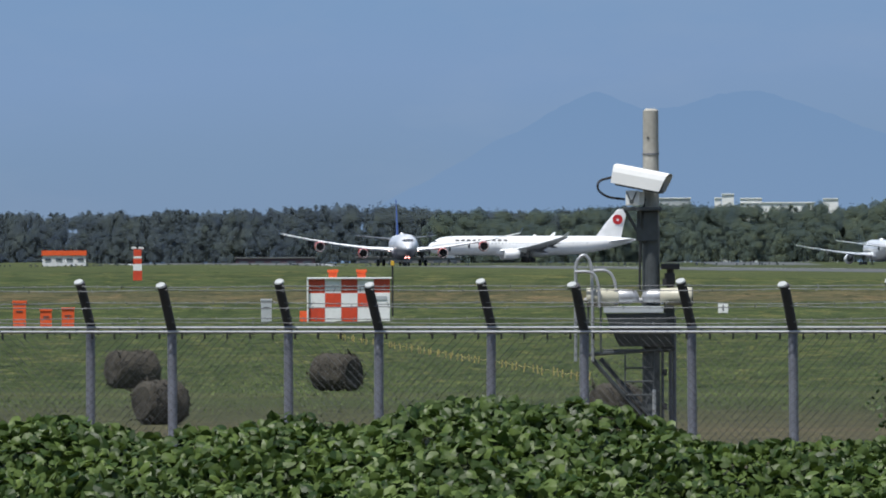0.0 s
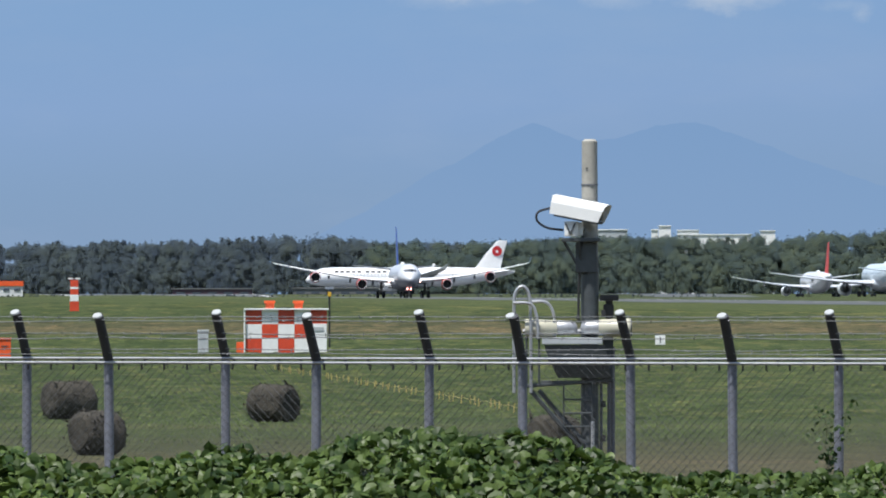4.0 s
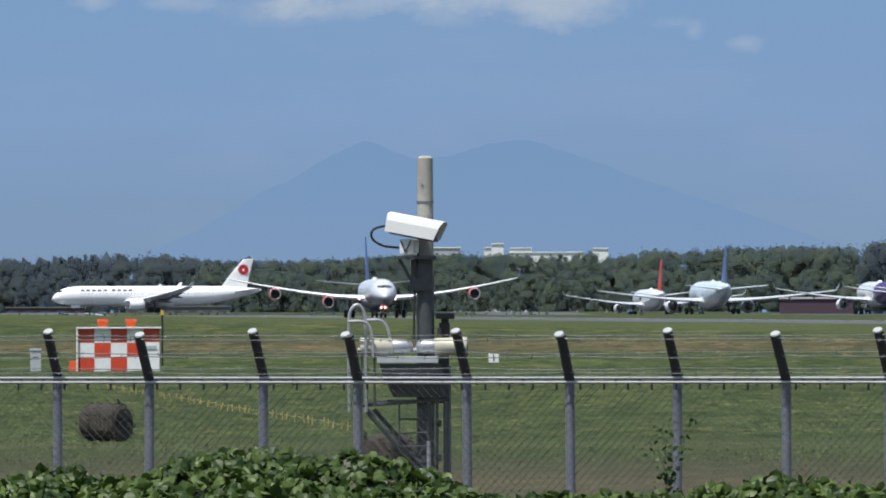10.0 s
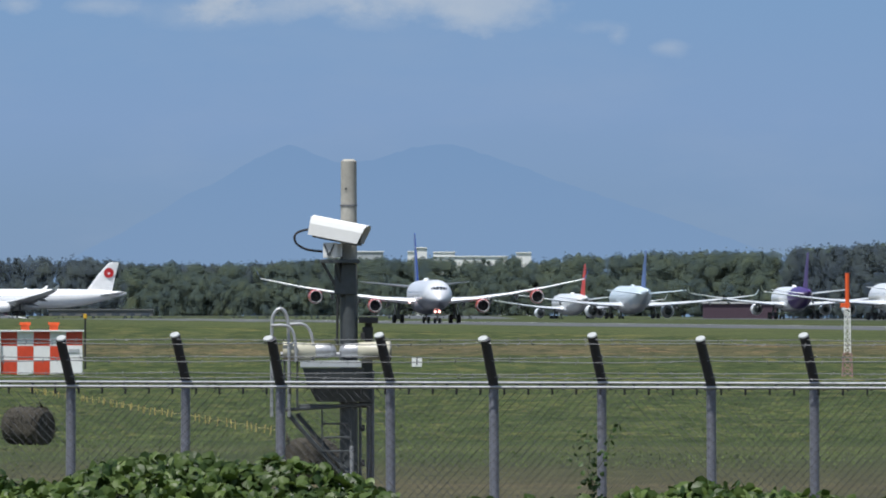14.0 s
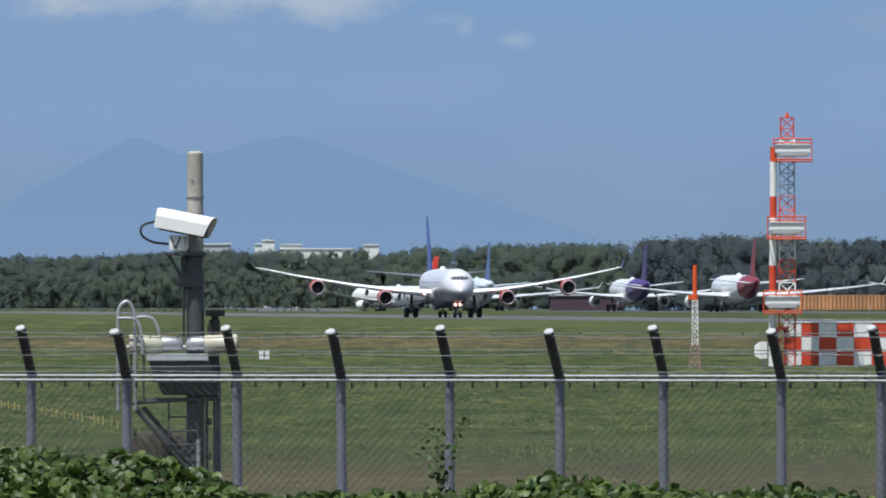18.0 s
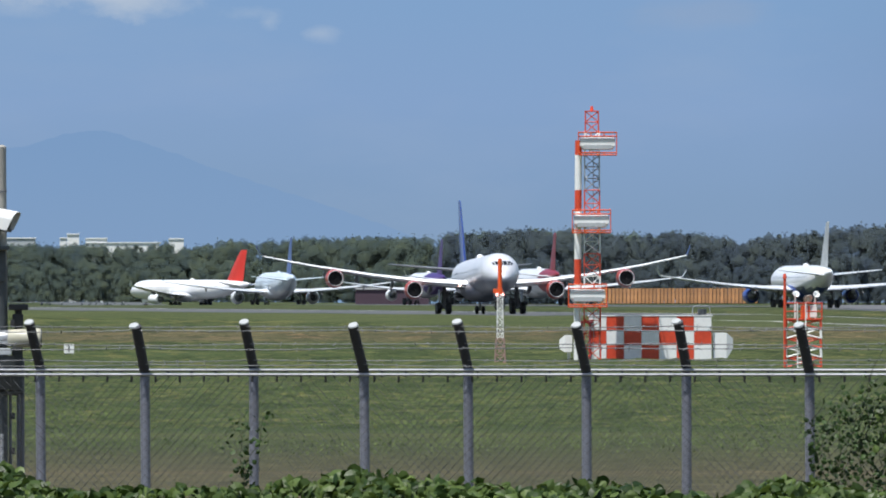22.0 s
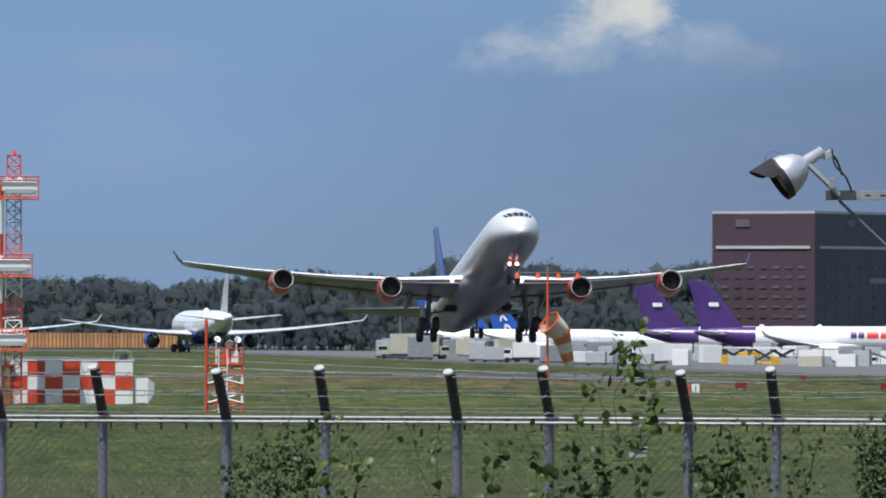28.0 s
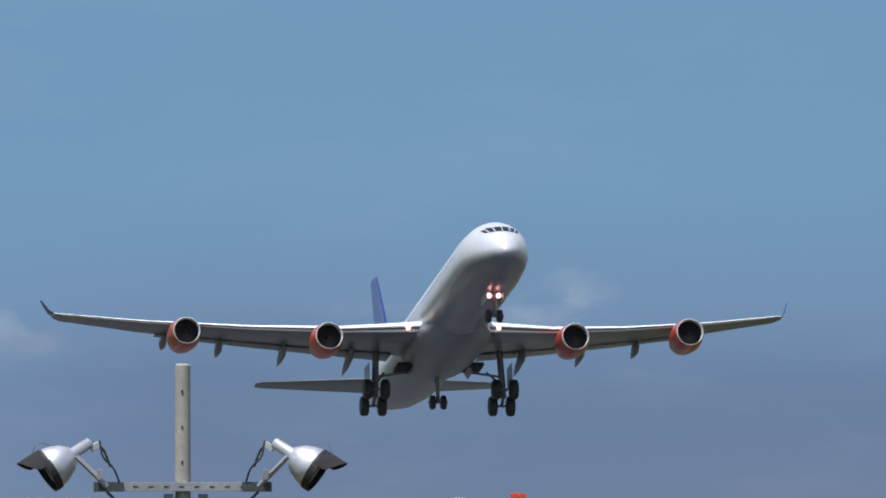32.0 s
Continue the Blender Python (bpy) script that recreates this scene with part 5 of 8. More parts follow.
def lamp_head(parent, m, side):
    """A spun floodlight with a visor; x points along its beam."""
    part("reflector", turned(bmesh.new(), [(-0.30, 0.025), (-0.29, 0.05), (-0.10, 0.058), (-0.08, 0.085), (-0.02, 0.14), (0.08, 0.185), (0.17, 0.205), (0.18, 0.20), (0.10, 0.17), (0.0, 0.12), (-0.03, 0.02)], 28, m), ALUMINIUM, parent, "spun aluminium floodlight", smooth=True)
    part("front_ring", turned(bmesh.new(), [(0.165, 0.20), (0.165, 0.213), (0.235, 0.213), (0.235, 0.20)], 28, m), BLACK, parent, "black front ring")
    bm = bmesh.new()
    seg = 14
    a, b = [], []
    for k in range(seg + 1):
        q = radians(-72 + 144 * k / seg)
        lead = 0.21 * math.cos(q * 1.1) ** 0.5
        for rr, row in ((0.206, a), (0.214, b)):
            row.append((m @ Vector((0.19, rr * math.sin(q), rr * math.cos(q))), m @ Vector((0.20 + lead, rr * math.sin(q) * 1.04, rr * math.cos(q) * 1.02))))
    ring = [[bm.verts.new(p) for p in (a[k][0], a[k][1], b[k][1], b[k][0])] for k in range(seg + 1)]
    skin(bm, ring)
    bmesh.ops.recalc_face_normals(bm, faces=bm.faces)
    part("visor", bm, VISOR, parent, "dark glare visor")
    tube(bm := bmesh.new(), bent([m @ Vector((-0.29, 0, -0.02)), m @ Vector((-0.36, 0, -0.12)), m @ Vector((-0.33, 0, -0.30))], 6), 0.011, 6)
    part("lamp_cable", bm, BLACK, parent)
    box(bm := bmesh.new(), (0.10, 0.06, 0.06), (-0.31, 0, -0.06), 0.008, m)
    part("terminal_box", bm, GREY_BOX, parent)
    tube(bm := bmesh.new(), bent([m @ Vector((0.02, 0, 0.15)), m @ Vector((0.14, 0, 0.27)), m @ Vector((0.26, 0, 0.2))], 5), 0.004, 5)
    part("handle", bm, DULL_STEEL, parent)


def light_mast():
    x0, y0, _ = spot(3.223, 112.0)
    root = thing("floodlight_mast", (x0, y0, 0), "concrete mast with two spun aluminium floodlights on a steel crossarm", "light mast", turn=-3.22)
    k = 112 / 21924 / 1.0395

    def px(x, y, dy=0.0):
        return Vector(((x - 880) * k, dy, 5.52 - (y - 404) * k))
    bm = bmesh.new()
    rod(bm, (0, 0, 0), (0, 0, 5.51), 0.089, 0.066, 22)
    rod(bm, (0, 0, 5.51), (0, 0, 5.525), 0.066, 0.05, 22)
    part("mast", bm, CONCRETE, root, "grey beige concrete mast")
    for y in (452, 515, 577, 745, 800):
        bm = bmesh.new()
        p = px(879, y)
        rod(bm, p + Vector((0, -0.062, 0)), p + Vector((0, -0.0775, 0)), 0.010, seg=8)
        part("bolt_hole", bm, BLACK, root)
    bm = bmesh.new()
    box(bm, (1.46, 0.012, 0.075), px(880, 621, -0.105), 0.002)
    for z in (-0.035, 0.035):
        box(bm, (1.46, 0.05, 0.008), px(880, 621, -0.085) + Vector((0, 0, z)), 0.001)
    part("crossarm", bm, STEEL, root, "galvanised channel crossarm")
    for x in (749, 1011):
        bm = bmesh.new()
        box(bm, (0.26, 0.06, 0.085), px(x, 621, -0.13), 0.006)
        part("lamp_bracket", bm, DARK_PAINT, root)
    for i in range(9):
        bm = bmesh.new()
        p = px(770 + 27 * i, 621, -0.112)
        box(bm, (0.045, 0.004, 0.012), p)
        part("slot", bm, BLACK, root)
    for side, end in ((-1, 746), (1, 1014)):
        bm = bmesh.new()
        rod(bm, px(end, 630, -0.1), px(880 + side * 24, 735, -0.06), 0.013, seg=8)
        part("stay", bm, DULL_STEEL, root, "thin diagonal stay")
        hub = px(672 if side < 0 else 1086, 572, -0.15)
        turn = 180 + 14 if side < 0 else -14
        m = Matrix.Translation(hub) @ pose(0, 0, 0, 0, 33, turn) @ Matrix.Scale(0.92, 4)
        lamp_head(root, m, side)
        for dy in (-0.02, -0.27):
            bm = bmesh.new()
            tube(bm, [hub + Vector((-side * 0.10, dy + 0.15, 0.02)), px(880 + side * 150, 604, dy + 0.02), px(880 + side * 134, 621, dy + 0.05)], 0.024, 4)
            part("yoke", bm, STEEL, root, "steel lamp yoke")
        bm = bmesh.new()
        box(bm, (0.05, 0.34, 0.09), px(880 + side * 146, 600, -0.145), 0.006)
        part("yoke_base", bm, STEEL, root)
        tube(bm := bmesh.new(), bent([hub + Vector((-side * 0.3, -0.02, 0.16)), hub + Vector((-side * 0.33, -0.04, 0.02)), hub + Vector((-side * 0.42, -0.04, -0.08)), px(880 + side * 112, 612, -0.16)], 6), 0.009, 6)
        part("feed_cable", bm, BLACK, root, "black looping cable")
    for x in (855, 916):
        bm = bmesh.new()
        box(bm, (0.085, 0.12, 0.14), px(x, 648, -0.04), 0.006)
        part("ballast_hood", bm, DARK_PAINT, root)
        bm = bmesh.new()
        box(bm, (0.08, 0.11, 0.19), px(x, 680, -0.05), 0.008)
        part("ballast_box", bm, GREY_BOX, root, "pale grey ballast box")
    for y in (708, 738, 772):
        bm = bmesh.new()
        rod(bm, px(880, y), px(880, y + 4), 0.083, seg=20)
        box(bm, (0.06, 0.05, 0.05), px(878, y + 4, -0.1), 0.004)
        part("clamp", bm, DULL_STEEL, root)
    bm = bmesh.new()
    box(bm, (1.1, 0.05, 0.045), px(914, 773, -0.12), 0.004)
    part("lower_bar", bm, DARK_PAINT, root, "dark lower bar")
    for pts in ([(898, 712), (930, 730), (934, 760), (910, 770)], [(862, 715), (850, 745), (858, 768)], [(932, 778), (925, 830), (914, 882), (905, 960)]):
        tube(bm := bmesh.new(), bent([px(x, y, -0.09) for x, y in pts], 6), 0.010, 6)
        part("cable", bm, BLACK, root)
    return root


light_mast()

# ---- the leafy bank in front of the fence, and the vines on it ----
KUDZU = leafy("broad vine leaves", (0.017, 0.040, 0.007), (0.110, 0.158, 0.043), 0.46, 1.2, 0.2)
VINE_DARK = leafy("small vine leaves", (0.016, 0.034, 0.01), (0.05, 0.092, 0.026), 0.5, 2.0, 0.2)
STEM = surf("green-brown stems", (0.05, 0.055, 0.03), 0.8, 0, 30, 0.3, 3)


def leaves(name, centres, normals, sizes, material, seed, label, parent=None, category="foliage", kind="stuff"):
    """Many folded heart-shaped leaves."""
    rng = np.random.default_rng(seed)
    n = len(centres)
    nor = normals / np.linalg.norm(normals, axis=1)[:, None]
    t = rng.normal(size=(n, 3))
    t -= (t * nor).sum(1)[:, None] * nor
    t /= np.linalg.norm(t, axis=1)[:, None]
    b = np.cross(nor, t)
    outline = [(-0.5, 0.0, 0.0), (-0.42, 0.30, -0.05), (-0.05, 0.50, -0.10), (0.30, 0.30, -0.06), (0.62, 0.0, -0.05), (0.30, -0.30, -0.06), (-0.05, -0.50, -0.10), (-0.42, -0.30, -0.05), (0.05, 0.0, 0.05)]
    pts = np.stack([centres + sizes[:, None] * (u * t + v * b + w * nor) for u, v, w in outline], 1).reshape(-1, 3)
    base = np.arange(n)[:, None] * 9
    tri = np.array([(8, 0, 1), (8, 1, 2), (8, 2, 3), (8, 3, 4), (8, 4, 5), (8, 5, 6), (8, 6, 7), (8, 7, 0)])
    faces = (base[:, :, None] + tri[None]).reshape(-1, 3)
    ob = raw(name, pts.tolist(), faces.tolist(), material, parent)
    return tagged(ob, label, category, "", kind)


def bank_top(x):
    """Height of the leafy bank along x (at about 94 m)."""
    hump = 0.29 * math.exp(-((x + 7.1) / 1.25) ** 2) + 0.13 * math.exp(-((x + 10.4) / 0.5) ** 2) + 0.10 * math.exp(-((x + 8.7) / 0.45) ** 2)
    fall = 1.745 + 0.05 * math.sin(x * 1.7) + 0.035 * math.sin(x * 4.3 + 1)
    right = -0.10 * max(0, x - 0.2) ** 1.0
    return fall + hump + max(-1.2, right)


def leafy_bank():
    rng = np.random.default_rng(11)
    n = 46000
    x = rng.uniform(-13.5, 7.0, n)
    u = rng.beta(1.0, 1.25, n)
    y = 95.2 - 4.5 * u
    top = np.array([bank_top(v) for v in x])
    lump = np.array([0.13 * noise.noise((a * 1.5, b * 1.5, 5.0)) + 0.07 * noise.noise((a * 4, b * 4, 9.0)) for a, b in zip(x, y)])
    z = top - 1.15 * np.clip(u, 0, 1) ** 1.25 + lump - rng.exponential(0.07, n) + 0.04
    c = np.stack([x, y, np.maximum(z, 0.12)], 1)
    nor = rng.normal(size=(n, 3)) * 0.75 + np.array([-0.1, -0.45, 0.85])
    leaves("vine_bank", c, nor, rng.uniform(0.05, 0.12, n), KUDZU, 12, "dense bank of broad green vine leaves", kind="stuff", category="foliage")
    # earth under the leaves, its litter colour darkened for their shade
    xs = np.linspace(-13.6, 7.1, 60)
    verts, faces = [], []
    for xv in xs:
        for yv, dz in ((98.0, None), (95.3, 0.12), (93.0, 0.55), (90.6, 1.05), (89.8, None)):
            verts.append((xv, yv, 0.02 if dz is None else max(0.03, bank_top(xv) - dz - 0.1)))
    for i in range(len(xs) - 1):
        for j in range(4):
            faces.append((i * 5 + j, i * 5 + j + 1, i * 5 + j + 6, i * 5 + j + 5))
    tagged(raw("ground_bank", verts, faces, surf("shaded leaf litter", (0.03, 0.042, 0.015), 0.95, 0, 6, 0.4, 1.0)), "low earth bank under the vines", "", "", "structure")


leafy_bank()


def climbing_vine(s0, s1, low, high, count, size, material, seed, label, strands=6):
    """A vine on the front fence: wandering stems with leaves along them."""
    rng = np.random.default_rng(seed)
    count, size = round(count * 1.6), size * (0.78 if material is KUDZU else 0.9)
    root = thing("climbing_vine", tuple(fence_point(103.2, (s0 + s1) / 2)), label, "vine", "vines on the fence")
    o = fence_point(103.2, (s0 + s1) / 2)
    bm = bmesh.new()
    centres = []
    for _ in range(strands):
        s, z = rng.uniform(s0, s1), low
        home = s
        tall = rng.uniform(0.7, 1.0) * (high - low) + low
        pts = []
        ds = 0.0
        while z < tall:
            pts.append(fence_point(103.2 - rng.uniform(0.0, 0.05), s, z) - o)
            ds = 0.7 * ds + rng.normal() * 0.03 - 0.06 * (s - home)
            s += ds
            z += 0.09
        if len(pts) > 2:
            tube(bm, pts, 0.003, 4)
            centres += pts
    part("stem", bm, STEM, root, "thin brown stems")["kind"] = "stuff"
    centres = np.array([tuple(c) for c in centres])
    pick = centres[rng.integers(0, len(centres), count)]
    c = pick + rng.normal(size=(count, 3)) * np.array([0.055, 0.05, 0.05])
    nor = rng.normal(size=(count, 3)) * 0.7 + np.array([-0.2, -0.7, 0.5])
    ob = leaves("foliage", c, nor, rng.uniform(0.6, 1.2, count) * size, material, seed + 1, "", root, "", "stuff")
    ob["label"] = "green vine leaves"
    return root


# ---- patrol van that passes in front ----


def build_van():
    root = thing("patrol_van", (0, 47, 0), "white patrol van with red light bar driving past", "van")
    bm = bmesh.new()
    rings = []
    for y in (-0.84, -0.80, 0.80, 0.84):
        k = 0.05 if abs(y) > 0.82 else 0
        rings.append([bm.verts.new((x, y, z)) for x, z in ((-2.3 + k, 0.35), (2.25 - k, 0.35), (2.35 - k, 0.75), (2.25 - k, 1.05), (1.55 - k, 1.25), (1.0 - k, 2.02 - k), (0.8, 2.10 - k), (-2.2 + k, 2.10 - k), (-2.32 + k, 1.9))])
    skin(bm, rings)
    bmesh.ops.recalc_face_normals(bm, faces=bm.faces)
    part("body", bm, WHITE_PAINT, root, "white van body")
    for x, w in ((0.35, 0.9), (-0.75, 1.0), (-1.8, 0.8)):
        for side in (-1, 1):
            bm = bmesh.new()
            box(bm, (w, 0.02, 0.55), (x, side * 0.845, 1.62), 0.008)
            part("window", bm, DARK_GLASS, root)
    for x in (-1.5, 1.5):
        for side in (-1, 1):
            m = Matrix.Translation((x, side * 0.72, 0.33)) @ Matrix.Rotation(math.pi / 2, 4, "Z")
            part("wheel", turned(bmesh.new(), [(-0.1, 0.12), (-0.1, 0.28), (-0.06, 0.33), (0.06, 0.33), (0.1, 0.28), (0.1, 0.12)], 20, m, True), BLACK, root)
    bm = bmesh.new()
    box(bm, (1.35, 0.26, 0.05), (0.0, 0, 2.235), 0.015)
    for x in (-0.4, 0.4):
        rod(bm, (x, 0, 2.09), (x, 0, 2.26), 0.03, seg=8)
    part("light_bar", bm, DARK_PAINT, root, "dark light bar base")
    for x in (-0.535, 0.535):
        bm = bmesh.new()
        box(bm, (0.26, 0.24, 0.11), (x, 0, 2.34 if x < 0 else 2.29), 0.05)
        part("red_lens", bm, RED_LENS, root, "red light bar lens")
    return root


RED_LENS = surf("red translucent lens", (0.11, 0.0015, 0.004), 0.15, 0, 6, 0.3, 2.0, coat=0.6)
patrol_van = build_van()

# ---- vines on the fence ----
def vine(b0, b1, high, count, size, material, seed, label, strands, low=1.5):
    """A vine on the front fence between two bearings."""
    along = [103.2 * math.tan(radians(b - 17.25)) for b in (b0, b1)]
    return climbing_vine(along[0], along[1], low, high, count, size, material, seed, label, strands)


vine(-2.53, -2.37, 2.30, 60, 0.05, VINE_DARK, 21, "thin dark vine sprig on chain-link mesh", 2)
vine(0.20, 0.36, 2.42, 280, 0.046, VINE_DARK, 22, "small-leaved vine covering chain-link mesh", 8)
vine(0.41, 0.55, 2.62, 190, 0.048, VINE_DARK, 23, "small-leaved vine on chain-link mesh", 5)
vine(0.50, 0.54, 2.85, 10, 0.07, KUDZU, 34, "thin vine shoot above the fence rail", 1)
vine(0.59, 0.73, 2.78, 60, 0.10, KUDZU, 24, "broad-leaved vine climbing a fence post", 4)
vine(1.04, 1.10, 2.85, 9, 0.08, KUDZU, 35, "thin curling vine shoot beside a fence post", 1)
vine(1.17, 1.27, 2.55, 36, 0.11, KUDZU, 30, "broad-leaved vine twining round a fence post", 2)
vine(1.53, 1.63, 2.68, 26, 0.12, KUDZU, 31, "broad-leaved vine twining round a fence post", 2)
vine(1.79, 1.95, 3.42, 100, 0.112, KUDZU, 25, "broad-leaved vine rising above the fence rail", 4)
vine(1.68, 1.86, 2.40, 60, 0.07, VINE_DARK, 26, "small-leaved vine on chain-link mesh", 4)
vine(1.98, 2.12, 3.32, 18, 0.10, KUDZU, 36, "vine shoot above the fence rail", 1)
vine(2.28, 2.42, 2.50, 150, 0.052, VINE_DARK, 27, "small-leaved vine on chain-link mesh", 6)
vine(2.28, 2.40, 2.30, 30, 0.12, KUDZU, 28, "broad-leaved vine on chain-link mesh", 3)
vine(2.42, 2.49, 2.56, 70, 0.052, VINE_DARK, 32, "small-leaved vine on chain-link mesh", 3)
vine(2.60, 2.76, 2.50, 130, 0.048, VINE_DARK, 33, "small-leaved vine on chain-link mesh", 6)
vine(2.95, 3.22, 2.70, 420, 0.05, VINE_DARK, 37, "dense small-leaved vine covering chain-link mesh", 12)
vine(3.20, 3.34, 3.00, 120, 0.09, KUDZU, 38, "broad-leaved vine rising above the fence rail", 5)
vine(3.34, 3.60, 2.75, 260, 0.05, VINE_DARK, 39, "dense small-leaved vine covering chain-link mesh", 8)
vine(3.60, 4.90, 2.60, 700, 0.05, VINE_DARK, 29, "dense small-leaved vine covering chain-link mesh", 18)

# ---- hay bales ----


def hay_bale(bearing, dist, wide, high, turn, seed):
    x, y, z = spot(bearing, dist)
    root = thing("hay_bale", (x, y, z), "weathered grey-brown round hay bale on mown grass", "hay bale", "hay bales", turn)
    bm = bmesh.new()
    R = high / 2
    prof = [(-wide / 2, R * 0.1), (-wide / 2, R * 0.75), (-wide / 2 + 0.06, R * 0.93)]
    prof += [(-wide / 2 + 0.12 + (wide - 0.24) * k / 8, R * (0.99 + 0.02 * (k % 2))) for k in range(9)] + [(wide / 2 - 0.06, R * 0.93), (wide / 2, R * 0.75), (wide / 2, R * 0.1)]
    turned(bm, prof, 34, Matrix.Translation((0, 0, R * 0.97)), True)
    for v in bm.verts:
        n = noise.noise_vector(v.co * 3 + Vector((seed, 0, 0)))
        v.co += n * 0.05
        v.co.z = max(v.co.z, 0.0)
    part("bale", bm, HAY, root)
    rng = np.random.default_rng(seed)
    bm = bmesh.new()
    for _ in range(520):
        a, u = rng.uniform(0, 2 * math.pi), rng.uniform(-wide / 2, wide / 2)
        p = Vector((u, R * math.cos(a), R * 0.97 + R * math.sin(a)))
        d = Vector(tuple(rng.normal(size=3))) * 0.06
        w = Vector(tuple(rng.normal(size=3))) * 0.012
        if p.z > 0.05:
            bm.faces.new([bm.verts.new(q) for q in (p - w, p + d, p + w)])
    straw = part("loose_straw", bm, HAY, root, "loose straw ends")
    straw["kind"] = "stuff"


hay_bale(-5.86, 300, 1.2, 0.92, 34, 1)
hay_bale(-5.735, 236, 0.9, 0.84, 42, 2)
hay_bale(-4.93, 293, 1.1, 0.88, -36, 3)
hay_bale(-3.655, 228, 0.88, 0.84, 48, 4)

# ---- marker stakes with a rope ----


def rope_line():
    a, b = Vector(spot(-4.93, 472)), Vector(spot(-3.80, 312))
    root = thing("rope_line", tuple(a), "low line of yellow stakes and rope across grass", "rope fence")
    bm = bmesh.new()
    rod(bm, (0, 0, 0), (0, 0, 0.24), 0.02, 0.016, 6)
    first = part("stake", bm, ROPE, root)
    n = 54
    for i in range(n):
        p = a.lerp(b, i / (n - 1)) - a
        o = first if i == 0 else new("stake", first.data)
        o.parent = root
        o.matrix_basis = pose(p.x + random.uniform(-0.1, 0.1), p.y + random.uniform(-0.8, 0.8), 0, random.uniform(-8, 8), random.uniform(-8, 8), 0)
    bm = bmesh.new()
    pts = [a.lerp(b, i / 60) - a + Vector((0, 0, 0.17 - 0.04 * (i % 2))) for i in range(61)]
    tube(bm, pts, 0.006, 4)
    part("rope", bm, ROPE, root)


rope_line()


def field_plants():
    """Low pale tufts of rough grass behind the fence."""
    rng = np.random.default_rng(31)
    n = 85000
    b = np.radians(rng.uniform(-7.2, 5.2, n))
    d = 245 + 190 * rng.beta(2.0, 2.2, n)
    x, y = d * np.sin(b), d * np.cos(b)
    patch = np.array([noise.noise((p * 0.16, q * 0.025, 2.0)) for p, q in zip(x, y)])
    keep = patch + rng.normal(size=n) * 0.22 > 0.0
    x, y = x[keep], y[keep]
    n = len(x)
    h, w, a = rng.uniform(0.015, 0.05, n), rng.uniform(0.006, 0.022, n), rng.uniform(-1.0, 1.0, n)
    c = np.stack([x, y, np.zeros(n)], 1)
    side = np.stack([np.cos(a) * w, np.sin(a) * w, np.zeros(n)], 1)
    top = np.stack([rng.normal(size=n) * 0.02, rng.normal(size=n) * 0.02, h], 1)
    pts = np.stack([c - side, c + side, c + top + side * 0.5, c + top - side * 0.6], 1).reshape(-1, 3)
    up = np.repeat(rng.normal(size=(n, 3)) * 0.15 + np.array([0, -0.3, 1.0]), 4, 0)
    up /= np.linalg.norm(up, axis=1)[:, None]
    ob = raw("field_grass", pts.tolist(), np.arange(4 * n).reshape(n, 4).tolist(), PLANTS, normals=up.tolist())
    tagged(ob, "low pale tufts of rough field grass", "grass", "", "stuff")


PLANTS = leafy("low field plants", (0.048, 0.070, 0.024), (0.120, 0.155, 0.064), 0.9, 0.08, 0.0)
field_plants()

# ---- chequered shelters ----


def chequer(root, cols, rows, w, h, y, z0, x0, red_first, skip=()):
    """Square panels of a front wall, each on its own, proud of the wall."""
    cw, ch = w / cols, h / rows
    for r in range(rows):
        for c in range(cols):
            if (r, c) in skip:
                continue
            bm = bmesh.new()
            box(bm, (cw - 0.012, 0.03, ch - 0.012), (x0 + cw * (c + 0.5), y - 0.012, z0 + ch * (r + 0.5)), 0.004)
            part("panel", bm, RED_PAINT if (r + c + red_first) % 2 else WHITE_PAINT, root)


def marker_shelter():
    x, y, z = spot(-4.868, 596)
    root = thing("equipment_shelter", (x, y, z), "red and white chequered equipment shelter with orange roof vents", "shelter", "chequered shelters", 4.87)
    W, Hh, Dp = 3.84, 2.02, 2.4
    bm = bmesh.new()
    box(bm, (W, Dp, Hh), (0, Dp / 2 + 0.02, Hh / 2), 0.01)
    part("wall", bm, WHITE_PAINT, root)
    bm = bmesh.new()
    box(bm, (W + 0.16, Dp + 0.30, 0.07), (0, Dp / 2 - 0.07, Hh + 0.035), 0.01)
    box(bm, (0.07, 0.3, Hh), (-W / 2 - 0.05, -0.03, Hh / 2), 0.01)
    part("roof", bm, WHITE_PAINT, root, "white flat roof edge")
    chequer(root, 5, 3, W, Hh, 0.0, 0.0, -W / 2, 1, {(0, 4), (1, 4)})
    bm = bmesh.new()
    box(bm, (0.72, 0.05, 1.36), (W / 2 - 0.38, -0.02, 0.69), 0.006)
    part("door", bm, WHITE_PAINT, root, "white door")
    bm = bmesh.new()
    box(bm, (0.5, 0.05, 0.18), (W / 2 - 0.40, -0.05, 1.12), 0.006)
    part("door_vent", bm, GREY_BOX, root, "grey louvre")
    for x0 in (-0.78, 0.57):
        bm = bmesh.new()
        box(bm, (0.40, 0.4, 0.26), (x0, 0.8, Hh + 0.19), 0.02)
        box(bm, (0.52, 0.52, 0.13), (x0, 0.8, Hh + 0.37), 0.02)
        part("roof_vent", bm, ORANGE_PAINT, root, "orange roof vent")
    bm = bmesh.new()
    box(bm, (0.36, 0.4, 0.5), (-W / 2 - 0.25, 0.3, 0.25), 0.02)
    part("side_box", bm, ORANGE_PAINT, root, "orange side box")
    return root


marker_shelter()


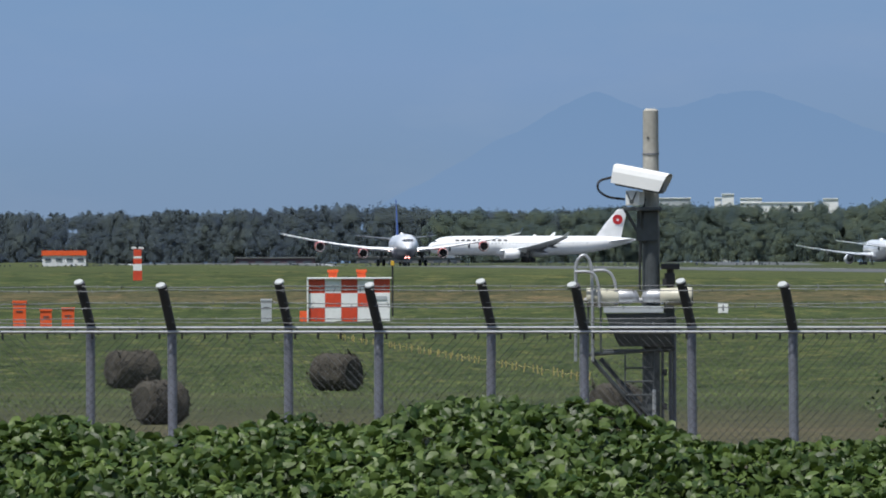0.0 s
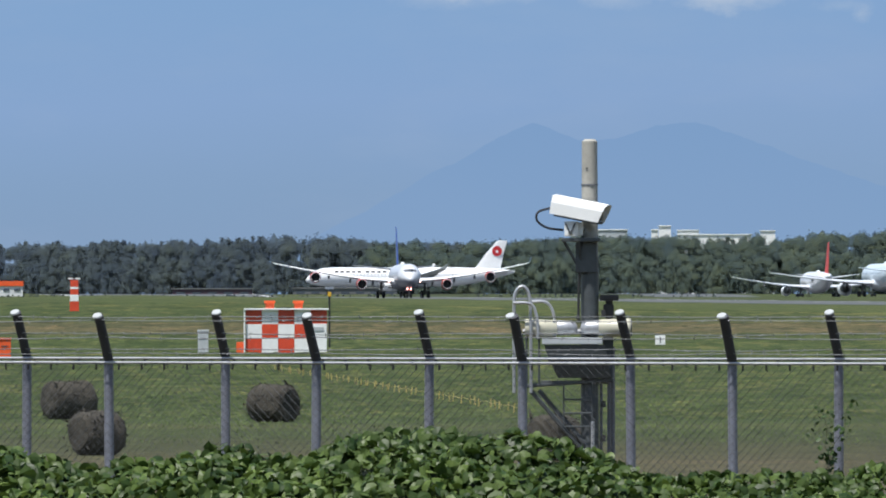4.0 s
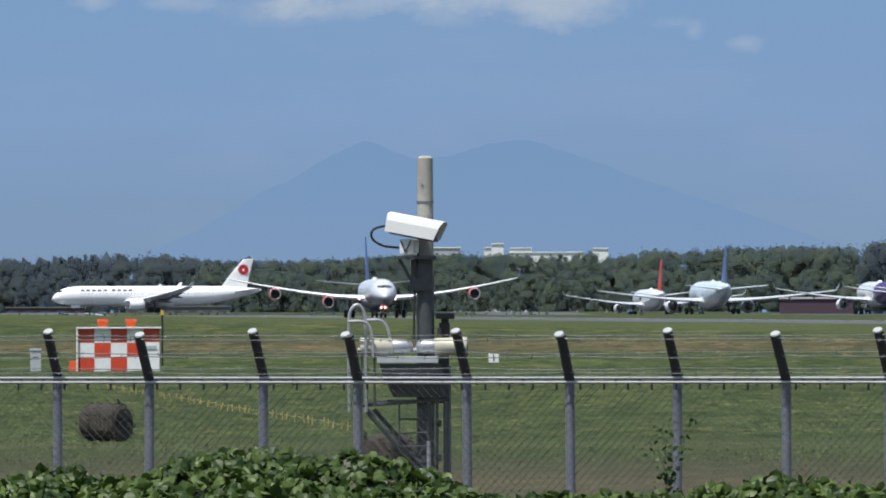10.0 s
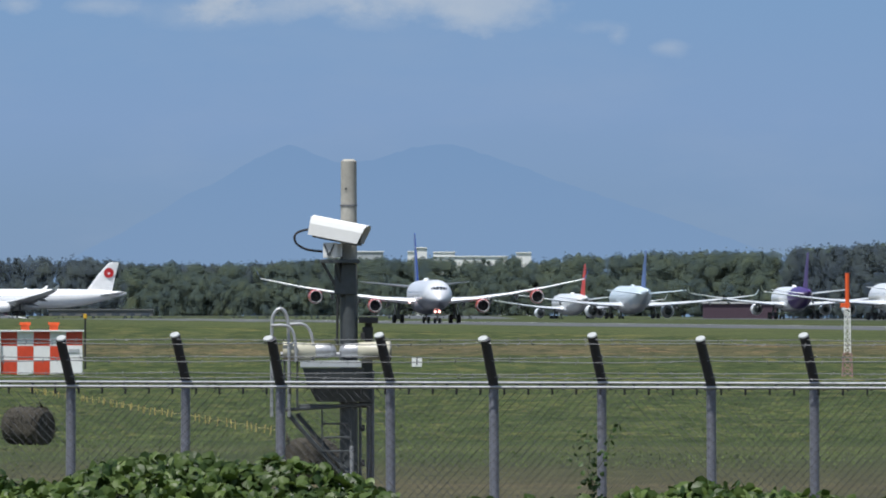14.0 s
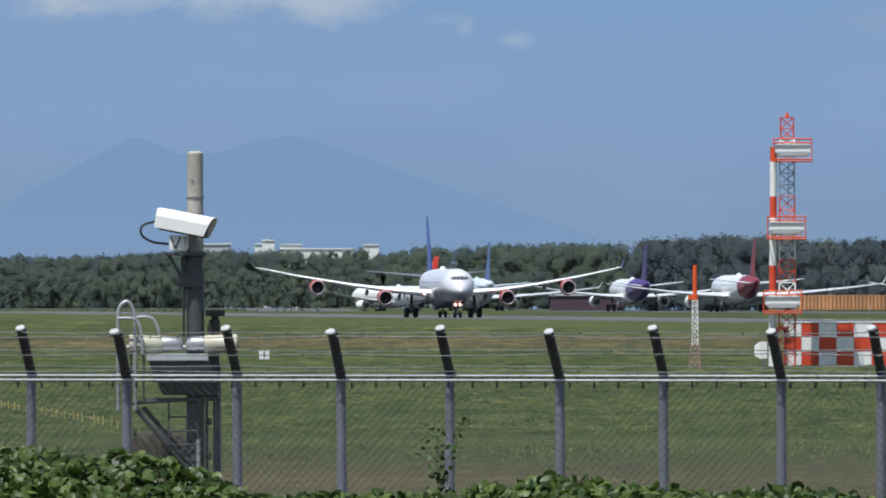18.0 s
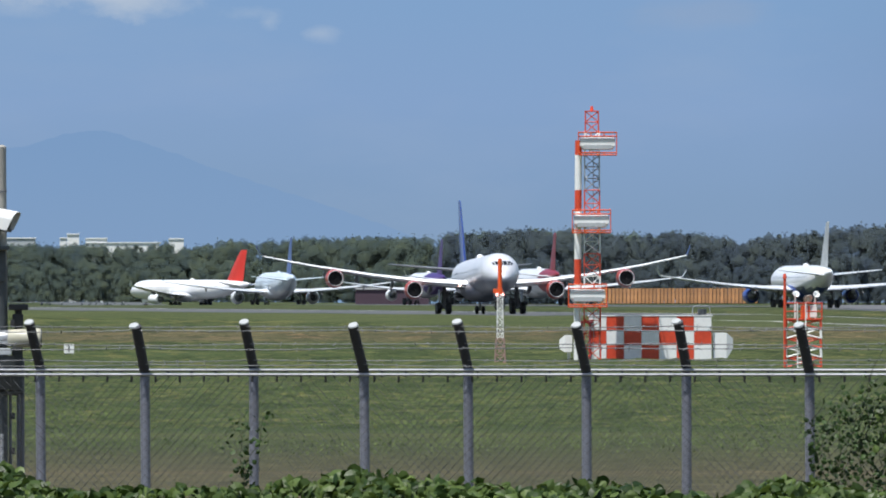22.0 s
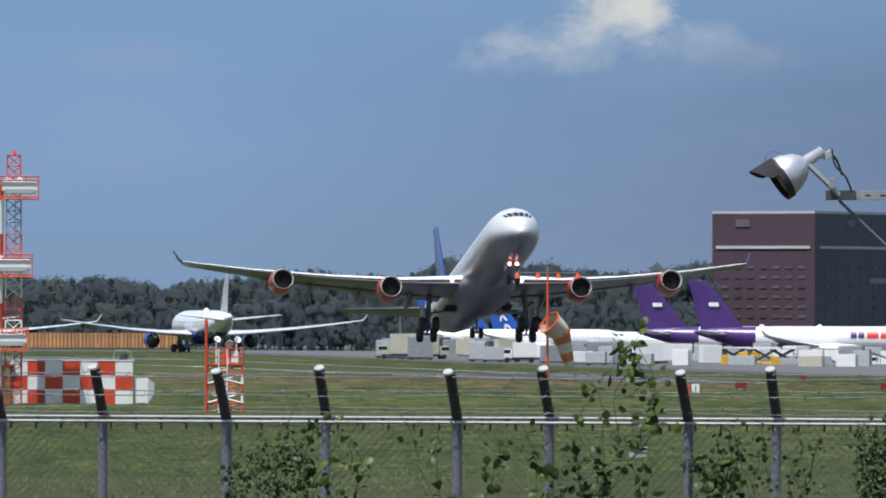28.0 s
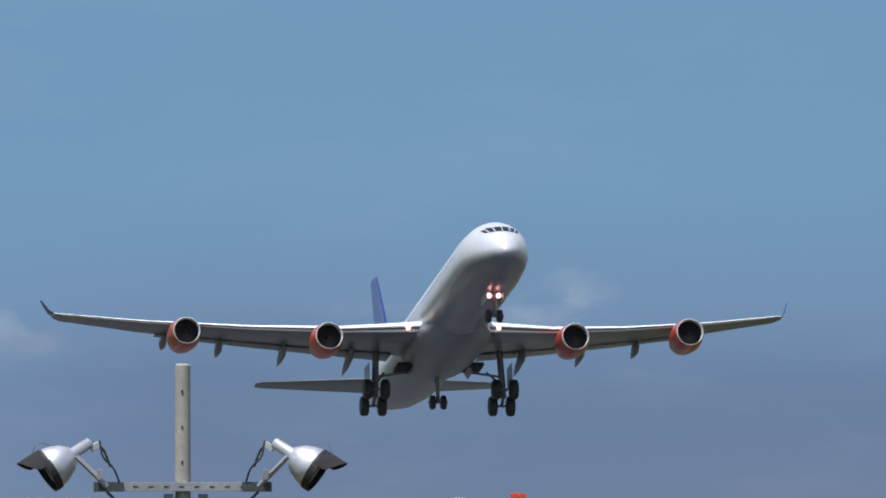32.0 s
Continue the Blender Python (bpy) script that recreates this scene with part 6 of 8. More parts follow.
def cabinet(name, bearing, dist, size, material, label, group="", cap=True):
    x, y, z = spot(bearing, dist)
    root = thing(name, (x, y, z), label, "cabinet", group, -bearing)
    bm = bmesh.new()
    box(bm, (size[0], size[1], size[2] * 0.9), (0, 0, size[2] * 0.45), 0.02)
    part("body", bm, material, root)
    bm = bmesh.new()
    box(bm, (size[0] * 1.1, size[1] * 1.1, size[2] * 0.1), (0, 0, size[2] * 0.95), 0.02)
    part("lid", bm, material, root)
    bm = bmesh.new()
    box(bm, (size[0] * 0.5, 0.02, 0.05), (0, -size[1] / 2 - 0.012, size[2] * 0.62), 0.004)
    part("vent", bm, DARK_PAINT, root)
    return root


for b, h, w in ((-6.365, 1.22, 0.56), (-6.245, 0.84, 0.5), (-6.145, 0.92, 0.54)):
    cabinet("orange_cabinet", b, 545, (w, 0.6, h), ORANGE_PAINT, "orange-red metal cabinet on the grass", "orange cabinets")
cabinet("grey_cabinet", -5.245, 598, (0.5, 0.5, 1.08), GREY_BOX, "pale grey metal cabinet on the grass")
cabinet("small_cabinet", 2.0, 340, (0.48, 0.3, 0.28), GREY_BOX, "low pale grey metal box on the grass")


def lattice(bm, z0, z1, w0, w1, bays, r, cross=True):
    """Four legs with braces between z0 and z1."""
    for k in range(bays):
        a, b = k / bays, (k + 1) / bays
        za, zb = z0 + (z1 - z0) * a, z0 + (z1 - z0) * b
        ha, hb = (w0 + (w1 - w0) * a) / 2, (w0 + (w1 - w0) * b) / 2
        ca = [(-ha, -ha, za), (ha, -ha, za), (ha, ha, za), (-ha, ha, za)]
        cb = [(-hb, -hb, zb), (hb, -hb, zb), (hb, hb, zb), (-hb, hb, zb)]
        for i in range(4):
            j = (i + 1) % 4
            rod(bm, ca[i], cb[i], r, seg=5)
            rod(bm, cb[i], cb[j], r * 0.6, seg=4)
            rod(bm, ca[i] if k % 2 else ca[j], cb[j] if k % 2 else cb[i], r * 0.55, seg=4)
            if cross:
                rod(bm, ca[j] if k % 2 else ca[i], cb[i] if k % 2 else cb[j], r * 0.55, seg=4)
    return bm


def glide_tower():
    x, y, z = spot(-0.812, 598)
    root = thing("antenna_tower", (x, y, z), "red and white lattice antenna tower with three white antennas", "tower", turn=0.81)
    k = 598 / 21924 / 1.03

    def h(yy):
        return (694 - yy) * k
    def w(xx):
        return (xx - 961) * k
    for y0, y1, mat, wide in ((694, 600, RED_PAINT, 0.78), (600, 545, WHITE_PAINT, 0.76), (545, 505, RED_PAINT, 0.75), (505, 440, WHITE_PAINT, 0.74), (440, 392, RED_PAINT, 0.72), (392, 330, STEEL, 0.70), (330, 290, WHITE_PAINT, 0.68), (290, 252, RED_PAINT, 0.62)):
        bm = bmesh.new()
        lattice(bm, h(y0), h(y1), wide, wide - 0.01, max(1, round((y0 - y1) / 22)), 0.036)
        part("lattice_section", bm, mat, root)
    bm = bmesh.new()
    box(bm, (0.68, 0.68, 0.05), (0, 0, h(252)), 0.01)
    rod(bm, (0, 0, h(252)), (0, 0, h(243)), 0.10, 0.06, 10)
    part("beacon", bm, RED_PAINT, root, "red beacon on top")
    for y0, y1, mat in ((694, 600, WHITE_PAINT), (600, 560, WHITE_PAINT), (560, 515, RED_PAINT), (515, 430, WHITE_PAINT), (430, 392, RED_PAINT), (392, 330, WHITE_PAINT), (330, 304, RED_PAINT)):
        bm = bmesh.new()
        rod(bm, (w(937 + (y0 - 330) * -0.008), -0.25, h(y0)), (w(937 + (y1 - 330) * -0.008), -0.25, h(y1)), 0.165, seg=14)
        part("feed_column", bm, mat, root)
    bm = bmesh.new()
    for i in range(38):
        zz = h(694) + i * 0.28
        rod(bm, (0.06, -0.30, zz), (0.34, -0.30, zz), 0.012, seg=4)
    for xx in (0.06, 0.34):
        rod(bm, (xx, -0.30, h(694)), (xx, -0.30, h(280)), 0.018, seg=5)
    part("ladder", bm, STEEL, root)
    for xc, yt in ((971, 290), (960, 428), (953, 560)):
        c = w(xc)
        wide = 64 * k
        bm = bmesh.new()
        rings = []
        for zz, ww, dd in ((h(yt + 31), wide * 0.80, 0.50), (h(yt + 24), wide * 0.98, 0.62), (h(yt + 12), wide * 0.98, 0.62), (h(yt + 9), wide * 0.9, 0.5)):
            rings.append([bm.verts.new((c + sx * ww / 2, -0.62 + sy * dd / 2, zz)) for sx, sy in ((-1, -1), (1, -1), (1, 1), (-1, 1))])
        skin(bm, rings)
        bmesh.ops.recalc_face_normals(bm, faces=bm.faces)
        part("antenna", bm, WHITE_PAINT, root, "white corner-reflector antenna")
        bm = bmesh.new()
        box(bm, (wide * 0.78, 0.03, 0.2), (c, -0.955, h(yt + 26)), 0.005, None)
        part("antenna_face", bm, GREY_BOX, root, "grey antenna face")
        bm = bmesh.new()
        for yy, dd in ((-1.0, 0), (0.1, 0)):
            for zz in (h(yt), h(yt + 7), h(yt + 36), h(yt + 40)):
                rod(bm, (c - wide / 2 - 0.06, yy, zz), (c + wide / 2 + 0.06, yy, zz), 0.032, seg=5)
            for xx in (-0.5, -0.17, 0.17, 0.5):
                rod(bm, (c + xx * (wide + 0.1), yy, h(yt + 40)), (c + xx * (wide + 0.1), yy, h(yt + 36)), 0.028, seg=5)
                rod(bm, (c + xx * (wide + 0.1), yy, h(yt + 8)), (c + xx * (wide + 0.1), yy, h(yt)), 0.028, seg=5)
            for xx in (-0.5, 0.5):
                rod(bm, (c + xx * (wide + 0.1), yy, h(yt + 40)), (c + xx * (wide + 0.1), yy, h(yt)), 0.024, seg=5)
        for xx in (-0.5, 0.5):
            for zz in (h(yt), h(yt + 38)):
                rod(bm, (c + xx * (wide + 0.1), -1.0, zz), (c + xx * (wide + 0.1), 0.1, zz), 0.03, seg=5)
        part("maintenance_frame", bm, ORANGE_PAINT, root, "orange-red maintenance frame")
    return root


glide_tower()


def tower_shelter():
    x, y, z = spot(-0.56, 600.6)
    root = thing("equipment_shelter", (x, y, z), "long red and white chequered shelter beside the antenna tower", "shelter", "chequered shelters", 0.56)
    W, Hh, Dp = 5.8, 2.04, 2.4
    bm = bmesh.new()
    box(bm, (W, Dp, Hh), (0.1, Dp / 2 + 0.02, Hh / 2), 0.01)
    part("wall", bm, WHITE_PAINT, root)
    chequer(root, 7, 3, W, Hh, 0.0, 0.0, 0.1 - W / 2, 0)
    bm = bmesh.new()
    box(bm, (W + 0.1, Dp + 0.1, 0.05), (0.1, Dp / 2, Hh + 0.026), 0.01)
    part("roof", bm, WHITE_PAINT, root)
    bm = bmesh.new()
    rings = [[bm.verts.new((3.06 + dx, yy, zz)) for yy, zz in ((0.2, 0.02), (2.2, 0.02), (2.2, 1.25), (0.2, 1.25))] for dx in (0, 0.65)]
    rings.append([bm.verts.new((3.06 + 0.95, yy, zz)) for yy, zz in ((0.4, 0.5), (2.0, 0.5), (2.0, 1.0), (0.4, 1.0))])
    skin(bm, rings)
    bmesh.ops.recalc_face_normals(bm, faces=bm.faces)
    part("tank", bm, WHITE_PAINT, root, "white tank at the end")
    bm = bmesh.new()
    rod(bm, (2.55, 0.6, Hh + 0.04), (2.55, 0.6, Hh + 0.35), 0.22, seg=14)
    box(bm, (0.5, 0.5, 0.45), (2.45, 0.5, Hh - 0.15), 0.02)
    part("air_unit", bm, DARK_PAINT, root, "dark air conditioning unit")
    bm = bmesh.new()
    tube(bm, bent([(2.1, 0.3, Hh + 0.04), (2.15, 0.3, Hh + 0.45), (2.6, 0.3, Hh + 0.5), (2.9, 0.3, Hh + 0.4), (2.92, 0.3, Hh - 0.3)], 5), 0.02, 6)
    part("guard_rail", bm, STEEL, root)
    # the small white hut and the gate to the other side
    bm = bmesh.new()
    rings = [[bm.verts.new((-3.6 + dx, yy, zz)) for yy, zz in ((0.2, 0.35), (1.6, 0.35), (1.6, 1.15), (0.2, 1.15))] for dx in (0, -0.35)]
    rings.append([bm.verts.new((-4.2, yy, zz)) for yy, zz in ((0.4, 0.5), (1.4, 0.5), (1.4, 0.95), (0.4, 0.95))])
    skin(bm, rings)
    bmesh.ops.recalc_face_normals(bm, faces=bm.faces)
    rod(bm, (-3.75, 0.9, 0), (-3.75, 0.9, 0.4), 0.08, seg=8)
    part("end_tank", bm, WHITE_PAINT, root, "white end tank")
    bm = bmesh.new()
    box(bm, (0.9, 0.3, 0.10), (-3.05, -0.1, 1.78), 0.01)
    for xx in (-3.4, -3.15, -2.75):
        rod(bm, (xx, -0.1, 0), (xx, -0.1, 1.75), 0.06, seg=8)
    part("cable_gantry", bm, MAROON, root, "brown cable gantry")
    return root


tower_shelter()


MAROON_GREY = surf("faded red-grey paint", (0.30, 0.19, 0.17), 0.7, 0.0, 6, 0.25, 1.0)


def lattice_pole():
    x, y, z = spot(-1.228, 570)
    root = thing("lattice_pole", (x, y, z), "slim white lattice pole with red top", "pole", turn=1.2)
    part("base", lattice(bmesh.new(), 0, 1.1, 0.46, 0.36, 3, 0.04), MAROON_GREY, root)
    part("lattice", lattice(bmesh.new(), 1.1, 3.1, 0.28, 0.24, 8, 0.022), WHITE_PAINT, root)
    bm = bmesh.new()
    rod(bm, (0, 0, 3.1), (0, 0, 4.7), 0.10, seg=10)
    box(bm, (0.42, 0.2, 0.2), (-0.1, 0, 3.25), 0.02)
    part("mast_top", bm, ORANGE_PAINT, root, "orange-red pole top")


lattice_pole()


def monitor_stand():
    x, y, z = spot(0.14, 536)
    root = thing("monitor_stand", (x, y, z), "red and white steel stand with white dish antennas", "antenna stand", turn=-0.1)
    for k, (z0, z1) in enumerate(((0, 0.42), (0.42, 0.82), (0.82, 1.22), (1.22, 1.62), (1.62, 2.0))):
        part("leg_section", lattice(bmesh.new(), z0, z1, 1.5, 1.45, 1, 0.055), WHITE_PAINT if k % 2 else RED_PAINT, root)["kind"] = "stuff"
    bm = bmesh.new()
    for k in range(10):
        rod(bm, (-0.25, -0.8, 0.2 * k), (0.1, -0.8, 0.2 * k), 0.02, seg=4)
    for xx in (-0.25, 0.1):
        rod(bm, (xx, -0.8, 0), (xx, -0.8, 2.7), 0.026, seg=5)
    part("ladder", bm, WHITE_PAINT, root, "white ladder")
    bm = bmesh.new()
    box(bm, (1.6, 1.6, 0.06), (0, 0, 2.03), 0.01)
    for zz in (2.35, 2.7):
        for a, b in (((-0.78, -0.78), (0.78, -0.78)), ((0.78, -0.78), (0.78, 0.78)), ((-0.78, 0.78), (0.78, 0.78)), ((-0.78, -0.78), (-0.78, 0.78))):
            rod(bm, (*a, zz), (*b, zz), 0.03, seg=5)
    for sx in (-0.78, 0, 0.78):
        for sy in (-0.78, 0.78):
            rod(bm, (sx, sy, 2.03), (sx, sy, 2.7), 0.03, seg=5)
    part("platform", bm, RED_PAINT, root, "red platform with rails")
    bm = bmesh.new()
    box(bm, (0.42, 0.4, 0.55), (0.1, -0.3, 2.34), 0.02)
    part("equipment_box", bm, ORANGE_PAINT, root, "orange equipment box")
    bm = bmesh.new()
    box(bm, (0.3, 0.3, 0.5), (0.42, -0.4, 2.36), 0.02)
    part("white_box", bm, WHITE_PAINT, root)
    bm = bmesh.new()
    rod(bm, (-0.78, -0.78, 0), (-0.78, -0.78, 3.75), 0.06, seg=8)
    rod(bm, (-0.78, -0.78, 3.75), (-0.78, -0.78, 3.95), 0.09, 0.05, 8)
    part("side_mast", bm, RED_PAINT, root, "red side mast")
    for xx, tilt, rr in ((0.15, 40, 0.20), (-0.35, -35, 0.15), (0.5, -30, 0.15)):
        m = Matrix.Translation((xx, -0.5, 3.0)) @ pose(0, 0, 0, 0, tilt, -70)
        part("dish", turned(bmesh.new(), [(0, 0.03), (0.06, rr * 0.5), (0.16, rr), (0.18, rr), (0.08, rr * 0.5), (0.03, 0.03)], 20, m), WHITE_PAINT, root, "white dish antenna", smooth=True)
        bm = bmesh.new()
        rod(bm, (xx, -0.5, 2.05), (xx, -0.5, 3.0), 0.04, seg=8)
        part("dish_post", bm, WHITE_PAINT, root)


monitor_stand()


def wind_sock():
    x, y, z = spot(1.594, 805)
    root = thing("windsock", (x, y, z), "orange and white windsock on a red pole with red lamps", "windsock", turn=-1.6)
    k = 805 / 21924 / 1.038
    bm = bmesh.new()
    rod(bm, (0, 0, 0), (0, 0, 7.5), 0.09, 0.06, 10)
    part("pole", bm, ORANGE_PAINT, root, "orange-red pole")
    bm = bmesh.new()
    rod(bm, (-1.9, 0, 7.3), (1.9, 0, 7.3), 0.03, seg=6)
    rod(bm, (0, 0, 7.45), (0, 0, 7.75), 0.11, 0.06, 8)
    part("crossbar", bm, DULL_STEEL, root)
    for xx in (-1.9, -0.62, 0.68, 1.92):
        bm = bmesh.new()
        rod(bm, (xx, 0, 6.95), (xx, 0, 7.25), 0.19, 0.10, 12)
        rod(bm, (xx, 0, 7.25), (xx, 0, 7.33), 0.05, seg=6)
        part("lamp", bm, ORANGE_PAINT, root, "orange-red lamp shade")
    bm = bmesh.new()
    tube(bm, [(0, 0.8 * math.cos(q), 0.8 * math.sin(q)) for q in [2 * math.pi * t / 24 for t in range(25)]], 0.05, 6)
    hoop = part("hoop", bm, ORANGE_PAINT, root, "orange hoop of the sock")
    L = 3.5
    cuts = [0, 0.30, 0.50, 0.68, 0.84, 1.0]
    rad = [0.80, 0.66, 0.52, 0.43, 0.35, 0.27]
    tail = None
    for i in range(5):
        bm = bmesh.new()
        rings = []
        for j in range(4):
            u = cuts[i] + (cuts[i + 1] - cuts[i]) * j / 3
            r = rad[i] + (rad[i + 1] - rad[i]) * j / 3
            if i == 0 and j == 3:
                r *= 0.97
            shift = 0 if i == 0 else -cuts[1]
            rings.append([bm.verts.new((L * (u + shift), r * math.cos(q) * (1 + 0.06 * math.sin(5 * q + 3 * u)), r * math.sin(q))) for q in [2 * math.pi * t / 20 for t in range(20)]])
        if i == 1:          # a round shoulder, so that the drooping tail stays joined to the first band
            rings.insert(0, [bm.verts.new((-0.45 * rad[1] + 0.0, 0.86 * rad[1] * math.cos(q), 0.86 * rad[1] * math.sin(q))) for q in [2 * math.pi * t / 20 for t in range(20)]])
        skin(bm, rings, False)
        bmesh.ops.recalc_face_normals(bm, faces=bm.faces)
        band = part("sock_band" if i != 1 else "sock_tail", bm, SOCK_ORANGE if i % 2 else SOCK_WHITE, hoop if i < 2 else tail, smooth=True)
        if i == 1:
            tail = band
    return root, hoop, tail


SOCK_ORANGE = surf("faded orange cloth", (0.55, 0.19, 0.07), 0.9, 0, 3, 0.3, 1.0)
SOCK_WHITE = surf("grimy white cloth", (0.60, 0.55, 0.46), 0.9, 0, 3, 0.3, 1.0)
windsock, sock_hoop, sock_tail = wind_sock()


def marker_board(bearing, dist, wide, high, material, label, stripe=None, post=0.3):
    x, y, z = spot(bearing, dist)
    root = thing("marker_board", (x, y, z), label, "sign", "field marker boards", -bearing)
    bm = bmesh.new()
    box(bm, (wide, 0.08, high), (0, 0, post + high / 2), 0.015)
    part("board", bm, material, root)
    for sx in (-0.35, 0.35):
        bm = bmesh.new()
        rod(bm, (sx * wide, 0.05, 0), (sx * wide, 0.05, post + 0.1), 0.03, seg=6)
        part("post", bm, DULL_STEEL, root)
    if stripe:
        bm = bmesh.new()
        box(bm, (wide * 0.14, 0.012, high * 0.62), (0, -0.048, post + high * 0.5), 0.0)
        part("mark", bm, DARK_PAINT, root, "dark upright mark")


marker_board(-3.173, 648, 0.52, 0.48, WHITE_PAINT, "small white marker board with dark upright mark", True, 0.12)
marker_board(2.262, 695, 0.42, 0.52, WHITE_PAINT, "small white marker board with dark marks", True, 0.16)
marker_board(2.222, 695.5, 0.34, 0.62, RED_PAINT, "small red marker board beside a white one", None, 0.02)
marker_board(2.466, 754, 0.72, 0.34, MAROON, "low dark red marker board", None, 0.22)
marker_board(3.12, 754, 0.66, 0.34, MAROON, "low dark red marker board", None, 0.22)
marker_board(2.75, 900, 0.4, 0.4, MAROON, "low dark red marker board", None, 0.25)


def approach_pylon():
    x, y, z = spot(-5.825, 1400)
    root = thing("light_pylon", (x, y, z), "red and white banded light pylon on the grass", "pylon", turn=5.9)
    for z0, z1, mat in ((0, 1.15, RED_PAINT), (1.15, 1.9, WHITE_PAINT), (1.9, 2.5, RED_PAINT), (2.5, 2.75, WHITE_PAINT), (2.75, 3.5, RED_PAINT)):
        bm = bmesh.new()
        box(bm, (1.0 - 0.05 * z0, 0.8, z1 - z0 - 0.02), (0, 0, (z0 + z1) / 2), 0.03)
        part("band", bm, mat, root)
    for sx in (-0.4, 0.4):
        bm = bmesh.new()
        box(bm, (0.55, 0.4, 0.16), (sx, -0.1, 3.66), 0.05)
        part("lamp_unit", bm, WHITE_PAINT, root, "white lamp unit")


approach_pylon()


def light_pole(bearing, dist, tall):
    x, y, z = spot(bearing, dist)
    root = thing("light_pole", (x, y, z), "slim dark pole with yellow lamp", "pole", turn=-bearing)
    bm = bmesh.new()
    rod(bm, (0, 0, 0), (0, 0, tall), 0.05, seg=8)
    part("pole", bm, BLACK, root)
    bm = bmesh.new()
    box(bm, (0.17, 0.17, 0.24), (0, 0, tall + 0.12), 0.03)
    part("lamp", bm, BRASS_YELLOW, root, "yellow lamp head")


light_pole(-4.672, 640, 2.6)

# ---- far buildings ----
# a little bluish haze is mixed into this brick tone
BROWN_WALL = surf("brown brick facade", (0.066, 0.040, 0.058), 0.8, 0, 0.3, 0.12, 0.05)
# the hotel's shaded side with haze over it, put into a second wall colour
HAZED_WALL = surf("hazed shaded side of brick facade", (0.088, 0.076, 0.125), 0.6, 0, 0.3, 0.12, 0.05)
SHED_GREY = surf("weathered grey sheet metal", (0.13, 0.135, 0.14), 0.7, 0, 0.3, 0.15, 0.05)
PALE_WALL = surf("pale hotel facade", (0.62, 0.63, 0.64), 0.8, 0, 0.3, 0.08, 0.05)
WINDOW_FAR = surf("dark window glass", (0.07, 0.085, 0.11), 0.25, 0, 0.5, 0.25, 0.1)
WINDOW_LIT = surf("pale window blinds", (0.13, 0.112, 0.135), 0.5, 0, 0.5, 0.2, 0.1, random_tint=0.6)
NAVY_WALL = surf("dark blue tower cladding", (0.035, 0.05, 0.085), 0.6, 0, 0.3, 0.15, 0.05)
ROOF_GREY = surf("pale metal roof", (0.5, 0.5, 0.5), 0.6, 0.1, 0.3, 0.12, 0.05)


def window_grid(root, m, cols, rows, w, h, x0, z0, dx, dz, material):
    """Windows of one face, each its own piece, sharing a mesh."""
    first = None
    for r in range(rows):
        for c in range(cols):
            if first is None:
                bm = bmesh.new()
                box(bm, (w, 0.25, h), (0, 0, 0))
                first = part("window", bm, material, root)
                o = first
            else:
                o = new("window", first.data)
                o.parent = root
            o.matrix_basis = m @ Matrix.Translation((x0 + dx * c, -0.06, z0 + dz * r))


def brown_hotel():
    x, y, z = spot(2.80, 3985)
    root = thing("brown_hotel", (x, y, z), "tall brown brick hotel building behind the apron", "building")
    LA, LB, Hh = 37.0, 88.0, 43.6
    # corner at the origin; one face runs to the left, the other back to the right
    left = Vector((-math.cos(radians(32)), math.sin(radians(32)), 0))
    right = Vector((math.cos(radians(61.5)), math.sin(radians(61.5)), 0))
    bm = bmesh.new()
    base = [Vector((0, 0, 0)), right * LB, right * LB + left * LA, left * LA]
    skin(bm, [[bm.verts.new(p) for p in base], [bm.verts.new(p + Vector((0, 0, Hh))) for p in base]])
    bmesh.ops.recalc_face_normals(bm, faces=bm.faces)
    # the right face takes the colour that holds its shade and haze
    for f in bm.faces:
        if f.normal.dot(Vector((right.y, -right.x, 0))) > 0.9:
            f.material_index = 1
    part("wall", bm, [BROWN_WALL, HAZED_WALL], root)
    bm = bmesh.new()
    skin(bm, [[bm.verts.new(p * 1.004 + Vector((0, 0, Hh + a))) for p in base] for a in (0.0, 0.8)])
    bmesh.ops.recalc_face_normals(bm, faces=bm.faces)
    part("roof", bm, ROOF_GREY, root)
    for d, length, cols in ((left, LA, 7), (right, LB, 9)):
        xa = d if d is right else -d
        m = Matrix((( xa.x, -xa.y, 0, 0), (xa.y, xa.x, 0, 0), (0, 0, 1, 0), (0, 0, 0, 1)))
        if d is left:
            m = Matrix.Translation(left * LA) @ m
        step = length / (cols + 1.0)
        window_grid(root, m, cols, 8, 2.6 if d is left else 3.6, 0.9, step, 5.0, step, 3.1, WINDOW_LIT)
        bm = bmesh.new()
        box(bm, (length * 0.92, 0.5, 0.9), (length * 0.5, -0.1, Hh - 10.6), 0, m)
        part("ledge", bm, ROOF_GREY, root, "pale ledge band")
        bm = bmesh.new()
        box(bm, (5.0, 0.3, 2.4), (length * (0.30 if d is left else 0.3), -0.1, Hh - 3.0), 0, m)
        part("sign_panel", bm, WINDOW_LIT if d is left else WINDOW_FAR, root, "pale sign panel")


brown_hotel()


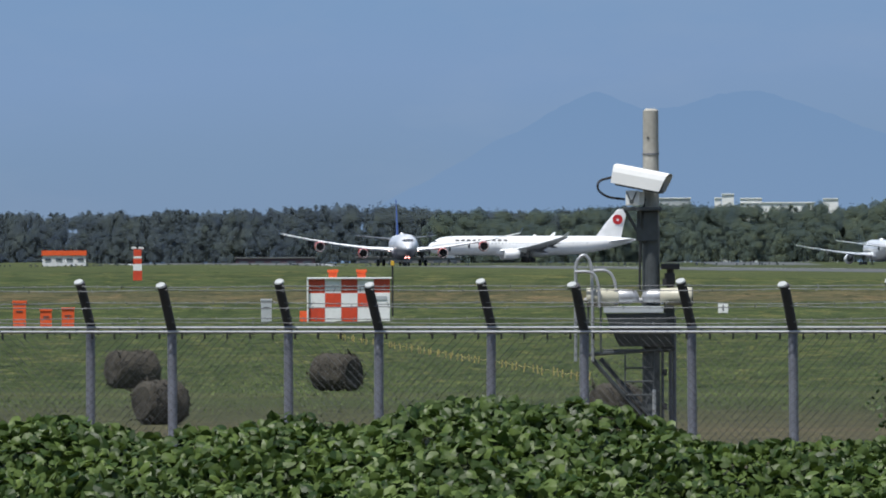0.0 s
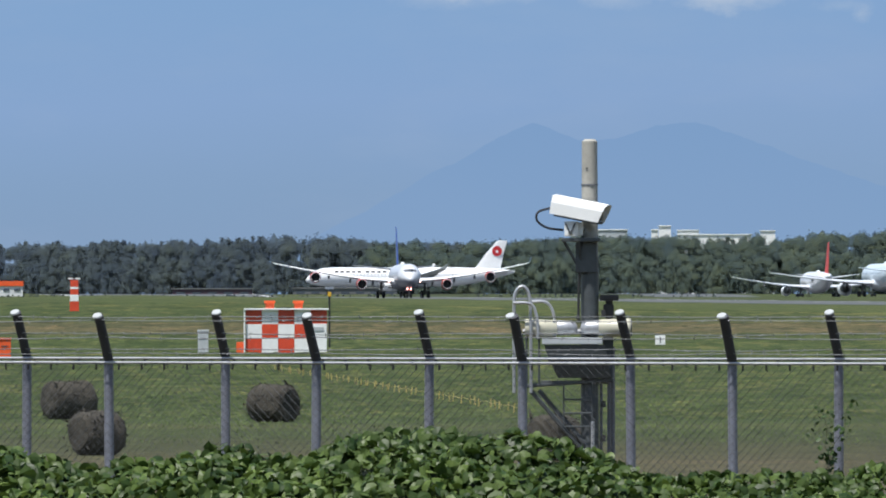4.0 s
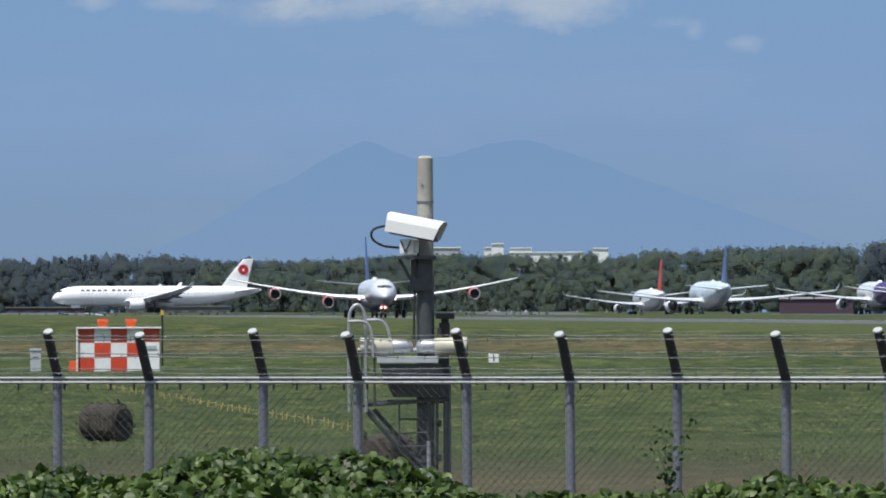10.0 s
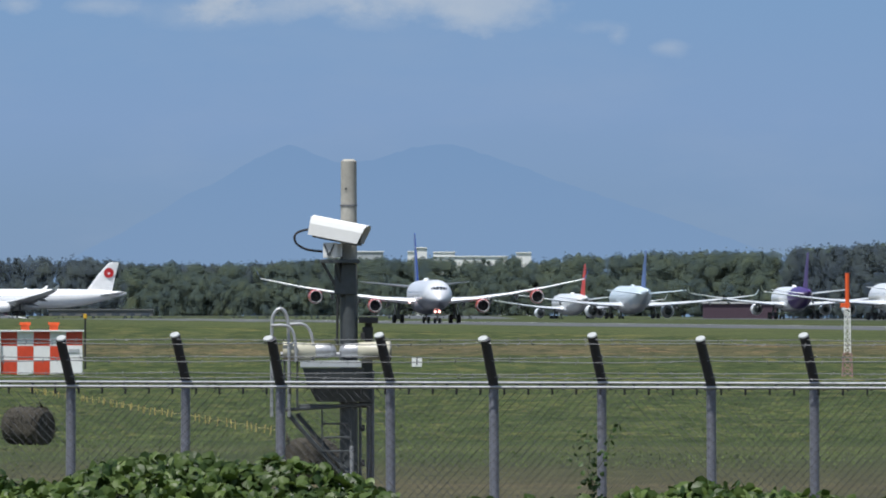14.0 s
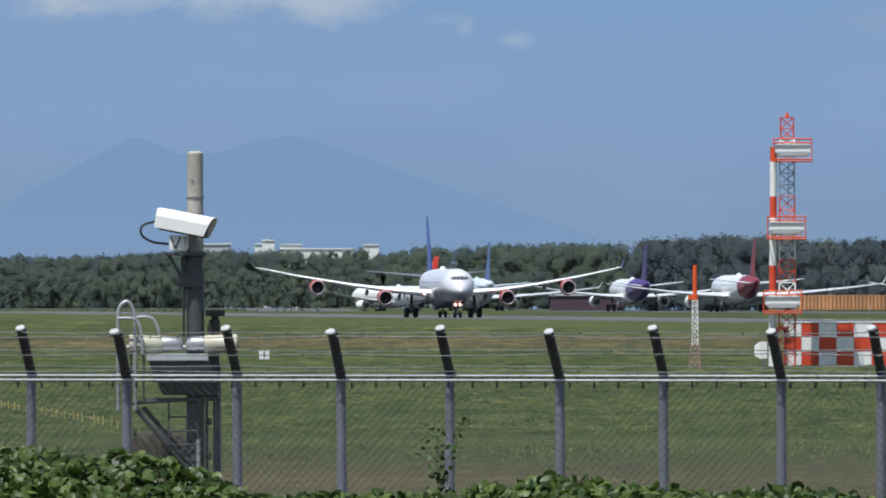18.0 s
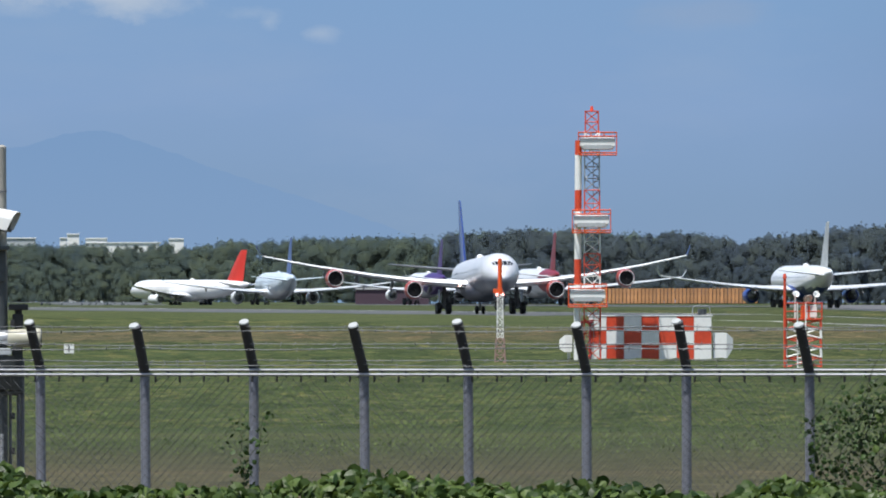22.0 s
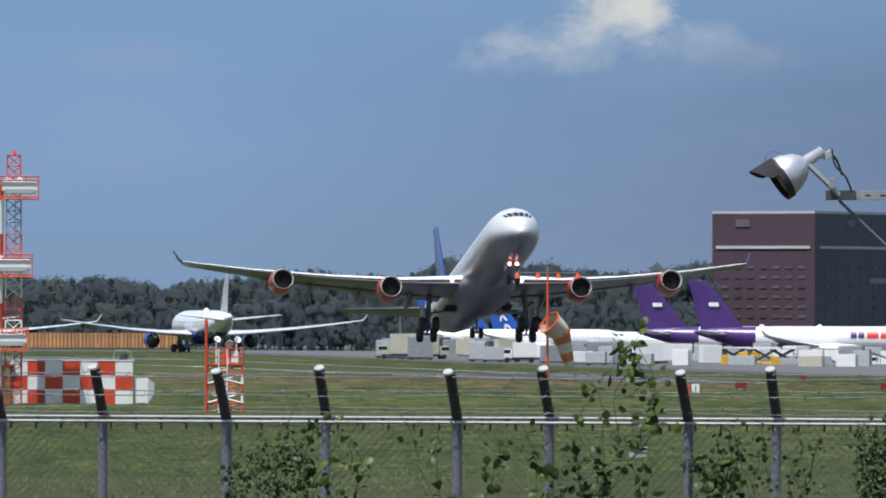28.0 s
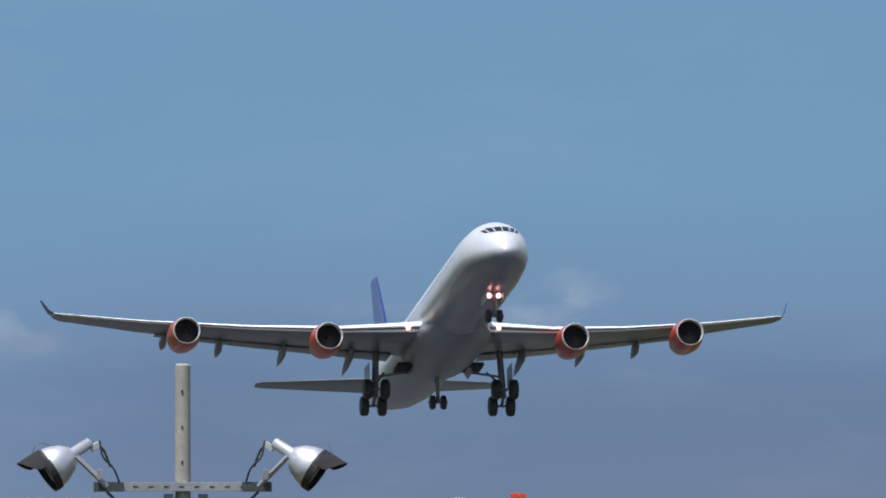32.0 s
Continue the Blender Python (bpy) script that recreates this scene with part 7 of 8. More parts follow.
def pale_hotel():
    x, y, z = spot(4.895, 4500)
    root = thing("pale_hotel", (x, y, z), "wide pale hotel building with rows of small windows", "building", turn=-4.9)
    W, Hh = 64.0, 33.6
    bm = bmesh.new()
    box(bm, (W, 16, Hh), (0, 8, Hh / 2))
    part("wall", bm, PALE_WALL, root)
    bm = bmesh.new()
    box(bm, (W + 1, 17, 0.8), (0, 8, Hh + 0.4))
    part("roof", bm, ROOF_GREY, root)
    bm = bmesh.new()
    box(bm, (40, 10, 8.2), (3.4, 9, Hh + 4.9))
    part("sign_block", bm, PALE_WALL, root, "white rooftop sign block")
    for xx, ww in ((10.0, 1.6), (16.0, 9.0)):
        bm = bmesh.new()
        box(bm, (ww, 0.3, 1.2), (xx, 3.9, Hh + 5.6))
        part("sign_bar", bm, NAVY_WALL, root, "dark sign bar")
    window_grid(root, Matrix.Identity(4), 19, 8, 1.5, 1.25, -W / 2 + 2.0, 3.5, 3.3, 3.05, WINDOW_FAR)
    for i in range(7):
        bm = bmesh.new()
        box(bm, (6.6, 0.3, 2.0), (-W / 2 + 5.5 + 8.1 * i, -0.06, Hh - 3.2))
        part("band_window", bm, WINDOW_FAR, root)
    for xx in (-25, -20, -14, 27, 28.5):
        bm = bmesh.new()
        box(bm, (1.6, 2, 1.8), (xx, 5, Hh + 1.6))
        part("roof_unit", bm, ROOF_GREY, root)


pale_hotel()


def radar_tower():
    x, y, z = spot(4.728, 3400)
    root = thing("radar_tower", (x, y, z), "dark blue tower with white deck and red radar antenna", "tower", turn=-4.7)
    bm = bmesh.new()
    box(bm, (7.3, 7.3, 34.5), (0, 0, 17.25), 0.1)
    part("shaft", bm, NAVY_WALL, root)
    bm = bmesh.new()
    box(bm, (11.2, 11.2, 0.9), (0, 0, 35.0), 0.2)
    box(bm, (5.0, 5.0, 1.3), (0, 0, 36.1), 0.1)
    for sx in (-5.3, -1.8, 1.8, 5.3):
        rod(bm, (sx, -5.3, 35.4), (sx, -5.3, 36.5), 0.08, seg=5)
    rod(bm, (-5.3, -5.3, 36.5), (5.3, -5.3, 36.5), 0.07, seg=5)
    part("deck", bm, PALE_WALL, root, "white top deck with rail")
    bm = bmesh.new()
    rod(bm, (0, 0, 36.7), (0, 0, 38.6), 1.1, 0.8, 10)
    box(bm, (3.0, 1.6, 2.6), (0.2, 0, 39.6), 0.4)
    box(bm, (4.2, 1.2, 1.5), (-0.5, -0.3, 41.7), 0.3)
    part("radar_antenna", bm, RED_PAINT, root, "red radar antenna")


radar_tower()


def low_building(name, bearing, dist, wide, high, wall, roof, label, lift=0.0, deep=12.0, windows=0, cap=0.10):
    x, y, z = spot(bearing, dist)
    root = thing(name, (x, y, z), label, "building", turn=-bearing)
    bm = bmesh.new()
    box(bm, (wide, deep, high + lift), (0, deep / 2, (high + lift) / 2))
    part("wall", bm, wall, root)
    bm = bmesh.new()
    box(bm, (wide * 1.03, deep * 1.06, max(0.4, high * cap)), (0, deep / 2, high + lift + max(0.2, high * cap / 2)), 0.05)
    part("roof", bm, roof, root)
    for i in range(windows):
        bm = bmesh.new()
        box(bm, (wide / windows * 0.55, 0.3, high * 0.25), (-wide / 2 + wide / windows * (i + 0.5), -0.05, lift + high * 0.6))
        part("window", bm, WINDOW_FAR, root)
    return root


low_building("terminal_building", -3.44, 4700, 19, 3.2, GREY_BOX, WHITE_PAINT, "long low pale grey building beyond the woods", 21.4)
for b, w, h, lift in ((-3.155, 4.5, 4.2, 21.8), (-3.20, 2.5, 2.8, 21.8), (-3.05, 8.0, 2.6, 21.8), (-2.93, 27, 1.4, 21.4), (-2.69, 5.6, 2.4, 21.8)):
    low_building("white_building", b, 4700, w, h, WHITE_PAINT, WHITE_PAINT, "white building standing above the woods", lift)
low_building("orange_roofed_hut", -6.155, 3600, 12.4, 2.6, PALE_WALL, ORANGE_PAINT, "low pale building with orange-red roof", 0.8, windows=4, cap=0.55)
low_building("brown_shed", -1.715, 3450, 20, 5.2, BROWN_WALL, ROOF_GREY, "low brown shed with pale roof", 0, windows=0)
low_building("grey_shed", -4.6, 4150, 34, 3.2, SHED_GREY, SHED_GREY, "low grey shed before the woods", 0, windows=7)
low_building("grey_shed", -5.2, 4150, 26, 3.0, BROWN_WALL, SHED_GREY, "low brown shed before the woods", 0, windows=5)
low_building("cargo_shed", 3.75, 3300, 95, 6.0, CREAM, ROOF_GREY, "long pale cargo shed behind the apron", 0)
# added block for blurred greys at ground level, not a known building
low_building("cargo_shed", 1.35, 3500, 60, 3.2, GREY_BOX, ROOF_GREY, "long grey block added for the blurred greys behind the apron", 0)


def blast_fence():
    x, y, z = spot(-0.42, 3310)
    root = thing("blast_fence", (x, y, z), "orange-brown ribbed blast fence beside the taxiway", "fence", turn=0.4)
    W, Hh, n = 41.0, 5.0, 42
    bm = bmesh.new()
    box(bm, (W / n * 0.82, 0.5, Hh * 0.8), (0, 0, 0), 0.03)
    first = part("slat", bm, RUST, root)
    for i in range(n):
        o = first if i == 0 else new("slat", first.data)
        o.parent = root
        o.matrix_basis = pose(-W / 2 + W / n * (i + 0.5), 0, Hh * 0.58, -12, 0, 0)
    bm = bmesh.new()
    box(bm, (W, 0.7, Hh * 0.2), (0, 0.3, Hh * 0.1), 0.05)
    for i in range(12):
        rod(bm, (-W / 2 + W / 11 * i, 2.4, 0), (-W / 2 + W / 11 * i, 0.3, Hh * 0.9), 0.12, seg=5)
    part("base", bm, DARK_PAINT, root, "dark base and struts")


RUST = surf("orange-brown steel", (0.42, 0.20, 0.075), 0.7, 0.1, 0.6, 0.25, 0.2, random_tint=0.35)
blast_fence()

# ---- parked airliners and apron vehicles ----
PARKED = "airliners parked on the apron"
L767B = Liner(54.9, 47.6, 5.03, 27.5, [(7.9, 2.7, 5.2)], PLANE_WHITE, TAIL_BLUE, PLANE_WHITE, fin=1.08)
parked, _ = airliner("parked_airliner", L767B, "white airliner with blue and white tail parked on the apron", fleet=PARKED)
for zm in (2.3, 4.7, 6.9):
    for y0 in (-0.42, 0.42):
        for way in (-1, 1):
            bm = bmesh.new()
            box(bm, (0.5, 0.03, 1.7), (0, 0, 0), 0, Matrix.Translation((-(4.5 + 0.5 * zm + way * 0.5), y0, zm)) @ Matrix.Rotation(radians(way * 22 - 18), 4, "Y"))
            mark = part("tail_emblem", bm, WHITE_PAINT, parked, "white slanting bar on the tail")
            mark.matrix_basis = Matrix.Translation(L767B.at(0.795 * L767B.length, 0, L767B.ring(0.80 * L767B.length)[1] + 0.6 * L767B.r))


def park(ob, fin_bearing, dist, turn, liner):
    """Stand a plane so that its fin is at the bearing."""
    x, y, z = spot(fin_bearing, dist)
    back = 0.86 * liner.length - liner.axle
    a = radians(turn)
    return Matrix.Translation((x + back * math.cos(a), y + back * math.sin(a), z + 0.06)) @ Matrix.Rotation(a, 4, "Z")


parked.matrix_basis = park(parked, 1.135, 3220, -8, L767B)
copy_thing(parked, park(parked, 1.295, 3270, -8, L767B))
copy_thing(parked, park(parked, 1.45, 3320, -8, L767B))
LMD = Liner(58.6, 51.7, 6.0, 33.0, [(8.7, 2.9, 6.0)], PLANE_WHITE, PURPLE, PLANE_WHITE, fin=1.27)
freighter, _ = airliner("parked_freighter", LMD, "white freighter with deep purple tail parked on the apron", fleet=PARKED, livery=lambda s: s > 44)
def skin_patch(bm, liner, start, end, top, low):
    """A painted block that follows the round of the fuselage on its right side."""
    for k in range(5):
        a0, a1 = top + (low - top) * k / 5, top + (low - top) * (k + 1) / 5
        bm.faces.new([bm.verts.new(liner.skin_point(s, -ang, 0.05)) for s, ang in ((start, a0), (end, a0), (end, a1), (start, a1))])


bm = bmesh.new()
for start, end in ((20.0, 21.4), (21.7, 23.1)):
    skin_patch(bm, LMD, start, end, 52, 84)
part("side_lettering", bm, [PURPLE], freighter, "purple lettering blocks on the fuselage")
bm = bmesh.new()
for start, end in ((14.0, 16.4), (16.8, 19.5)):
    skin_patch(bm, LMD, start, end, 52, 84)
part("side_lettering", bm, [TAIL_RED], freighter, "orange-red lettering blocks on the fuselage")
bm = bmesh.new()
for y0 in (-0.5, 0.5):
    bm.faces.new([bm.verts.new((-6.4 - dx, y0, z)) for dx, z in ((0, 5.2), (2.2, 5.2), (2.3, 6.1), (0.1, 6.1))])
em = part("tail_emblem", bm, WHITE_PAINT, freighter, "white block mark on the tail")
em.matrix_basis = Matrix.Translation(LMD.at(0.795 * LMD.length, 0, LMD.ring(0.80 * LMD.length)[1] + 0.6 * LMD.r))
freighter.matrix_basis = park(freighter, 2.42, 2860, -6, LMD)
copy_thing(freighter, park(freighter, 2.165, 2900, -6, LMD))
copy_thing(freighter, park(freighter, 5.045, 2980, -6, LMD))
copy_thing(freighter, park(freighter, 4.86, 2900, -6, LMD))


def cargo_loader(bearing, dist, turn, material, label):
    x, y, z = spot(bearing, dist)
    root = thing("cargo_loader", (x, y, z + 0.05), label, "loader", "apron vehicles", turn)
    bm = bmesh.new()
    box(bm, (7.0, 3.0, 0.9), (0, 0, 1.0), 0.08)
    part("chassis", bm, material, root)
    bm = bmesh.new()
    box(bm, (1.8, 2.4, 1.7), (2.6, 0, 2.3), 0.15)
    part("cab", bm, material, root)
    bm = bmesh.new()
    box(bm, (1.84, 2.0, 0.8), (2.66, 0, 2.6), 0.1)
    part("cab_window", bm, DARK_GLASS, root)
    bm = bmesh.new()
    for sy in (-1.1, 1.1):
        rod(bm, (-3, sy, 1.4), (1.0, sy, 3.6), 0.14, seg=6)
        rod(bm, (1.0, sy, 1.4), (-3, sy, 3.6), 0.14, seg=6)
    part("scissor_lift", bm, DARK_PAINT, root)
    bm = bmesh.new()
    box(bm, (6.0, 3.0, 0.3), (-1.0, 0, 3.75), 0.05)
    part("deck", bm, WHITE_PAINT, root)
    for sx in (-2.6, 2.4):
        for sy in (-1.3, 1.3):
            m = Matrix.Translation((sx, sy, 0.5)) @ Matrix.Rotation(math.pi / 2, 4, "Z")
            part("wheel", turned(bmesh.new(), [(-0.18, 0.2), (-0.18, 0.48), (0.18, 0.48), (0.18, 0.2)], 14, m, True), BLACK, root)


def tug(bearing, dist, turn, material, label):
    x, y, z = spot(bearing, dist)
    root = thing("baggage_tug", (x, y, z + 0.05), label, "tug", "apron vehicles", turn)
    bm = bmesh.new()
    box(bm, (3.4, 1.8, 0.8), (0, 0, 0.85), 0.12)
    part("body", bm, material, root)
    bm = bmesh.new()
    box(bm, (1.5, 1.6, 1.2), (-0.4, 0, 1.85), 0.12)
    part("cab", bm, material, root)
    bm = bmesh.new()
    box(bm, (1.54, 1.4, 0.6), (-0.4, 0, 2.0), 0.06)
    part("cab_window", bm, DARK_GLASS, root)
    for sx in (-1.1, 1.1):
        for sy in (-0.8, 0.8):
            m = Matrix.Translation((sx, sy, 0.4)) @ Matrix.Rotation(math.pi / 2, 4, "Z")
            part("wheel", turned(bmesh.new(), [(-0.14, 0.15), (-0.14, 0.38), (0.14, 0.38), (0.14, 0.15)], 14, m, True), BLACK, root)


for b, d, tn in ((2.46, 2240, 5), (2.55, 2230, 170), (2.68, 2250, 10)):
    cargo_loader(b, d, tn, BRASS_YELLOW, "yellow cargo loader on the apron")
for b, d, tn, mt, nm in ((2.41, 2190, 0, BRASS_YELLOW, "yellow"), (2.61, 2185, 180, BRASS_YELLOW, "yellow"), (2.77, 2200, 0, WHITE_PAINT, "white"), (2.86, 2210, 20, GREY_BOX, "grey"), (3.0, 2210, 0, WHITE_PAINT, "white"),
                         (3.2, 2240, 180, BRASS_YELLOW, "yellow"), (1.9, 2380, 0, GREY_BOX, "grey"), (1.6, 2500, 0, WHITE_PAINT, "white")):
    tug(b, d, tn, mt, nm + " baggage tug on the apron")


def apron_mast(bearing, dist, tall):
    x, y, z = spot(bearing, dist)
    root = thing("apron_light_mast", (x, y, z), "tall grey apron light mast with row of lamps", "light mast", "apron light masts", -bearing)
    bm = bmesh.new()
    rod(bm, (0, 0, 0), (0, 0, tall), 0.45, 0.3, 10)
    part("pole", bm, DULL_STEEL, root)
    bm = bmesh.new()
    box(bm, (7.0, 0.6, 0.35), (0, 0, tall), 0.05)
    part("crossarm", bm, DULL_STEEL, root)
    for i in range(5):
        bm = bmesh.new()
        box(bm, (0.9, 0.7, 0.7), (-2.8 + 1.4 * i, -0.3, tall + 0.55), 0.08)
        part("lamp", bm, GREY_BOX, root)


for b, d, tall in ((3.695, 3180, 18.2), (3.775, 3260, 18.0), (4.16, 3240, 11.0), (2.06, 3350, 15.0), (0.93, 3400, 12.0)):
    apron_mast(b, d, tall)


def cargo_container(bearing, dist, size, material, label):
    x, y, z = spot(bearing, dist)
    root = thing("cargo_container", (x, y, z + 0.05), label, "container", "cargo containers on the apron", random.uniform(-20, 20))
    w, d, h = size
    bm = bmesh.new()
    box(bm, (w, d, h), (0, 0, 0.45 + h / 2), 0.12)
    part("body", bm, material, root)
    bm = bmesh.new()
    box(bm, (w + 0.3, d + 0.3, 0.2), (0, 0, 0.32), 0.03)
    for sx in (-0.4, 0.4):
        rod(bm, (sx * w, -d / 2, 0.16), (sx * w, d / 2, 0.16), 0.15, seg=8)
    part("dolly", bm, DARK_PAINT, root, "dark dolly under the container")


def service_truck(bearing, dist, turn, long, tall, material, label):
    """A box van of the ground crews: cab with windscreen, tall body, wheels, roof rail."""
    x, y, z = spot(bearing, dist)
    root = thing("service_truck", (x, y, z + 0.05), label, "truck", "apron vehicles", turn)
    bm = bmesh.new()
    box(bm, (long + 2.2, 2.1, 0.35), (-1.1, 0, 0.75), 0.05)
    part("chassis", bm, DARK_PAINT, root, "dark chassis")
    bm = bmesh.new()
    box(bm, (long, 2.4, tall), (-1.2, 0, 0.95 + tall / 2), 0.1)
    part("cargo_box", bm, material, root)
    bm = bmesh.new()
    box(bm, (1.8, 2.2, 1.7), (long / 2 - 0.15, 0, 1.6), 0.2)
    part("cab", bm, material, root)
    bm = bmesh.new()
    box(bm, (1.5, 2.24, 0.65), (long / 2, 0, 1.95), 0.08)
    part("cab_window", bm, DARK_GLASS, root, "dark cab windows")
    bm = bmesh.new()
    for sy in (-1.1, 1.1):
        rod(bm, (-1.2 - long / 2, sy, 1.1 + tall), (-1.2 + long / 2, sy, 1.1 + tall), 0.05, seg=6)
    part("roof_rail", bm, STEEL, root)
    for sx in (-1.0 - long / 3, long / 2 - 0.2):
        for sy in (-0.95, 0.95):
            m = Matrix.Translation((sx, sy, 0.5)) @ Matrix.Rotation(math.pi / 2, 4, "Z")
            part("wheel", turned(bmesh.new(), [(-0.16, 0.18), (-0.16, 0.46), (0.16, 0.46), (0.16, 0.18)], 14, m, True), BLACK, root)


def belt_loader(bearing, dist, turn, material, label):
    """A low truck with a sloping conveyor."""
    x, y, z = spot(bearing, dist)
    root = thing("belt_loader", (x, y, z + 0.05), label, "loader", "apron vehicles", turn)
    bm = bmesh.new()
    box(bm, (4.6, 1.9, 0.7), (0, 0, 0.85), 0.1)
    part("body", bm, material, root)
    bm = bmesh.new()
    box(bm, (7.6, 0.9, 0.28), (0, 0, 0), 0.04, Matrix.Translation((0.4, -0.3, 2.35)) @ Matrix.Rotation(radians(-19), 4, "Y"))
    part("conveyor", bm, DARK_PAINT, root, "dark sloping conveyor")
    bm = bmesh.new()
    rod(bm, (1.6, -0.3, 1.1), (1.6, -0.3, 2.7), 0.12, seg=8)
    part("lift_ram", bm, STEEL, root)
    for sx in (-1.5, 1.5):
        for sy in (-0.85, 0.85):
            m = Matrix.Translation((sx, sy, 0.45)) @ Matrix.Rotation(math.pi / 2, 4, "Z")
            part("wheel", turned(bmesh.new(), [(-0.15, 0.16), (-0.15, 0.42), (0.15, 0.42), (0.15, 0.16)], 14, m, True), BLACK, root)


random.seed(77)
for i in range(120):
    bearing = random.uniform(0.85, 3.6) if i % 4 else random.uniform(3.6, 5.6)
    tone, name = random.choice(((WHITE_PAINT, "white"), (GREY_BOX, "pale grey"), (GREY_BOX, "pale grey"), (STEEL, "bare metal"), (DARK_PAINT, "dark grey"), (CREAM, "cream")))
    cargo_container(bearing, random.uniform(2110, 2560), (random.uniform(2.0, 4.6), 2.0, random.uniform(1.7, 3.8)), tone, name + " cargo container on a low dolly")
for i in range(26):
    bearing = 0.95 + 0.105 * i + random.uniform(-0.04, 0.04)
    tone, name = random.choice(((WHITE_PAINT, "white"), (WHITE_PAINT, "white"), (GREY_BOX, "pale grey"), (CREAM, "cream")))
    service_truck(bearing, random.uniform(2160, 2520), random.choice((0, 180)) + random.uniform(-25, 25), random.uniform(3.6, 5.8), random.uniform(2.3, 3.6), tone, name + " box-bodied service truck parked on the apron")
for bearing, turn, tone, name in ((1.42, 8, GREY_BOX, "pale grey"), (1.86, 172, WHITE_PAINT, "white"), (2.72, 0, BRASS_YELLOW, "yellow"), (2.84, 175, GREY_BOX, "pale grey"), (2.95, 5, BRASS_YELLOW, "yellow"), (3.12, 170, WHITE_PAINT, "white")):
    belt_loader(bearing, 2215, turn, tone, name + " belt loader with a sloping dark conveyor")
for b, tn, mt, nm in ((2.9, 0, WHITE_PAINT, "white"), (3.35, 180, GREY_BOX, "grey"), (3.6, 0, WHITE_PAINT, "white"), (3.9, 0, BRASS_YELLOW, "yellow"), (4.2, 180, WHITE_PAINT, "white"), (1.3, 0, BRASS_YELLOW, "yellow"), (2.1, 0, WHITE_PAINT, "white")):
    tug(b, 2420, tn, mt, nm + " baggage tug on the apron")

# ---- what moves ----
TAKE_OFF = [(0, 1056.0, 0.00, 0.0, -1.50), (1, 1011.0, 0.00, 0.0, -1.50), (2, 964.1, 0.00, 0.0, -1.50), (3, 915.3, 0.00, 0.0, -1.50), (3.5, 890.3, 0.00, 0.0, -1.50), (4.5, 839.0, 0.00, 0.0, -1.50), (5.5, 786.2, 0.00, 0.0, -1.50),
            (6, 759.3, 0.00, 0.0, -1.50), (7, 702.4, 0.00, 0.0, -1.50), (8, 644.2, 0.00, 0.0, -1.50), (9, 584.8, 0.00, 0.0, -1.50), (10, 524.3, 0.00, 0.0, -1.60), (11, 462.6, 0.00, 0.0, -1.60), (12, 401.3, 0.00, 0.0, -1.60),
            (13, 339.0, 0.00, 0.0, -1.60), (14, 276.1, 0.00, 0.0, -1.60), (15, 212.4, 0.00, 0.0, -1.60), (16.5, 115.3, 0.00, 0.0, -1.60), (18, 16.6, 0.00, 0.0, -1.60), (19, -49.9, 0.00, 0.0, -1.60), (20, -117.7, 0.00, 0.0, -1.80),
            (21, -186.2, 0.00, 0.2, -2.08), (22, -255.2, 0.00, 1.2, -2.36), (23, -324.9, 0.00, 3.2, -2.64), (24, -396.3, 0.00, 5.4, -2.72), (25, -468.4, 0.15, 7.2, -2.80), (25.5, -504.6, 0.30, 7.9, -2.84), (26.5, -577.0, 1.20, 8.9, -3.22),
            (27.5, -650.0, 2.70, 9.7, -3.60), (28, -686.7, 3.50, 10.0, -3.84), (28.5, -723.4, 4.75, 10.2, -4.08), (29, -760.3, 6.00, 10.5, -4.32), (29.5, -796.9, 8.00, 10.7, -4.56), (30, -833.7, 10.00, 10.8, -4.80), (30.5, -870.6, 12.00, 10.8, -4.90),
            (31, -907.4, 14.65, 11.2, -5.10), (31.5, -943.8, 17.53, 11.2, -5.20), (32, -980.4, 20.42, 11.2, -5.40)]
FLEX = [(0, 0), (20, 0.1), (23, 0.6), (26, 1.3), (28, 1.3), (30, 1.2), (32, 0.9)]
LEGS_DROP = [(0, 0), (22, 0), (25.5, -0.25), (28, -0.6), (30, -0.65), (32, -0.82)]
CROSSING = [(t, -269.0 - 4.28 * t, 3792.0 - 0.68 * t) for t in (0, 4, 8, 16, 24, 32)]
TURNING = [(t, -139.0 + 20.8 * math.cos(radians(a)) + 0.0, 3286.0 + 20.8 * math.sin(radians(a)), a) for t, a in ((0, AWAY), (13, AWAY), (15, AWAY + 5), (17.5, AWAY + 16), (19, AWAY + 22), (21.5, AWAY + 27), (23, AWAY + 30), (28, AWAY + 42), (32, AWAY + 50))]
QUEUED = [(blue_plane, 1225.0, 1285.0), (purple_plane, 880.0, 1008.0), (maroon_plane, 740.0, 800.0), (grey_plane, 320.0, 461.0)]
SOCK = [(0, 36, 36), (27.5, 36, 36), (28.6, 36, 34), (29.2, 33, 28), (29.6, 27, 20), (30, 18, 16), (30.5, 16, 14), (32, 18, 16)]


def on_runway(along, across, lift, pitch=0.0, bank=0.0, turn=0.0):
    """A pose on the runway's line; nose towards the eye when turn is 0."""
    x, y, z = off_runway(along, across, lift)
    z = 0.25 * step(900, 1350, y) + lift
    return Matrix.Translation((x, y, z)) @ Matrix.Rotation(radians(AWAY + 180 + turn), 4, "Z") @ Matrix.Rotation(radians(-pitch), 4, "Y") @ Matrix.Rotation(radians(bank), 4, "X")


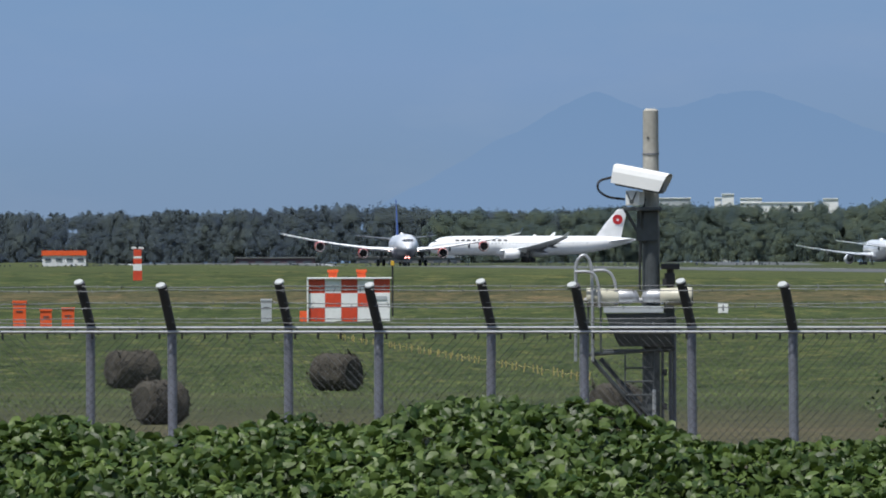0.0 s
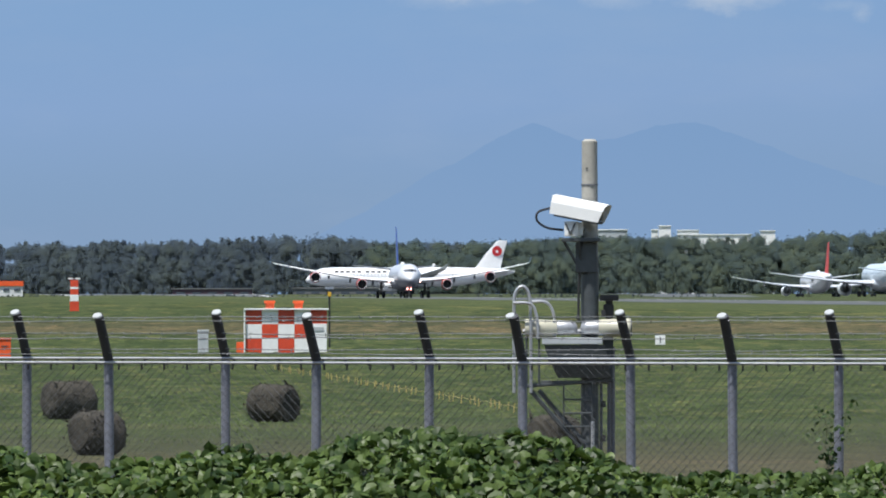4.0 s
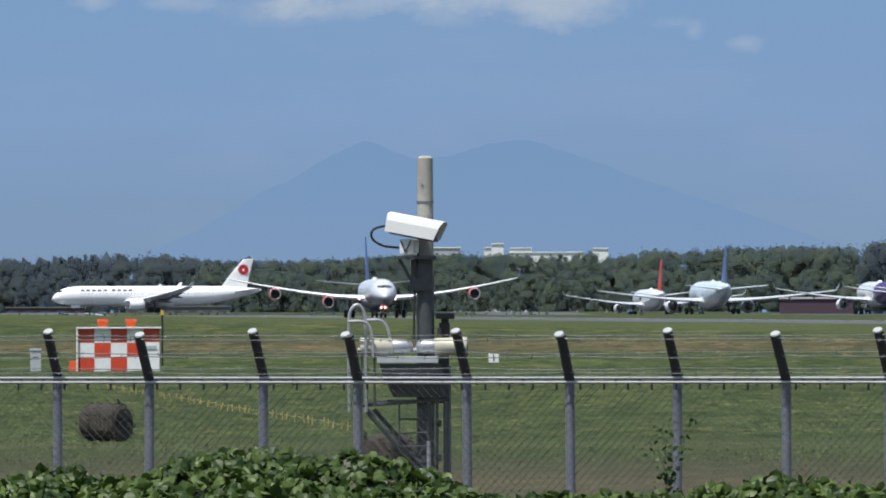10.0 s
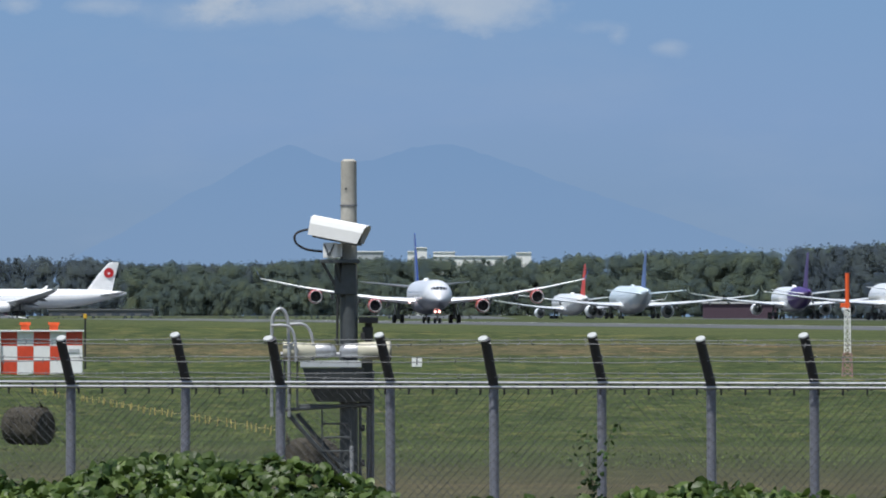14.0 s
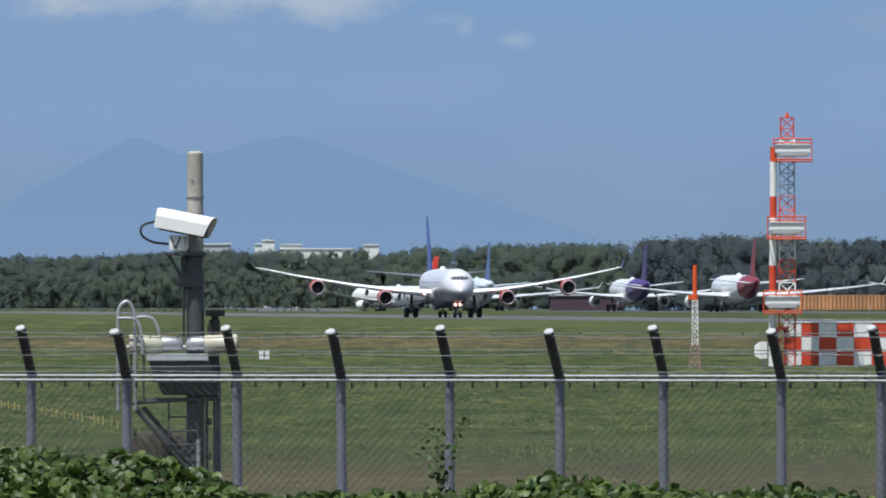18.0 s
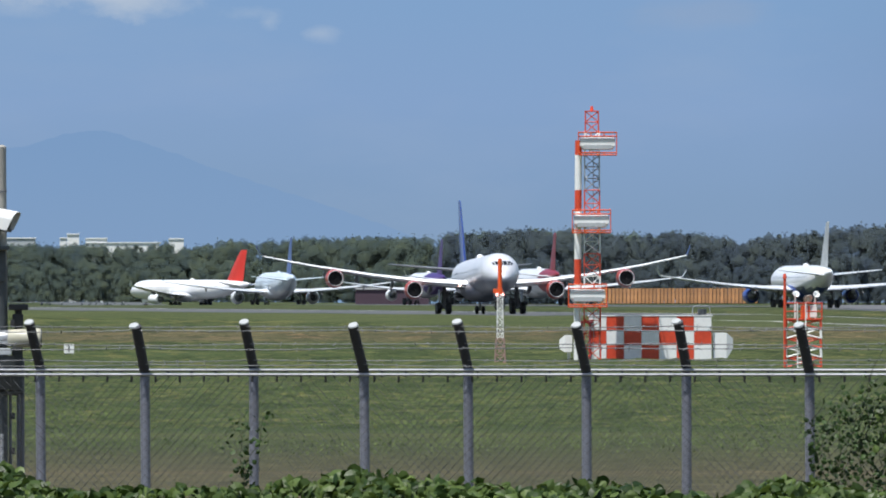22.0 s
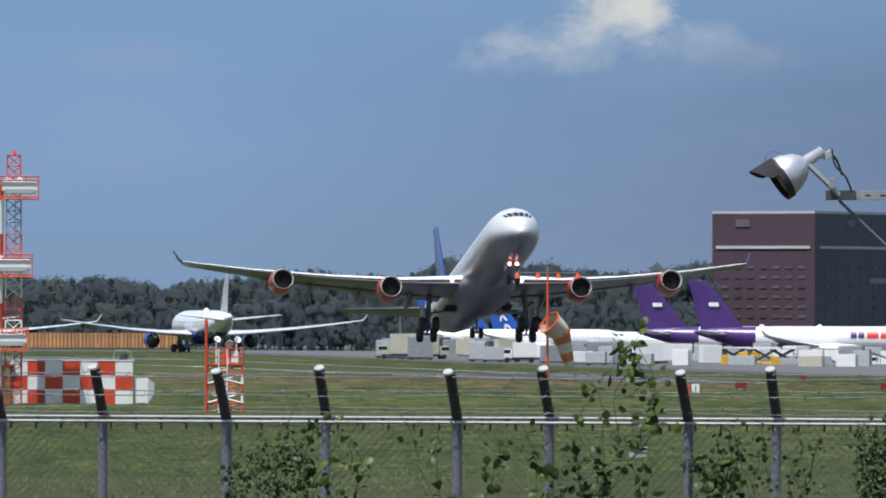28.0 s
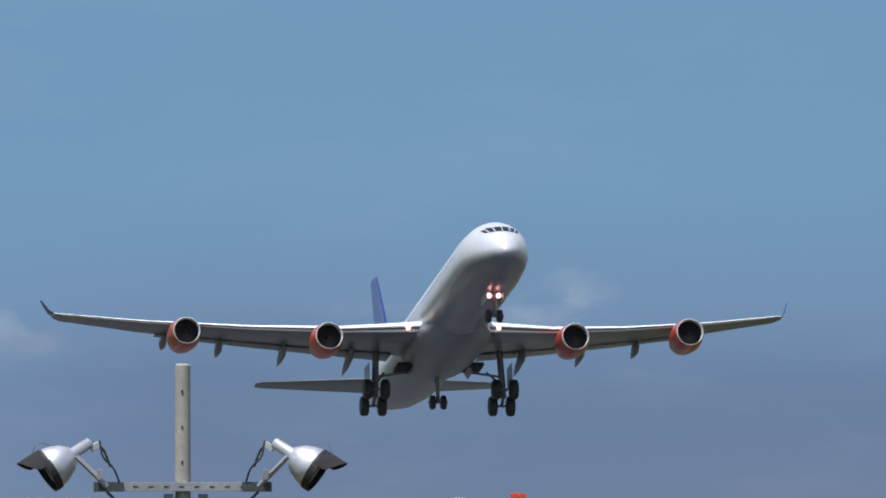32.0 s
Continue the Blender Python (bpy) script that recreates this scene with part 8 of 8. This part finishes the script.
def motions():
    # take-off run: seconds, metres along the runway, height of the wheels, pitch, crab
    run = TAKE_OFF
    walk(main_plane, [(t, on_runway(s, -0.25 * min(1, max(0, (t - 20) / 8)), z + 0.06, p, 0, a + 0.8 * min(1, max(0, (t - 20) / 10)) + 0.8 * min(1, max(0, (t - 21) / 6)) - 0.06 * max(0, t - 28))) for t, s, z, p, a in run])
    for wing, pivot, side in main_wings:
        walk(wing, [(t, Matrix.Translation(pivot) @ Matrix.Rotation(radians(side * f), 4, "X")) for t, f in FLEX])
    for leg in main_plane.children:
        if leg.name.startswith(("main_gear", "centre_gear")):
            walk(leg, [(t, Matrix.Translation((0, 0, d))) for t, d in LEGS_DROP])
        if leg.name.startswith("bogie"):
            hub = leg.matrix_basis.translation.copy()
            walk(leg, [(t, Matrix.Translation(hub + Vector((0, 0, d))) @ Matrix.Rotation(radians(34 * d), 4, "Y")) for t, d in LEGS_DROP])
    walk(crane_plane, [(t, Matrix.Translation((x, y, land(x, y) + 0.06)) @ Matrix.Rotation(radians(180 + 8), 4, "Z")) for t, x, y in CROSSING])
    walk(red_plane, [(t, Matrix.Translation((x, y, land(x, y) + 0.06)) @ Matrix.Rotation(radians(a), 4, "Z")) for t, x, y, a in TURNING])
    for ob, s0, s1 in QUEUED:
        walk(ob, [(t, Matrix.Translation(off_runway(s0 + (s1 - s0) * t / 32, 150, 0.06)) @ Matrix.Rotation(radians(AWAY), 4, "Z")) for t in (0, 16, 32)])
    walk(sock_hoop, [(t, Matrix.Translation((0.1, -0.3, 4.15)) @ Matrix.Rotation(radians(32), 4, "Z") @ Matrix.Rotation(radians(a), 4, "Y")) for t, a, droop in SOCK])
    walk(sock_tail, [(t, Matrix.Translation((1.05, 0, 0)) @ Matrix.Rotation(radians(droop), 4, "Y")) for t, a, droop in SOCK])
    walk(patrol_van, [(t, pose(-2.18 + 4.44 * (t - 2.5), 47.0, z)) for t, z in ((0, 0.045), (1, 0.045), (2, 0.045), (2.5, 0), (3, 0), (4, 0), (8, 0), (16, 0), (32, 0))])


motions()
